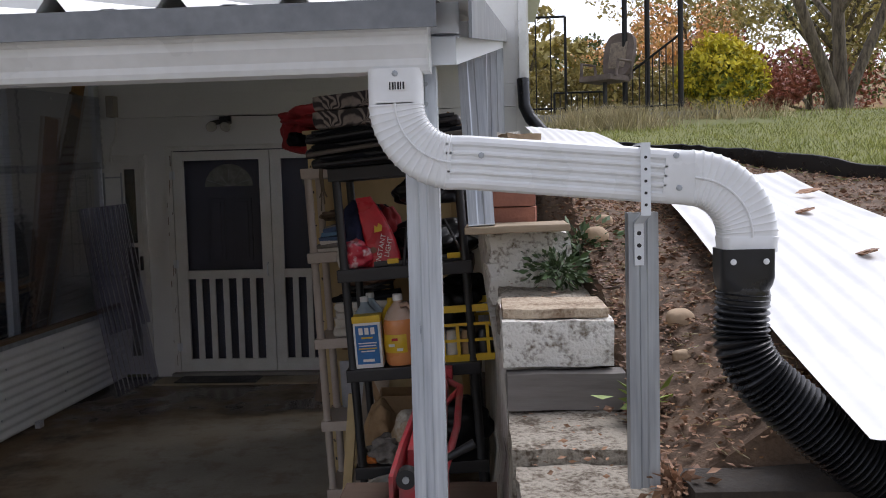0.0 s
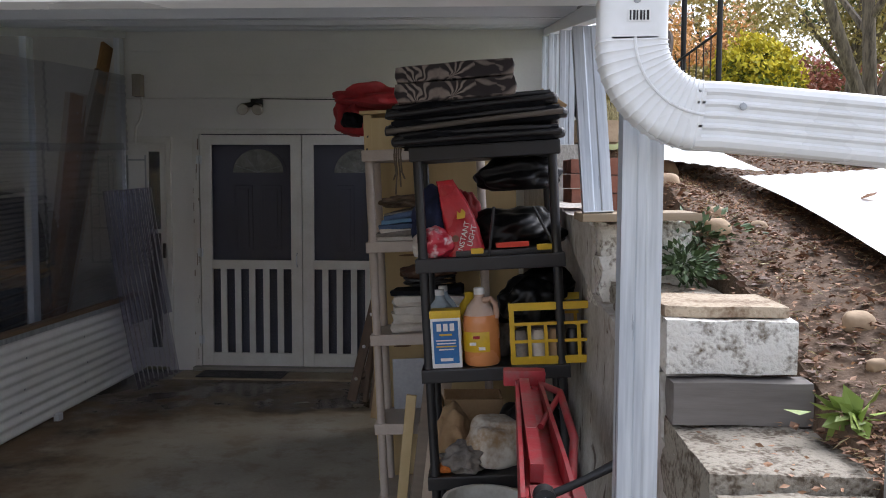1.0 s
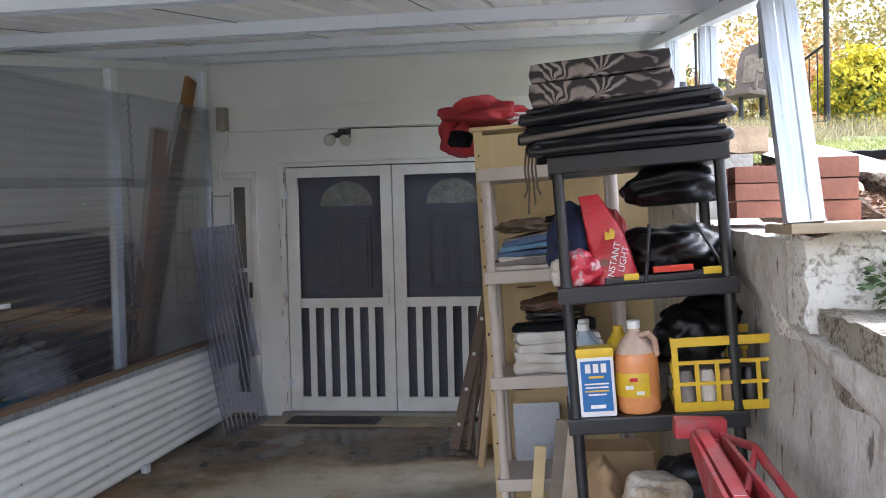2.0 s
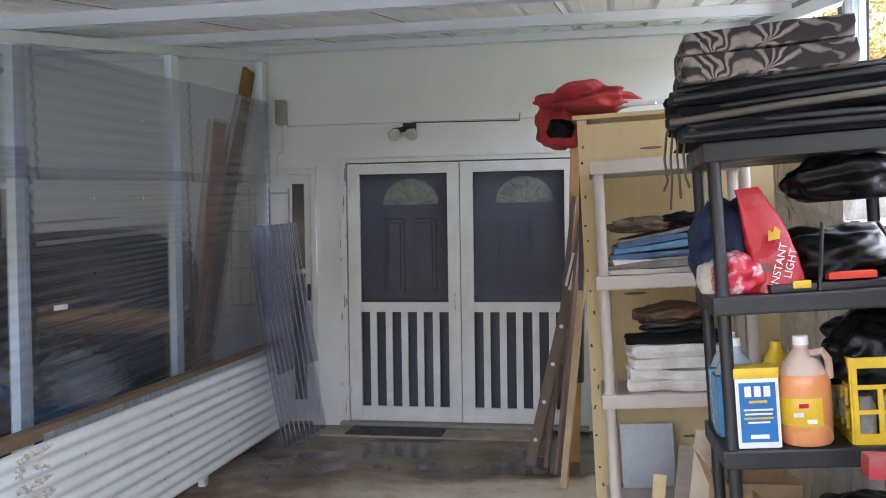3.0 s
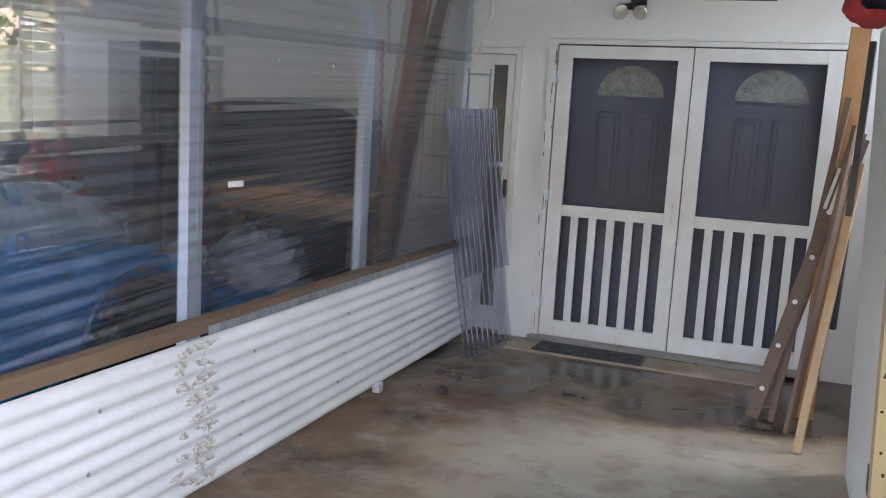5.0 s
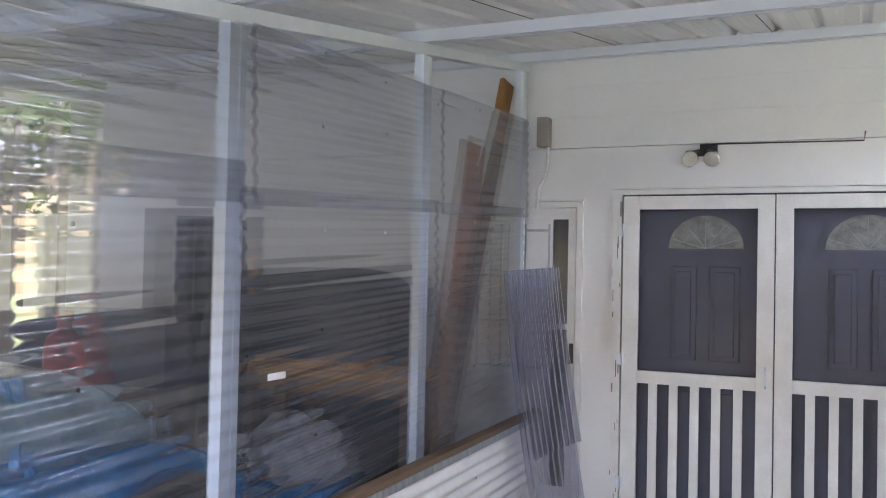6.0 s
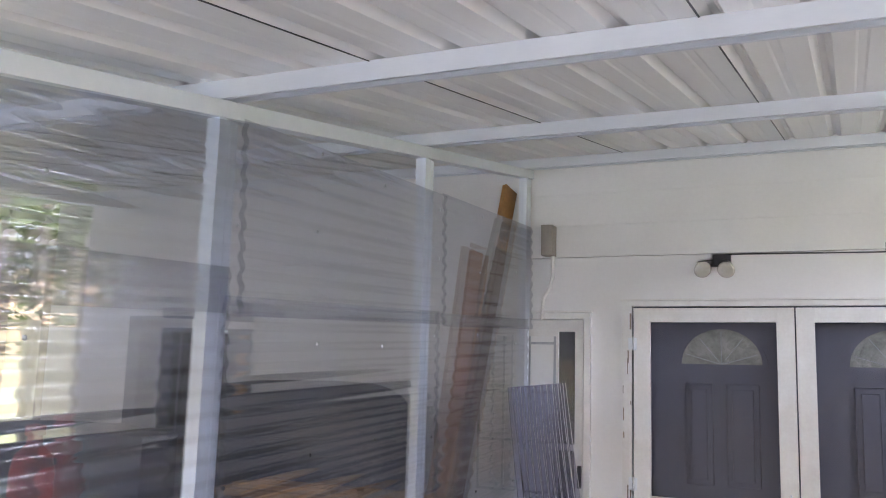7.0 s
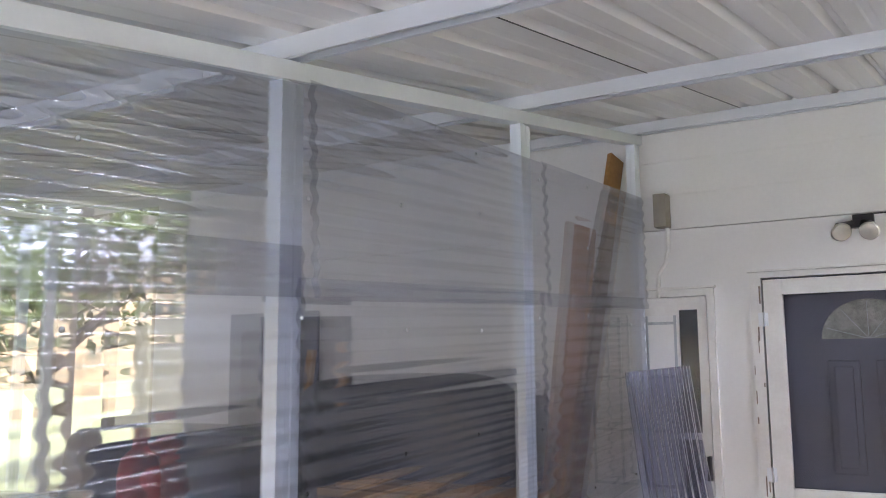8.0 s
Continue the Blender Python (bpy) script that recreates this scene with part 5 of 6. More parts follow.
def washer_bottle(m, label):
    t = thing("washer_bottle", m, label, "bottle", "bottles on the shelf")
    part("body", bx(-0.07, 0.07, -0.05, 0.05, 0, 0.19, bev=0.02), BLUE_LIQUID, t)
    part("shoulder", lathe(bmesh.new(), [(0.062, 0.188), (0.05, 0.22), (0.022, 0.255), (0.018, 0.275)], 20, sy=0.8), mat("clear blue plastic", (0.42, 0.5, 0.56), None, 0.2), t)
    part("cap", lathe(bmesh.new(), [(0.02, 0.272), (0.02, 0.295), (0.002, 0.298)], 16), WHITE_PLASTIC, t)
    part("label", bx(-0.05, 0.05, -0.0525, -0.05, 0.05, 0.15), WHITE_PLASTIC, t, smooth=False)
    for k in range(3):
        part("print_bar", bx(-0.04, 0.03 - 0.01 * k, -0.0535, -0.0524, 0.125 - 0.03 * k, 0.14 - 0.03 * k), BLUE_LABEL, t, smooth=False)


washer_bottle(S(0.078, 0.2, 2, 4), "jug of blue washer fluid behind the tub")
washer_bottle(S(0.085, 0.34, 2, -6), "jug of blue washer fluid at the back")
solo("yellow_bottle", lathe(bmesh.new(), [(0.02, 0), (0.055, 0.004), (0.058, 0.17), (0.04, 0.23), (0.018, 0.26), (0.018, 0.28), (0.002, 0.282)], 20), YELLOW, S(0.2, 0.2, 2), "yellow oil bottle behind the jug", "bottle")
solo("grey_rag", lump(0.06, 0.06, 0.12, 31, 0.3, 2.0), GREY_CLOTH, S(0.31, 0.24, 2), "grey rag between the bottles", "rag")

crate = thing("yellow_crate", S(0.54, 0.165, 2, -3), "yellow plastic milk crate full of bags", "crate")
CW, CD, CH = 0.17, 0.14, 0.245


for axis in "xy":
    for sg in (-1, 1):
        L, T = (CW, CD) if axis == "x" else (CD, CW)
        n = 6 if axis == "x" else 5
        bars = [(-L, L, 0, 0.03), (-L, L, CH - 0.03, CH), (-L, L, 0.085, 0.097), (-L, L, 0.155, 0.167)]
        for k in range(n):
            u = -L + 0.008 + (2 * L - 0.016) * k / (n - 1)
            bars.append((u - 0.007, u + 0.007, 0.028, 0.16 if 0 < k < n - 1 else CH - 0.028))
        for i, (u0, u1, z0, z1) in enumerate(bars):
            g = 0.006 if i < 2 else (0.005 if i < 4 else 0.0045)
            q = (u0, u1, sg * T - g, sg * T + g) if axis == "x" else (sg * T - g, sg * T + g, u0, u1)
            part("crate_bar", bx(*q, z0, z1), YELLOW, crate, smooth=False)
part("crate_base", bx(-CW, CW, -CD, CD, -0.0005, 0.01), YELLOW, crate, smooth=False)
solo("grey_sack", lump(0.14, 0.11, 0.075, 14, 0.35, 2.5), GREY_CLOTH, S(0.525, 0.165, 2, 0, 0.012), "grey crumpled bags in the crate", "bags")
for k in range(4):
    solo("bottle_end", lathe(bmesh.new(), [(0.01, 0), (0.03, 0.004), (0.032, 0.09), (0.02, 0.12), (0.002, 0.121)], 14), (GREY_CLOTH, WHITE_CLOTH, CARD, BLACK_PLASTIC)[k], S(0.4 + 0.07 * k, 0.06, 2, 0, 0.013), "small bottle standing in the yellow crate", "bottle", "bottles in the crate")
solo("black_sack", lump(0.11, 0.1, 0.1, 21, 0.4, 2.2), BLACK_BAG, S(0.43, 0.15, 2, 0, 0.15), "black bin bag on top of the crate", "bin bag")
solo("black_sack", lump(0.12, 0.09, 0.09, 24, 0.4, 2.2), BLACK_BAG, S(0.52, 0.33, 2, 0, 0.2), "black bin bag behind the crate", "bin bag")

# fourth and fifth tiers
solo("paper_sack", lump(0.12, 0.09, 0.11, 41, 0.3, 1.8, power=0.75), mat("torn white paper sack", (0.66, 0.62, 0.54), (0.36, 0.24, 0.13), 0.85, 0, 5, 50, 0.4, 0.3), S(0.26, 0.14, 1, 20) @ pose(0, 0, 0, 0, 12, 0), "torn white paper sack on the lower tier", "paper sack")
solo("brown_bag", lump(0.07, 0.1, 0.13, 43, 0.3, 2), CARD, S(0.1, 0.22, 1), "brown paper bag on the lower tier", "paper bag")
solo("hardware_tin", lump(0.09, 0.07, 0.06, 44, 0.5, 3), GREY_CLOTH, S(0.15, 0.08, 1), "heap of small grey hardware", "hardware")
solo("orange_part", lump(0.03, 0.03, 0.025, 46, 0.3, 2), mat("orange plastic", (0.7, 0.2, 0.03)), S(0.07, 0.06, 1), "small orange plastic part", "hardware")
solo("black_sack", lump(0.17, 0.12, 0.13, 47, 0.3, 2), BLACK_BAG, S(0.44, 0.26, 1), "dark bag on the lower tier", "bin bag")
solo("wire_coil", tube(bmesh.new(), [(0.06 * math.cos(a * 0.5), 0.06 * math.sin(a * 0.5), 0.01 + 0.002 * a) for a in range(50)], 0.006, 6), GREY_CLOTH, S(0.08, 0.1, 0), "coil of grey hose on the bottom tier", "hose coil")
solo("black_sack", lump(0.2, 0.15, 0.12, 49, 0.3, 2), BLACK_BAG, S(0.3, 0.22, 0), "dark bag on the bottom tier", "bin bag")

# bucket and floor jack in front of the shelf
bucket = thing("bucket", pose(-0.13, 3.92, 0.0), "dirty white plastic bucket on the floor", "bucket")
bm = bmesh.new()
lathe(bm, [(0.12, 0.0), (0.155, 0.425), (0.165, 0.425), (0.165, 0.455), (0.15, 0.455), (0.15, 0.38), (0.115, 0.03)], 30)
part("pail", bm, mat("dirty white pail", (0.7, 0.69, 0.63), (0.45, 0.42, 0.36), 0.45), bucket)
part("wire_handle", tb([(0.163 * math.cos(a), -0.05 - 0.1 * math.sin(a), 0.40 - 0.06 * math.sin(a)) for a in [math.pi * k / 12 for k in range(13)]], 0.003, 6), GALV_OLD, bucket)
bench = thing("low_bench", pose(0.02, 2.95, 0.0), "dark plank bench under the red jack", "bench")
part("bench_top", bx(-0.26, 0.24, -0.25, 0.25, 0.685, 0.72, bev=0.004), DARK_WOOD, bench)
for qx in (-0.22, 0.2):
    for qy in (-0.21, 0.21):
        part("leg", bx(qx - 0.03, qx + 0.03, qy - 0.03, qy + 0.03, 0.0, 0.685), DARK_WOOD, bench)
jack = thing("floor_jack", pose(0.01, 2.9, 0.7205), "scuffed red steel floor jack lying on a bench", "jack")
for q in (-1, 1):
    bm = extrude(bmesh.new(), [(-0.12, 0.0), (0.18, 0.0), (1.0, 0.15), (1.0, 0.2), (0.12, 0.18), (-0.12, 0.16)], "x", -0.006, 0.006)
    for v in bm.verts:
        v.co.x += q * (0.062 - 0.02 * v.co.y) + 0.015
    part("side_plate", bm, RED_STEEL, jack, smooth=False)
bm = extrude(bmesh.new(), [(-0.05, 0.1), (0.2, 0.1), (0.98, 0.165), (0.98, 0.172), (0.2, 0.112), (-0.05, 0.112)], "x", -1.0, 1.0)
for v in bm.verts:
    v.co.x = 0.015 + v.co.x * (0.055 - 0.02 * v.co.y)
part("web_plate", bm, RED_STEEL, jack, smooth=False)
part("lift_arm", extrude(bmesh.new(), [(0.1, 0.12), (0.95, 0.19), (0.95, 0.215), (0.1, 0.17)], "x", -0.022, 0.014), RED_STEEL, jack, smooth=False)
part("head_plate", bx(-0.078, 0.078, 0.98, 1.05, 0.175, 0.235, bev=0.012), RED_STEEL, jack)
part("caster_fork", bx(0.025, 0.06, 0.96, 1.0, 0.12, 0.18, bev=0.006), RED_STEEL, jack)
part("brace", tb([(0.06, 0.95, 0.19), (0.115, 0.8, 0.2), (0.12, 0.35, 0.17), (0.09, 0.1, 0.1)], 0.013, 10), RED_STEEL, jack)
part("brace", tb([(0.115, 0.78, 0.2), (0.03, 0.5, 0.16)], 0.01, 10), RED_STEEL, jack)
part("base_box", bx(-0.03, 0.11, -0.1, 0.0, 0.0, 0.15, bev=0.008), RED_STEEL, jack)
part("pivot", tb([(0.0, -0.175, 0.17), (0.0, -0.13, 0.17)], 0.028, 18), BLACK_PLASTIC, jack)
part("pivot_bolt", tb([(0.0, -0.182, 0.17), (0.0, -0.174, 0.17)], 0.01, 8), GALV_OLD, jack)
part("handle", tb([(0.0, -0.15, 0.17), (0.1, -0.13, 0.21), (0.19, -0.12, 0.255)], [0.011, 0.01, 0.014], 10), BLACK_PLASTIC, jack, "black lever handle")
part("bare_patch", bx(-0.018, 0.01, 0.4, 0.5, 0.176, 0.186), WHITE_METAL, jack, "scratched bare metal patch", smooth=False)

# beige shelf contents
JEANS = mat("faded blue denim", (0.1, 0.16, 0.28), (0.05, 0.08, 0.15), 0.9, 0, 14, 160, 0.5)
lift = 0.0
for k, (h_, w_, m_, tip, lab) in enumerate(((0.026, 0.44, WHITE_CLOTH, 0, "off-white folded cloth at the bottom of the pile"), (0.024, 0.43, GREY_CLOTH, -1, "grey folded work shirt in the pile"), (0.02, 0.4, WHITE_CLOTH, -2, "creased white folded cloth in the pile"),
                                           (0.026, 0.42, JEANS, -3, "faded blue folded denim in the pile"), (0.03, 0.4, BLUE_CLOTH, -5, "light blue folded tarp on the denim"), (0.022, 0.36, JEANS, -7, "blue denim folded on the tarp"), (0.02, 0.33, GREY_CLOTH, -9, "grey striped cloth on the pile"))):
    solo("folded_cloth", fold(w_, 0.28, h_, 51 + k, 0.013), m_, ST(0.27 + 0.008 * math.sin(k * 5), 0.165 + 0.008 * math.cos(k * 3), 3, 3 * math.sin(k * 4), lift) @ pose(0, 0, 0.01 * (k > 3), 0, tip, 0), lab, "folded cloth", "folded cloths")
    lift += h_ * 0.9
solo("webbing_roll", lump(0.13, 0.09, 0.035, 54, 0.45, 3.0), mat("brown webbing", (0.2, 0.14, 0.09), (0.06, 0.045, 0.035), 0.85, 0, 18, 90, 0.5), ST(0.2, 0.16, 3, 0, lift + 0.012), "brown and black rolled webbing on the pile", "webbing")
solo("dark_cloth", lump(0.09, 0.07, 0.03, 57, 0.5, 3.0), BLACK_CLOTH, ST(0.36, 0.15, 3, 0, lift + 0.03), "dark bundled cloth on the pile", "bundle")
for k in range(4):
    solo("folded_towel", fold(0.38 - 0.02 * (k % 2), 0.27, 0.05, 60 + k, 0.022), WHITE_CLOTH, ST(0.3 + 0.01 * math.sin(k * 4), 0.17, 2, 3 * (k - 1), 0.045 * k), "thick off-white folded towel", "towel", "stack of towels")
solo("folded_coat", fold(0.36, 0.25, 0.03, 66, 0.02), BLACK_CLOTH, ST(0.29, 0.17, 2, 0, 0.186), "black folded cloth on the towels", "folded cloth")
solo("cable_coil", tube(bmesh.new(), [(0.13 * math.cos(a * 0.4), 0.075 * math.sin(a * 0.4), 0.012 + 0.0008 * a + 0.006 * math.sin(a)) for a in range(48)], 0.0075, 6), BLACK_PLASTIC, ST(0.3, 0.17, 2, 3, 0.218), "coil of black cable on the folded cloth", "cable coil")
solo("brown_bag", lump(0.14, 0.09, 0.045, 68, 0.35, 2.2), mat("brown leather", (0.16, 0.085, 0.05), (0.07, 0.04, 0.028), 0.6, 0, 12, 60, 0.3), ST(0.3, 0.2, 2, -4, 0.262), "brown leather bag on the towels", "bag")
solo("sheet_metal_offcut", bx(-0.11, 0.11, 0, 0.008, 0, 0.27, bev=0.003), mat("grey sheet metal", (0.4, 0.41, 0.43), (0.27, 0.28, 0.3), 0.5, 0.3, 5, 60, 0.05), ST(0.18, 0.3, 1, 0) @ pose(0, 0, 0, -4, 0, 0), "grey sheet metal panel standing on the shelf", "metal panel")
for k, (a, b, w_, m_) in enumerate((((-0.48, 4.86, 0.0), (-0.40, 4.9, 0.72), 0.06, WOOD), ((-0.41, 4.84, 0.0), (-0.33, 4.88, 0.78), 0.085, mat("pale scrap wood", (0.52, 0.43, 0.33), (0.38, 0.3, 0.22))), ((-0.55, 4.88, 0.0), (-0.5, 4.93, 0.6), 0.05, PINE))):
    plank_between("scrap_board", a, b, w_, 0.03, m_, "short scrap board leaning on the beige shelf", "board", (1, 0, 0), "scrap boards")
cb = thing("cardboard_box", pose(-0.3, 4.62, 0.0, 0, 0, 4), "open brown cardboard box between the shelves", "cardboard box")
for a in ((-0.02, 0.25, 0, 0.005, 0, 0.66), (-0.02, 0.25, 0.2, 0.205, 0, 0.66), (-0.02, -0.015, 0.005, 0.2, 0, 0.66), (0.245, 0.25, 0.005, 0.2, 0, 0.66)):
    part("box_side", bx(*a), CARD, cb, smooth=False)
part("box_flap", bx(-0.09, -0.085, 0.0, 0.2, 0, 0.14), CARD, cb, smooth=False).matrix_basis = pose(0.06, 0, 0.64, 0, -22, 0)

# on the cabinet top
top_z = 2.075
solo("red_jacket", lump(0.2, 0.24, 0.07, 71, 0.45, 2.2), RED_CLOTH, pose(-0.77, 5.6, top_z - 0.005, 0, 0, 20), "crumpled red cloth heaped on the cabinet top", "cloth")
solo("red_jacket", lump(0.1, 0.12, 0.13, 73, 0.4, 2.2), RED_CLOTH, pose(-0.91, 5.62, top_z - 0.15, 0, 12, 20), "red cloth hanging over the cabinet edge", "cloth")
solo("cap", lump(0.06, 0.07, 0.05, 75, 0.2, 2), BLACK_CLOTH, pose(-0.88, 5.52, top_z - 0.12), "black mesh cap tucked in the red cloth", "cap")
for k in range(3):
    solo("white_batten", bx(-0.16, 0.16, -0.015, 0.015, 0, 0.012), WHITE_PAINT, pose(-0.62 + 0.05 * k, 5.45 + 0.03 * k, top_z + 0.001 + 0.013 * k, 0, 0, -18 + 12 * k), "short white batten on the cabinet top", "batten", "white battens")

# ---- plants, leaves and the yard ----
def leaf_mat(name, col, col2, rough=0.6):
    m = mat(name, col, col2, rough, 0, 3, 20, 0.0, 0.8, island=0.4)
    n = m.node_tree.nodes
    n["Principled BSDF"].inputs["Subsurface Weight"].default_value = 0.0
    return m


def leaf_cloud(name, centres, size, material, seed, flat=0.0, aspect=0.55):
    """Many small bent leaves, each its own island, round the given centres."""
    rng = np.random.RandomState(seed)
    n = len(centres)
    a = rng.normal(size=(n, 3))
    a[:, 2] *= 1 - flat
    a /= np.linalg.norm(a, axis=1)[:, None] + 1e-9
    b = rng.normal(size=(n, 3))
    b[:, 2] *= 1 - flat
    b -= a * (a * b).sum(1)[:, None]
    b /= np.linalg.norm(b, axis=1)[:, None] + 1e-9
    up = np.cross(a, b)
    s = size * rng.uniform(0.6, 1.4, n)[:, None]
    c = np.asarray(centres)
    v = np.stack([c - a * s, c + b * s * aspect + up * s * 0.15, c + a * s, c - b * s * aspect + up * s * 0.15, c - a * s * 0.1], 1).reshape(-1, 3)
    f = []
    for i in range(n):
        k = 5 * i
        f += [(k, k + 1, k + 4), (k + 1, k + 2, k + 4), (k + 2, k + 3, k + 4), (k + 3, k, k + 4)]
    me = bpy.data.meshes.new(name)
    me.from_pydata(v.tolist(), [], f)
    me.materials.append(material)
    return me


BARK = mat("grey brown bark", (0.2, 0.165, 0.125), (0.04, 0.03, 0.023), 0.9, 0, 16, 60, 1.0, 0.4, (1, 1, 0.18))
L_YELLOW = leaf_mat("yellow shrub leaves", (0.82, 0.66, 0.05), (0.46, 0.45, 0.04))
L_ORANGE = leaf_mat("orange autumn leaves", (0.8, 0.45, 0.17), (0.52, 0.31, 0.14))
L_RED = leaf_mat("red autumn leaves", (0.45, 0.17, 0.12), (0.3, 0.13, 0.1))
L_GREEN = leaf_mat("dull green leaves", (0.14, 0.17, 0.05), (0.07, 0.09, 0.03))
L_OLIVE = leaf_mat("olive and gold leaves", (0.48, 0.38, 0.13), (0.27, 0.24, 0.09))
L_LITTER = leaf_mat("brown fallen leaves", (0.4, 0.23, 0.13), (0.17, 0.095, 0.06), 0.7)
L_DRY = leaf_mat("dry straw grass", (0.56, 0.47, 0.29), (0.26, 0.24, 0.11), 0.8)
L_LAWN = leaf_mat("lawn blades", (0.4, 0.4, 0.11), (0.18, 0.23, 0.05), 0.7)


def tree(name, x, y, h, crown, leaves, n, seed, label, trunk=0.16, forks=5, low=0.35, leaf=0.16, stems=()):
    z0 = ground_height(x, y) - 0.05
    t = thing(name, pose(x, y, z0), label, "tree")
    rng = random.Random(seed)
    bm = bmesh.new()
    top = Vector((rng.uniform(-0.4, 0.4), rng.uniform(-0.4, 0.4), h * 0.85))
    tube(bm, [(0, 0, 0), (0.02, 0, h * 0.05), top * 0.3, top * 0.6, top], [trunk * 1.35, trunk, trunk * 0.85, trunk * 0.5, 0.02], 10)
    part("trunk", bm, BARK, t)
    ends = [top]
    for sx, sy, r in stems:
        q = Vector((sx, sy, h * 0.75))
        part("stem", tb([(sx * 0.02, sy * 0.02, 0.0), (sx * 0.08, sy * 0.08, 0.5), (sx * 0.3, sy * 0.3, h * 0.2), (sx * 0.62, sy * 0.62, h * 0.42), q], [r * 1.3, r, r * 0.85, r * 0.6, 0.02], 10), BARK, t)
        ends += [q, q * 0.7]
    for k in range(forks):
        a, s = 2 * math.pi * k / forks + rng.uniform(-0.4, 0.4), rng.uniform(0.15, 0.6)
        p = top * s
        q = p + Vector((math.cos(a) * crown * 0.75, math.sin(a) * crown * 0.75, h * rng.uniform(0.18, 0.4)))
        part("limb", tb([p, p.lerp(q, 0.5) + Vector((0, 0, 0.1 * h * rng.uniform(-0.3, 0.3))), q], [trunk * 0.55, trunk * 0.35, 0.02], 7), BARK, t)
        ends += [q, p.lerp(q, 0.6)]
    nr = np.random.RandomState(seed)
    clumps = []
    for k in range(26):
        e = ends[k % len(ends)]
        clumps.append((np.array(e) * (1, 1, 1) + nr.normal(size=3) * (crown * 0.38, crown * 0.38, h * 0.12), crown * nr.uniform(0.22, 0.5)))
    pts = []
    for i in range(int(n * 1.8)):
        c, r = clumps[i % len(clumps)]
        d = nr.normal(size=3)
        d *= r * nr.uniform(0.55, 1.05) / np.linalg.norm(d)
        p = c + d * (1, 1, 0.75)
        if p[2] > h * low * 0.8:
            pts.append(p)
    ob = new("crown", leaf_cloud("crown", pts, leaf * 0.72, leaves, seed))
    ob.parent = t
    return t


for a in ((6.45, 16.2, 8.5, 3.6, L_OLIVE, 9000, 3, "big tree with a forked grey trunk and thin autumn leaves", 0.12, 10, 0.12, 0.07, ((-2.2, -0.5, 0.115), (2.4, 0.4, 0.1))),
          (1.3, 24, 2.6, 1.2, L_OLIVE, 1200, 5, "small golden tree beyond the patio", 0.16, 5, 0.2, 0.16),
          (9.6, 25, 6.5, 3.0, L_OLIVE, 5200, 15, "tall olive and gold tree behind the forked tree", 0.18, 8, 0.15, 0.1),
          (13.0, 27, 6.5, 3.2, L_GREEN, 5200, 16, "dull green tree at the edge of the lawn", 0.18, 8, 0.15, 0.1),
          (8.2, 34, 6.2, 2.6, L_OLIVE, 3600, 17, "golden green tree far across the lawn", 0.16, 8, 0.15, 0.12),
          (3.6, 30, 3.4, 1.5, L_GREEN, 1800, 6, "green yellowing tree beyond the patio", 0.1, 5, 0.2, 0.12),
          (6.4, 30, 4.2, 2.3, L_ORANGE, 4200, 7, "broad orange autumn tree across the lawn", 0.15, 6, 0.2, 0.12),
          (9.6, 33, 3.0, 2.1, L_RED, 3600, 8, "red maple across the lawn", 0.15, 6, 0.12, 0.12),
          (13.0, 36, 3.2, 2.6, L_RED, 3600, 9, "low dark red tree across the lawn", 0.15, 6, 0.1, 0.13),
          (15.5, 30, 6.0, 3.2, L_OLIVE, 4200, 10, "golden tree at the lawn's far edge", 0.2, 6, 0.2, 0.13),
          (-13.5, 11.5, 7.5, 3.4, L_GREEN, 3000, 11, "dull green tree beyond the carport", 0.2, 6, 0.15, 0.18),
          (-16.5, 7.0, 8.0, 3.6, L_GREEN, 3400, 12, "broad green tree beyond the carport", 0.2, 6, 0.15, 0.2),
          (-12.5, 17.0, 8.5, 3.6, L_OLIVE, 2800, 13, "golden green tree behind the house", 0.2, 6, 0.15, 0.2)):
    tree("tree", *a[:3], a[3], a[4], a[5], a[6], a[7], *a[8:])

bush = thing("yellow_shrub", pose(3.45, 12.6, ground_height(3.45, 12.6) - 0.03), "dense bright yellow rounded shrub", "shrub")
nr = np.random.RandomState(21)
d = nr.normal(size=(4200, 3))
d /= np.linalg.norm(d, axis=1)[:, None]
lumpy = np.array([0.86 + 0.28 * noise.noise(Vector(q) * 2.6) for q in d])
pts = d * lumpy[:, None] * nr.uniform(0.75, 1.02, 4200)[:, None] * (0.66, 0.6, 0.58) + (0, 0, 0.57)
ob = new("foliage", leaf_cloud("foliage", pts, 0.04, L_YELLOW, 22))
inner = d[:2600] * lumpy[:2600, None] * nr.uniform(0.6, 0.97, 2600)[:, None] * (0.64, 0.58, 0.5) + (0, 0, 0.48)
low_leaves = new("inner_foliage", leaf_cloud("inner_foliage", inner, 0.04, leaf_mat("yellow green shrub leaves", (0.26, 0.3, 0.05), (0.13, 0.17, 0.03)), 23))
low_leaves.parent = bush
ob.parent = bush
for k in range(6):
    part("stem", tb([(0.05 * math.cos(k), 0.05 * math.sin(k), 0), (0.3 * math.cos(k), 0.3 * math.sin(k), 0.5)], [0.02, 0.008], 6), BARK, bush)

# lawn blades, straw tuft, litter
nr = np.random.RandomState(31)


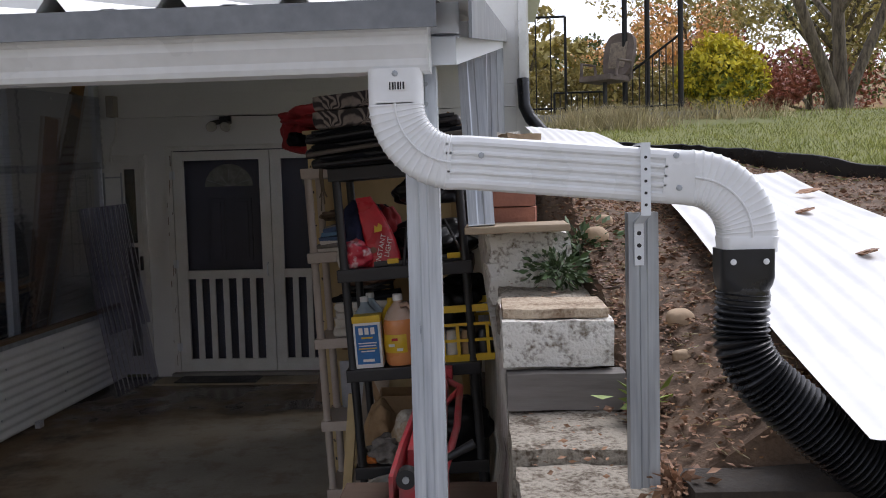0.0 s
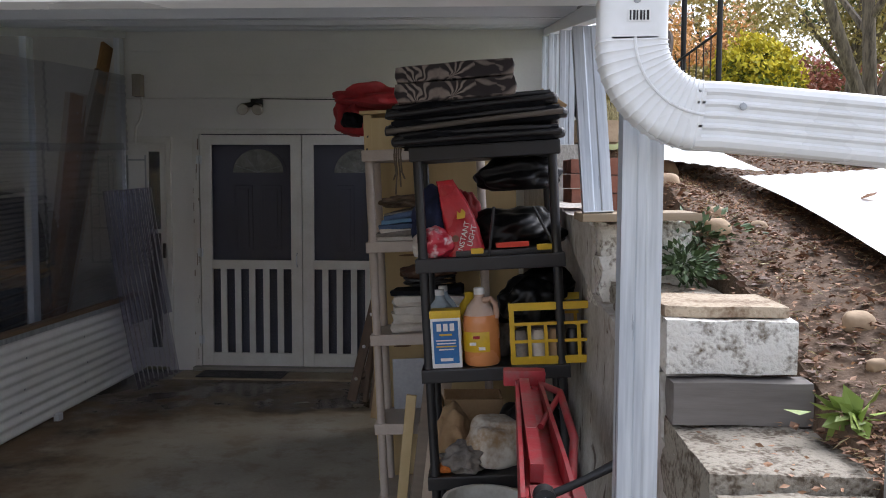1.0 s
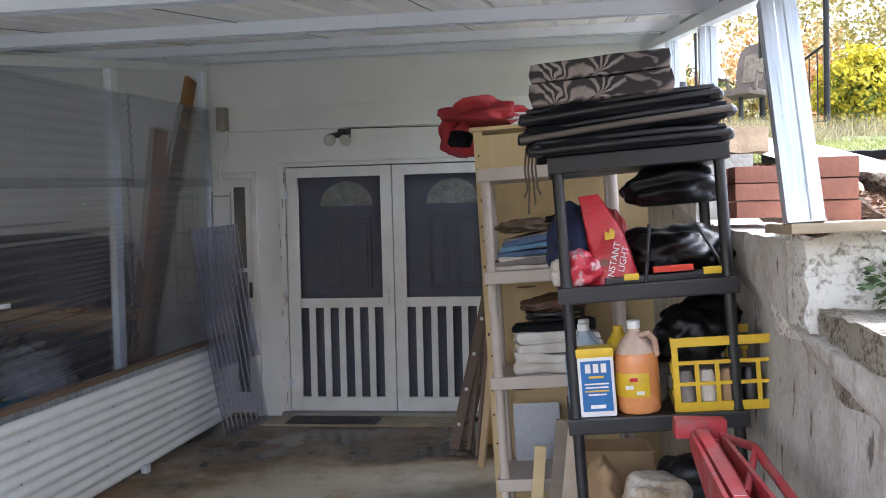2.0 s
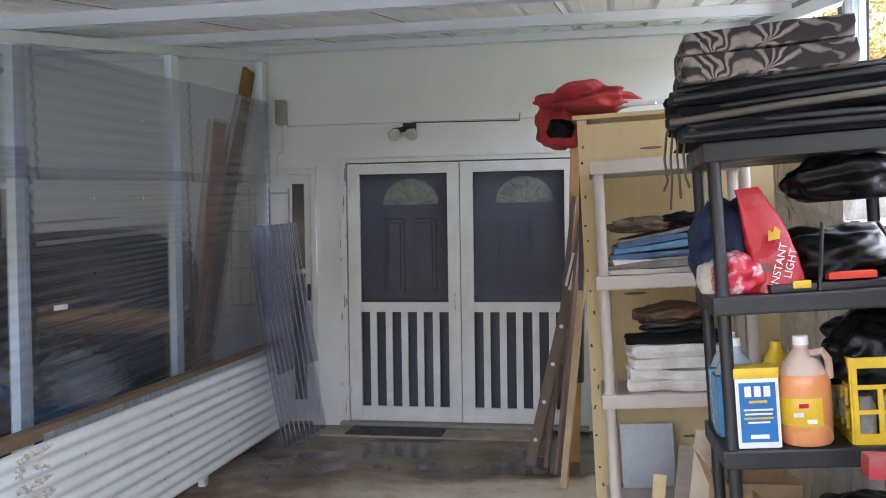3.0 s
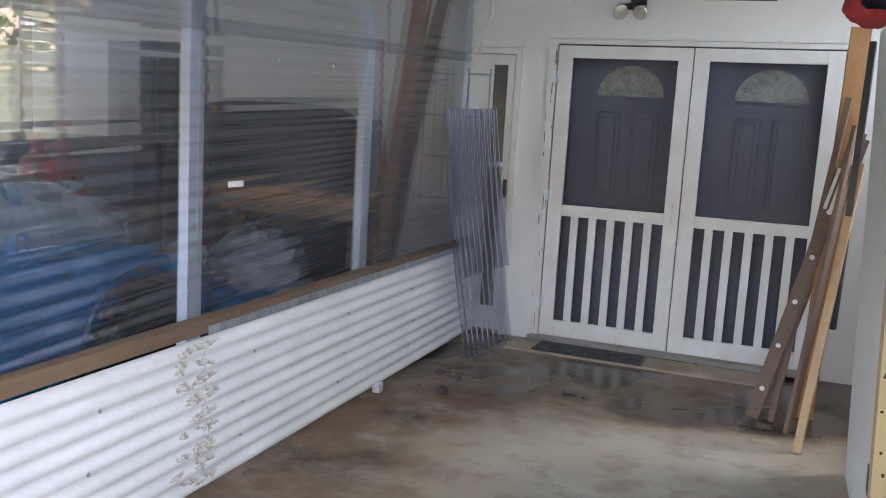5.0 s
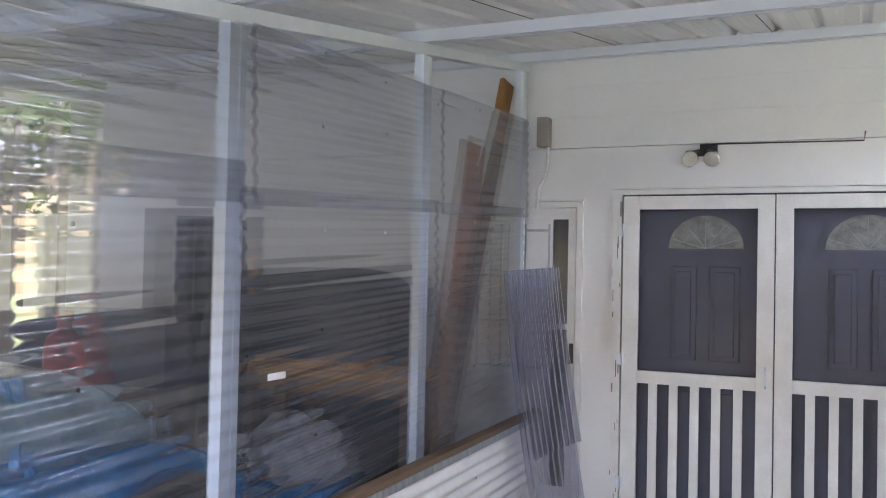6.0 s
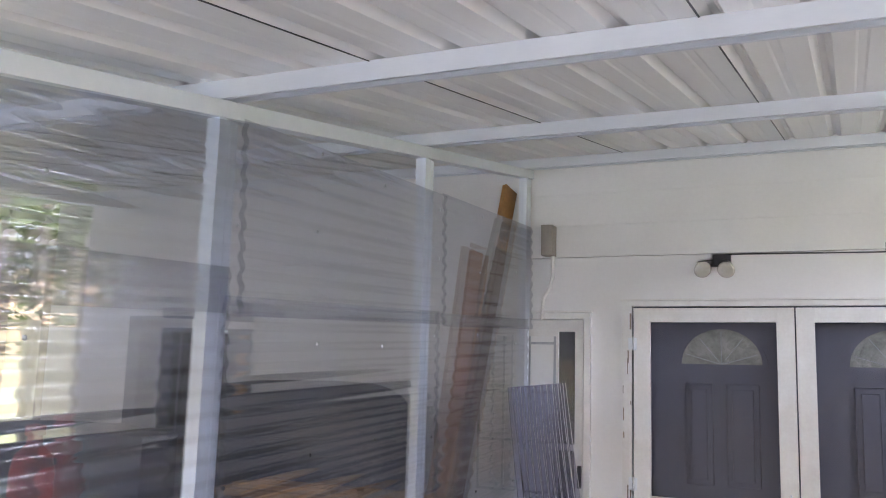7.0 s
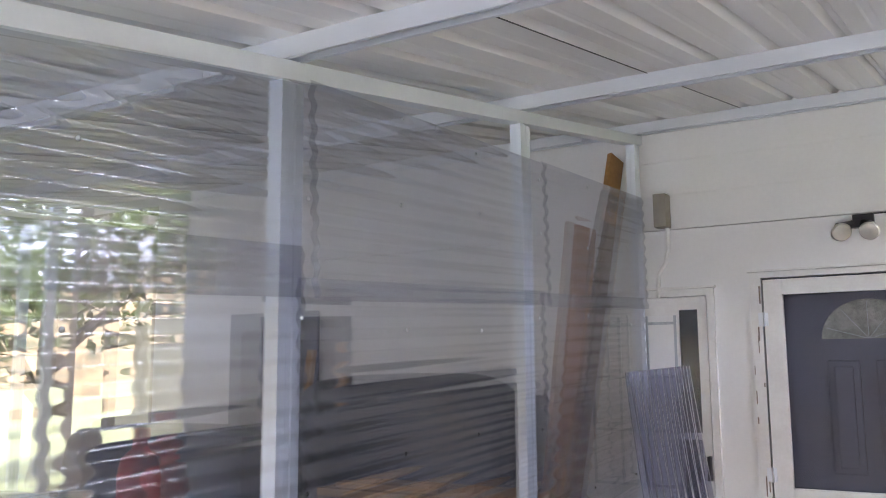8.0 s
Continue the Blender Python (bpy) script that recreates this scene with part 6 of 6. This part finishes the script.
def blades(name, pts, h, w, material, lean=0.5):
    n = len(pts)
    a = nr.uniform(0, 2 * math.pi, n)
    hh = h * nr.uniform(0.5, 1.3, n)
    dx, dy = np.cos(a) * w, np.sin(a) * w
    lx, ly = nr.normal(size=n) * hh * lean, nr.normal(size=n) * hh * lean
    p = np.asarray(pts)
    v = np.stack([p - np.stack([dx, dy, 0 * a], 1), p + np.stack([dx, dy, 0 * a], 1), p + np.stack([lx, ly, hh], 1)], 1).reshape(-1, 3)
    me = bpy.data.meshes.new(name)
    me.from_pydata(v.tolist(), [], [(3 * i, 3 * i + 1, 3 * i + 2) for i in range(n)])
    me.materials.append(material)
    return new(name, me)


pts = []
while len(pts) < 42000:
    y = 4.2 + 13 * nr.uniform() ** 1.7
    x = 0.9 + nr.uniform() * (1.5 + 0.55 * (y - 3))
    if y > edging_y(x) + 0.05 and not (y > 8 and x < 0.9) and not (y > 9.9 and x < 3.4):
        pts.append((x, y, ground_height(x, y) - 0.01))
tagged(blades("grass", pts, 0.05, 0.004, L_LAWN), "patchy green and straw coloured lawn grass", "grass", kind="stuff")
pts = [(1.55 + nr.normal() * 0.28, 9.9 + nr.normal() * 0.25) for _ in range(2600)] + [(3.0 + nr.normal() * 0.5, 11.1 + nr.normal() * 0.2) for _ in range(700)]
pts = [(x, y, ground_height(x, y)) for x, y in pts]
tagged(blades("straw_tuft", pts, 0.22, 0.006, L_DRY, 0.45), "dry arching ornamental grass beside the patio", "ornamental grass", kind="stuff")
pts = []
while len(pts) < 14000:
    x, y = 0.5 + 2.2 * nr.uniform() ** 1.4, 2.19 + 4.55 * nr.uniform()
    if y < edging_y(x) and x > 0.6 - 0.02 * nr.uniform() or (2.4 < y < 2.7 and x > 0.35 and nr.uniform() < 0.02):
        zz = ground_height(x, y) if x > 0.62 else 1.09
        pts.append((x, y, zz + 0.008 + 0.012 * nr.uniform()))
for k in range(1900):
    x, y = 0.47 + 0.2 * nr.uniform(), 2.3 + 4.2 * nr.uniform()
    pts.append((x, y, ground_height(x, y) + 0.008 + 0.012 * nr.uniform()))
twigs = [p for p in pts if nr.uniform() < 0.2]
tagged(new("twig_litter", leaf_cloud("twig_litter", twigs, 0.02, L_DRY, 37, 0.8, 0.09)), "straw and thin twigs strewn over the bank", "twigs", kind="stuff")
crumbs = [(p[0] + 0.03 * nr.normal(), p[1] + 0.03 * nr.normal(), p[2] - 0.004) for p in pts[::2] if p[0] > 0.7]
tagged(new("crumb_litter", leaf_cloud("crumb_litter", crumbs, 0.0055, leaf_mat("crumbled rust leaves", (0.5, 0.28, 0.13), (0.2, 0.1, 0.05)), 38, 0.6, 0.6)), "crumbled rust brown leaf bits on the soil", "leaf bits", kind="stuff")
big_leaves = [p for p in pts if nr.uniform() < 0.38]
tagged(new("oak_litter", leaf_cloud("oak_litter", big_leaves, 0.016, leaf_mat("dark rotting leaves", (0.24, 0.125, 0.07), (0.07, 0.042, 0.03), 0.7), 39, 0.9, 0.6)), "dark rotting oak leaves on the bank", "fallen leaves", kind="stuff")
ob = new("leaf_litter", leaf_cloud("leaf_litter", pts, 0.009, L_LITTER, 33, 0.7, 0.5))
tagged(ob, "brown fallen leaves scattered over the bank", "fallen leaves", kind="stuff")
pts = [(0.3 + 0.27 * nr.uniform(), 2.8 + 0.8 * nr.uniform() ** 2, 1.335 + 0.01 * nr.uniform()) for _ in range(60)] + [(0.32 + 0.27 * nr.uniform(), 2.1 + 0.6 * nr.uniform(), 1.094 + 0.006 * nr.uniform()) for _ in range(50)]
ob = new("step_litter", leaf_cloud("step_litter", pts, 0.008, L_LITTER, 34, 0.85, 0.5))
tagged(ob, "small leaves and twigs lying on the steps", "fallen leaves", kind="stuff")
for x, y, s_ in ((0.80, 2.92, 0.04), (0.76, 2.72, 0.025), (0.72, 4.0, 0.04), (0.66, 3.75, 0.045), (0.85, 3.9, 0.035), (0.64, 4.5, 0.05), (0.78, 5.2, 0.06)):
    solo("stone", lump(s_, s_ * 0.8, s_ * 0.8, x * 10, 0.45, 1.3, 3, True, 0.8), STONE, pose(x, y, ground_height(x, y) - 0.012), "rough tan stone half sunk in the bank", "stone", "stones on the bank")
for x, y in ((1.3, 4.06), (1.45, 3.75), (1.36, 3.0), (1.62, 4.2), (1.2, 3.4)):
    solo("fallen_leaf", lump(0.042, 0.024, 0.005, x * 7, 1.1, 2.8, 4), L_LITTER, pose(x, y, tin_height(x, y) + 0.024, 17, -8, x * 200), "curled brown oak leaf on the white tin", "leaf", "leaves on the tin")


def sprig(name, x, y, z, n, spread, size, material, label, seed):
    t = thing(name, pose(x, y, z), label, "plant")
    r = np.random.RandomState(seed)
    for k in range(6):
        a = 2 * math.pi * k / 6
        part("stem", tb([(0, 0, -0.01), (spread * 0.5 * math.cos(a), spread * 0.5 * math.sin(a), spread * 0.5), (spread * math.cos(a), spread * math.sin(a), spread * 0.6)], [0.003, 0.002, 0.001], 5), material, t)
    q = r.normal(size=(n, 3)) * (spread * 0.55, spread * 0.55, spread * 0.3) + (0, 0, spread * 0.55)
    o = new("leaves", leaf_cloud("leaves", q, size, material, seed, 0.4))
    o.parent = t


L_PLANT = leaf_mat("fresh green leaves", (0.28, 0.36, 0.08), (0.17, 0.25, 0.05))
L_FERN = leaf_mat("dark fern leaves", (0.08, 0.13, 0.045), (0.04, 0.07, 0.025))
sprig("weed", 0.65, 2.56, 1.12, 40, 0.06, 0.034, L_PLANT, "broad-leaved green weed beside the steps", 51)
sprig("fern", 0.50, 3.52, 1.33, 260, 0.11, 0.018, L_FERN, "dark green fern growing from the steps", 52)
sprig("fern", 0.60, 3.75, 1.4, 200, 0.12, 0.018, L_FERN, "dark green fern among the stones", 53)
sprig("dry_tuft", 0.62, 2.13, 1.06, 120, 0.05, 0.014, L_LITTER, "rusty brown dry leaves at the post foot", 54)

# ---- patio, railing, chair ----
patio = solo("patio", bx(0.6, 3.1, 11.3, 15, 2.1, 2.55, bev=0.02), CONCRETE, None, "grey concrete patio slab behind the house", "patio", kind="structure")
solo("patio_step", bx(2.3, 3.2, 10.95, 11.3, 2.1, 2.41, bev=0.015), CONCRETE, None, "low concrete step in front of the patio", "step", kind="structure")
IRON = mat("black iron", (0.02, 0.02, 0.021), (0.01, 0.01, 0.01), 0.5, 0.4, 9, 60, 0.1)


def railing(p, q, h0, h1, n, label):
    t = thing("railing", pose(*p), label, "railing", "patio railings")
    v = Vector((q[0] - p[0], q[1] - p[1], 0))
    part("top_rail", tb([(0, 0, h0), (v.x, v.y, h1)], 0.016, 8), IRON, t)
    part("bottom_rail", tb([(0, 0, 0.1), (v.x, v.y, 0.1)], 0.012, 8), IRON, t)
    for k in range(n + 1):
        w = v * (k / n)
        part("baluster" if 0 < k < n else "post", tb([(w.x, w.y, 0), (w.x, w.y, h0 + (h1 - h0) * k / n)], 0.008 if 0 < k < n else 0.018, 6), IRON, t)


railing((0.68, 11.6, 2.55), (1.24, 11.6, 2.55), 1.25, 1.25, 3, "black iron railing panel on the patio")
railing((1.24, 13.6, 2.55), (2.0, 13.6, 2.55), 0.5, 0.5, 9, "low black iron railing along the patio back")
railing((2.02, 11.75, 2.55), (2.66, 11.55, 2.55), 0.5, 0.97, 8, "black iron stair railing rising along the patio")
for x, y in ((2.0, 11.7), (2.32, 11.9), (2.66, 11.5)):
    solo("porch_post", tb([(0, 0, 0), (0, 0, 3.0)], 0.035, 10), IRON, pose(x, y, 2.55), "tall black iron porch post", "post", "porch posts")
solo("porch_roof", bx(0.75, 3.3, 11.0, 16, 5.56, 5.76, bev=0.02), ROOF_EDGE, None, "flat dark porch roof over the patio", "porch roof", kind="structure")
chair = thing("office_chair", pose(1.72, 11.5, 2.55, 0, 0, -42) @ Matrix.Scale(0.95, 4), "worn brown swivel office chair on the patio", "chair")
FABRIC = mat("worn brown grey fabric", (0.22, 0.175, 0.155), (0.11, 0.09, 0.08), 0.85, 0, 8, 90, 0.3)
part("seat", bx(-0.25, 0.25, -0.24, 0.24, 0.42, 0.5, bev=0.03), FABRIC, chair)
back = part("backrest", extrude(bmesh.new(), [(0.235 * math.copysign(abs(math.cos(a)) ** 0.6, math.cos(a)), 0.31 + 0.31 * math.copysign(abs(math.sin(a)) ** 0.7, math.sin(a))) for a in [2 * math.pi * (k + 0.5) / 28 for k in range(28)]], "y", -0.035, 0.035), FABRIC, chair)
back.matrix_basis = pose(0, 0.27, 0.5, -14)
part("back_pad", bx(-0.13, 0.13, -0.05, -0.034, 0.12, 0.48, bev=0.007), mat("tan woven panel", (0.34, 0.28, 0.22), (0.16, 0.13, 0.11), 0.85, 0, 30, 120, 0.4), back, "tan woven panel")
part("column", tb([(0, 0, 0.08), (0, 0, 0.42)], 0.03, 10), BLACK_PLASTIC, chair)
for k in range(5):
    a = 2 * math.pi * k / 5
    leg = part("base_arm", tb([(0, 0, 0.1), (0.28 * math.cos(a), 0.28 * math.sin(a), 0.06)], [0.025, 0.018], 8), BLACK_PLASTIC, chair)
    part("caster", tb([(0.28 * math.cos(a) - 0.02, 0.28 * math.sin(a), 0.03), (0.28 * math.cos(a) + 0.02, 0.28 * math.sin(a), 0.03)], 0.03, 10), BLACK_PLASTIC, leg)
for q in (-1, 1):
    part("armrest", tb([(q * 0.27, 0.2, 0.45), (q * 0.29, 0.18, 0.68), (q * 0.29, -0.12, 0.68), (q * 0.27, -0.15, 0.47)], 0.02, 8), FABRIC, chair)

hedge_pts = [(0.9 + 2.6 * nr.uniform(), 15.4 + 0.6 * nr.normal() * 0.5, 2.6 + 1.0 * nr.uniform() ** 0.8) for _ in range(5200)]
tagged(new("hedge", leaf_cloud("hedge", hedge_pts, 0.05, L_OLIVE, 61)), "green and gold hedge behind the patio railing", "hedge", kind="stuff")

# house corner details
solo("eave", bx(0.622, 0.76, HOUSE_Y + 0.1, 9.4, 3.4, 3.74, bev=0.01), mat("brown fascia", (0.14, 0.12, 0.11), (0.09, 0.075, 0.07)), None, "dark brown eave along the house side", "eave", kind="structure")
solo("soffit", bx(0.622, 0.74, HOUSE_Y + 0.12, 9.4, 3.34, 3.396), WHITE_PAINT, None, "white boxed soffit under the eave", "soffit", kind="structure", smooth=False)
solo("drain_boot", tube(bmesh.new(), [(0.56, 8.1, 2.62), (0.57, 8.08, 2.38), (0.62, 8.05, 2.27), (0.74, 8.0, 2.12), (0.8, 7.98, 2.05)], [0.055, 0.055, 0.056, 0.056, 0.056], 12), BLACK_PIPE, None, "black flexible drain at the house corner", "drain pipe")
solo("house_downspout", bx(0.53, 0.6, 8.1, 8.165, 2.55, 5.6, bev=0.006), WHITE_METAL, None, "white downspout at the house corner", "downspout")

# ---- the other bay behind the clear sheets ----
BLUE_PAINT = mat("metallic blue car paint", (0.02, 0.24, 0.56), (0.016, 0.19, 0.46), 0.2, 0.25, 6, 60, 0.0)
RUBBER = mat("tyre rubber", (0.018, 0.018, 0.018), None, 0.8)
CARGLASS = mat("dark car glass", (0.03, 0.035, 0.04), None, 0.06)
car = thing("parked_car", pose(-4.02, 6.35, 0.0), "blue parked car nosed in under the carport", "car")


def rounded_body(stations):
    """Lofts half-width, sill, belt and top heights along the length (towards -y)."""
    bm = bmesh.new()
    rings = []
    for y, hw, z0, zb, zt in stations:
        cx = -0.88
        prof = [(hw * 0.9, z0), (hw, z0 + 0.15), (hw * 1.015, zb - 0.1), (hw * 1.0, zb - 0.03), (hw * 0.965, zb), (hw * 0.9, zb + (zt - zb) * 0.42), (hw * 0.78, zb + (zt - zb) * 0.78), (hw * 0.55, zt), (0, zt + 0.02)]
        rings.append([bm.verts.new((cx + x, y, z)) for x, z in prof] + [bm.verts.new((cx - x, y, z)) for x, z in reversed(prof[:-1])])
    for a, b in zip(rings, rings[1:]):
        for i in range(len(a)):
            bm.faces.new((a[i], a[(i + 1) % len(a)], b[(i + 1) % len(a)], b[i]))
    bm.faces.new(rings[0]), bm.faces.new(rings[-1])
    return bm


part("body", rounded_body([(0.02, 0.62, 0.3, 0.46, 0.52), (-0.08, 0.76, 0.22, 0.56, 0.62), (-0.25, 0.83, 0.2, 0.66, 0.72), (-0.5, 0.87, 0.2, 0.76, 0.8), (-0.75, 0.88, 0.2, 0.82, 0.86), (-1.5, 0.88, 0.2, 0.86, 0.9), (-3.0, 0.88, 0.2, 0.88, 0.93), (-4.0, 0.86, 0.22, 0.86, 0.9), (-4.3, 0.7, 0.3, 0.7, 0.78)]), BLUE_PAINT, car)
# the cabin glass takes its reflection as a pale base colour
part("cabin", rounded_body([(-0.6, 0.72, 0.78, 0.8, 0.83), (-0.74, 0.8, 0.78, 0.94, 1.03), (-0.95, 0.82, 0.78, 1.02, 1.14), (-1.4, 0.82, 0.78, 1.05, 1.18), (-2.4, 0.8, 0.78, 1.06, 1.2), (-3.2, 0.74, 0.78, 0.98, 1.1), (-3.7, 0.7, 0.78, 0.85, 0.93)]), mat("glazing with pale reflection tint", (0.3, 0.4, 0.45), (0.22, 0.31, 0.36), 0.25, 0, 5, 40, 0.02), car, "glazed cabin with its pale reflection in the colour")
for y in (-1.42, -2.5):
    part("pillar", tb([(-0.055, y, 0.86), (-0.085, y + 0.03, 1.0), (-0.19, y + 0.05, 1.15)], 0.02, 8), BLUE_PAINT, car)
for y in (-0.72, -3.3):
    for x in (-0.035, -1.725):
        w = part("wheel", lathe(bmesh.new(), [(0.2, -0.1), (0.31, -0.1), (0.33, -0.06), (0.33, 0.06), (0.31, 0.1), (0.2, 0.1)], 26), RUBBER, car)
        w.matrix_basis = pose(x, y, 0.33, 0, 90, 0)
        part("rim", lathe(bmesh.new(), [(0.03, -0.08), (0.2, -0.1), (0.2, 0.1), (0.03, 0.085)], 20), GALV_OLD, w)
    part("wheel_arch", lathe(bmesh.new(), [(0.36, -0.03), (0.385, -0.03), (0.385, 0.03), (0.36, 0.03)], 30), BLACK_PLASTIC, car).matrix_basis = pose(0.0, y, 0.34, 0, 90, 0)
part("headlight", lump(0.1, 0.06, 0.07, 3, 0.1), BULB, car).matrix_basis = pose(-0.3, -0.02, 0.62)

NAVY_TARP = mat("dark navy tarp", (0.025, 0.03, 0.055), (0.014, 0.016, 0.03), 0.5, 0, 5, 40, 0.4)
solo("covered_grill", lump(0.78, 0.3, 0.9, 81, 0.1, 1.6, 5, True, 0.4), NAVY_TARP, pose(-4.7, 7.8, 0.0), "bulky shape under a dark navy tarp", "covered grill")
solo("storage_tote", bx(-0.3, 0.3, -0.2, 0.2, 0, 0.45, bev=0.03), BLUE_PAINT, pose(-4.1, 6.67, 0.0, 0, 0, 8), "blue plastic storage tote on the floor", "tote")
solo("white_sack", lump(0.27, 0.19, 0.2, 83, 0.35, 1.8), mat("cloudy plastic sheet", (0.42, 0.44, 0.48), (0.14, 0.15, 0.18), 0.25), pose(-4.08, 6.69, 0.451), "crumpled clear plastic sheeting heaped on a tote", "plastic sheeting")
bench = thing("work_bench", pose(-4.72, 7.0, 0.0), "brown plank work bench against the house wall", "work bench")
for k in range(4):
    part("bench_plank", bx(0.0, 1.2 - 0.01 * (k % 2), 0.12 * k, 0.12 * k + 0.116, 0.955, 0.993, bev=0.003), ORANGE_WOOD, bench, smooth=False)
part("apron", bx(0.0, 1.18, 0.006, 0.03, 0.865, 0.954), SILL_WOOD, bench, smooth=False)
for x in (0.04, 1.1):
    for y in (0.05, 0.4):
        part("leg", bx(x, x + 0.07, y, y + 0.07, 0.0, 0.864), DARK_WOOD, bench, smooth=False)
for x, w in ((0.08, 0.62), (0.3, 0.5)):
    solo("loose_board", bx(0, w, 0, 0.09, 0, 0.028, bev=0.003), ORANGE_WOOD, pose(-4.72 + x, 7.06 + 0.11 * (x > 0.2), 0.9935, 0, 0, 2), "orange pine board lying on the work bench", "board", "boards on the bench")
plank_between("long_board", (-3.42, 6.92, 0.0), (-3.40, 8.13, 2.84), 0.12, 0.03, ORANGE_WOOD, "long orange pine board leaning in the corner", "board", (0.3, 1, 0), "long boards")
plank_between("long_board", (-3.385, 6.84, 0.0), (-3.365, 7.86, 2.40), 0.11, 0.022, DARK_WOOD, "dark grey brown board leaning on the orange one", "board", (0.3, 1, 0), "long boards")
plank_between("long_board", (-3.55, 7.2, 0.0), (-3.42, 7.55, 2.36), 0.16, 0.03, mat("reddish cedar", (0.36, 0.19, 0.12), (0.24, 0.12, 0.07), 0.7, 0, 5, 40, 0.2), "reddish cedar board standing behind the sheets", "board", (0.4, 1, 0), "long boards")
plank_between("long_board", (-3.62, 7.0, 0.0), (-3.4, 8.0, 2.6), 0.12, 0.03, DARK_WOOD, "dark board leaning behind the sheets", "board", (0.4, 1, 0), "long boards")
solo("covered_pile", lump(0.85, 0.28, 0.72, 85, 0.12, 1.8, 5, True, 0.45), NAVY_TARP, pose(-6.4, 7.45, 0.0), "long dark pile covered by a tarp", "covered pile")
for k in range(3):
    solo("bin", bx(-0.24, 0.24, -0.2, 0.2, 0, 0.42, bev=0.03), (BLACK_PLASTIC, GREY_CLOTH, NAVY_TARP)[k], pose(-5.35 + 0.02 * k, 6.95 - 0.02 * k, 0.422 * k, 0, 0, 6 * k), "dark plastic storage bin in a stack", "bin", "stacked bins")
plank_between("pole", (-5.75, 7.9, 0.0), (-5.7, 8.12, 1.75), 0.06, 0.04, ORANGE_WOOD, "orange wooden pole against the house wall", "pole", (1, 0, 0))
solo("gas_cylinder", lathe(bmesh.new(), [(0.11, 0), (0.13, 0.01), (0.13, 0.98), (0.11, 1.08), (0.05, 1.14), (0.04, 1.2), (0.06, 1.2), (0.06, 1.26), (0.01, 1.27)], 24), RED_STEEL, pose(-6.1, 7.0, 0.0), "red gas cylinder standing by the wall", "gas cylinder")
back_door = thing("door_3", pose(-6.1, HOUSE_Y - 0.004, 0), "dark back door with a glazed upper half", "door", kind="structure")
part("slab", bx(-0.42, 0.42, -0.03, 0, 0.02, 2.03), DOOR_GREY, back_door, smooth=False)
part("glazing", bx(-0.3, 0.3, -0.034, -0.0305, 1.0, 1.9), CARGLASS, back_door, smooth=False)
for x in (-0.1, 0.1):
    part("muntin", bx(x - 0.01, x + 0.01, -0.038, -0.0345, 1.0, 1.9), DOOR_GREY, back_door, smooth=False)
for y in (2.3, 3.62, 5.1, 6.62, 8.0):
    solo("far_post", channel(0.09, 0.05, 0.0, hdr(y) - 0.004), GALV_OLD, pose(-8.87, y, 0, 0, 0, 90), "steel post along the open carport side", "post", "far side posts", smooth=False)
# added wall, out of view, that keeps daylight out of the far bay
solo("unseen_wall_west", bx(-9.08, -8.96, 2.15, 7.6, -0.05, 2.3), SIDING, None, "unseen plain white wall added to darken the far side of the carport", "wall", kind="structure", smooth=False)
for y, w in ((8.4, 0.1), (8.97, 0.045), (9.62, 0.09)):
    solo("yard_post", rough_block(-w, w, -w, w, 0.0, 3.0, y, 0.012), WOOD, pose(-8.9, y, -0.06), "weathered timber post at the open end of the carport", "post", "timber posts")
solo("yard_shed", bx(-13.5, -11.8, 12.5, 14, 0, 2.3), mat("pale yellow siding", (0.6, 0.55, 0.4)), None, "pale shed standing beyond the carport", "shed")

# ---- distant woods round the yard; the unseen south side is added to block sky ----
bm = bmesh.new()
prev = None
N = 180
for i in range(N + 1):
    a = 2 * math.pi * i / N
    r = 62 + 6 * math.sin(a * 5)
    gx, gy = r * math.cos(a), 6 + r * math.sin(a)
    z0 = ground_height(gx, gy) - 1
    # gy < 0 is out of view, raised to shut low sky out of the carport
    hgt = (13 if gy < 0 else 12 if gx < -5 else (5.5 if gx < 16 else 7) - 3.5 * math.exp(-((a - 1.466) / 0.07) ** 2)) + 2.0 * noise.noise((math.cos(a) * 6, math.sin(a) * 6, 0)) + 1.5 * noise.noise((math.cos(a) * 25, math.sin(a) * 25, 3))
    col = [bm.verts.new((gx * (1 + 0.05 * k * k), 6 + (gy - 6) * (1 + 0.05 * k * k), z0 + hgt * k / 3)) for k in range(4)]
    if prev:
        for k in range(3):
            bm.faces.new((prev[k], col[k], col[k + 1], prev[k + 1]))
    prev = col
WOODS = mat("distant autumn woods", (0.34, 0.22, 0.1), (0.07, 0.075, 0.035), 0.95, 0, 0.5, 3.0, 0.0, 0.35)
solo("backdrop", bm, WOODS, None, "distant belt of autumn woods round the yard, unseen south part added to block sky", "woods", kind="structure")
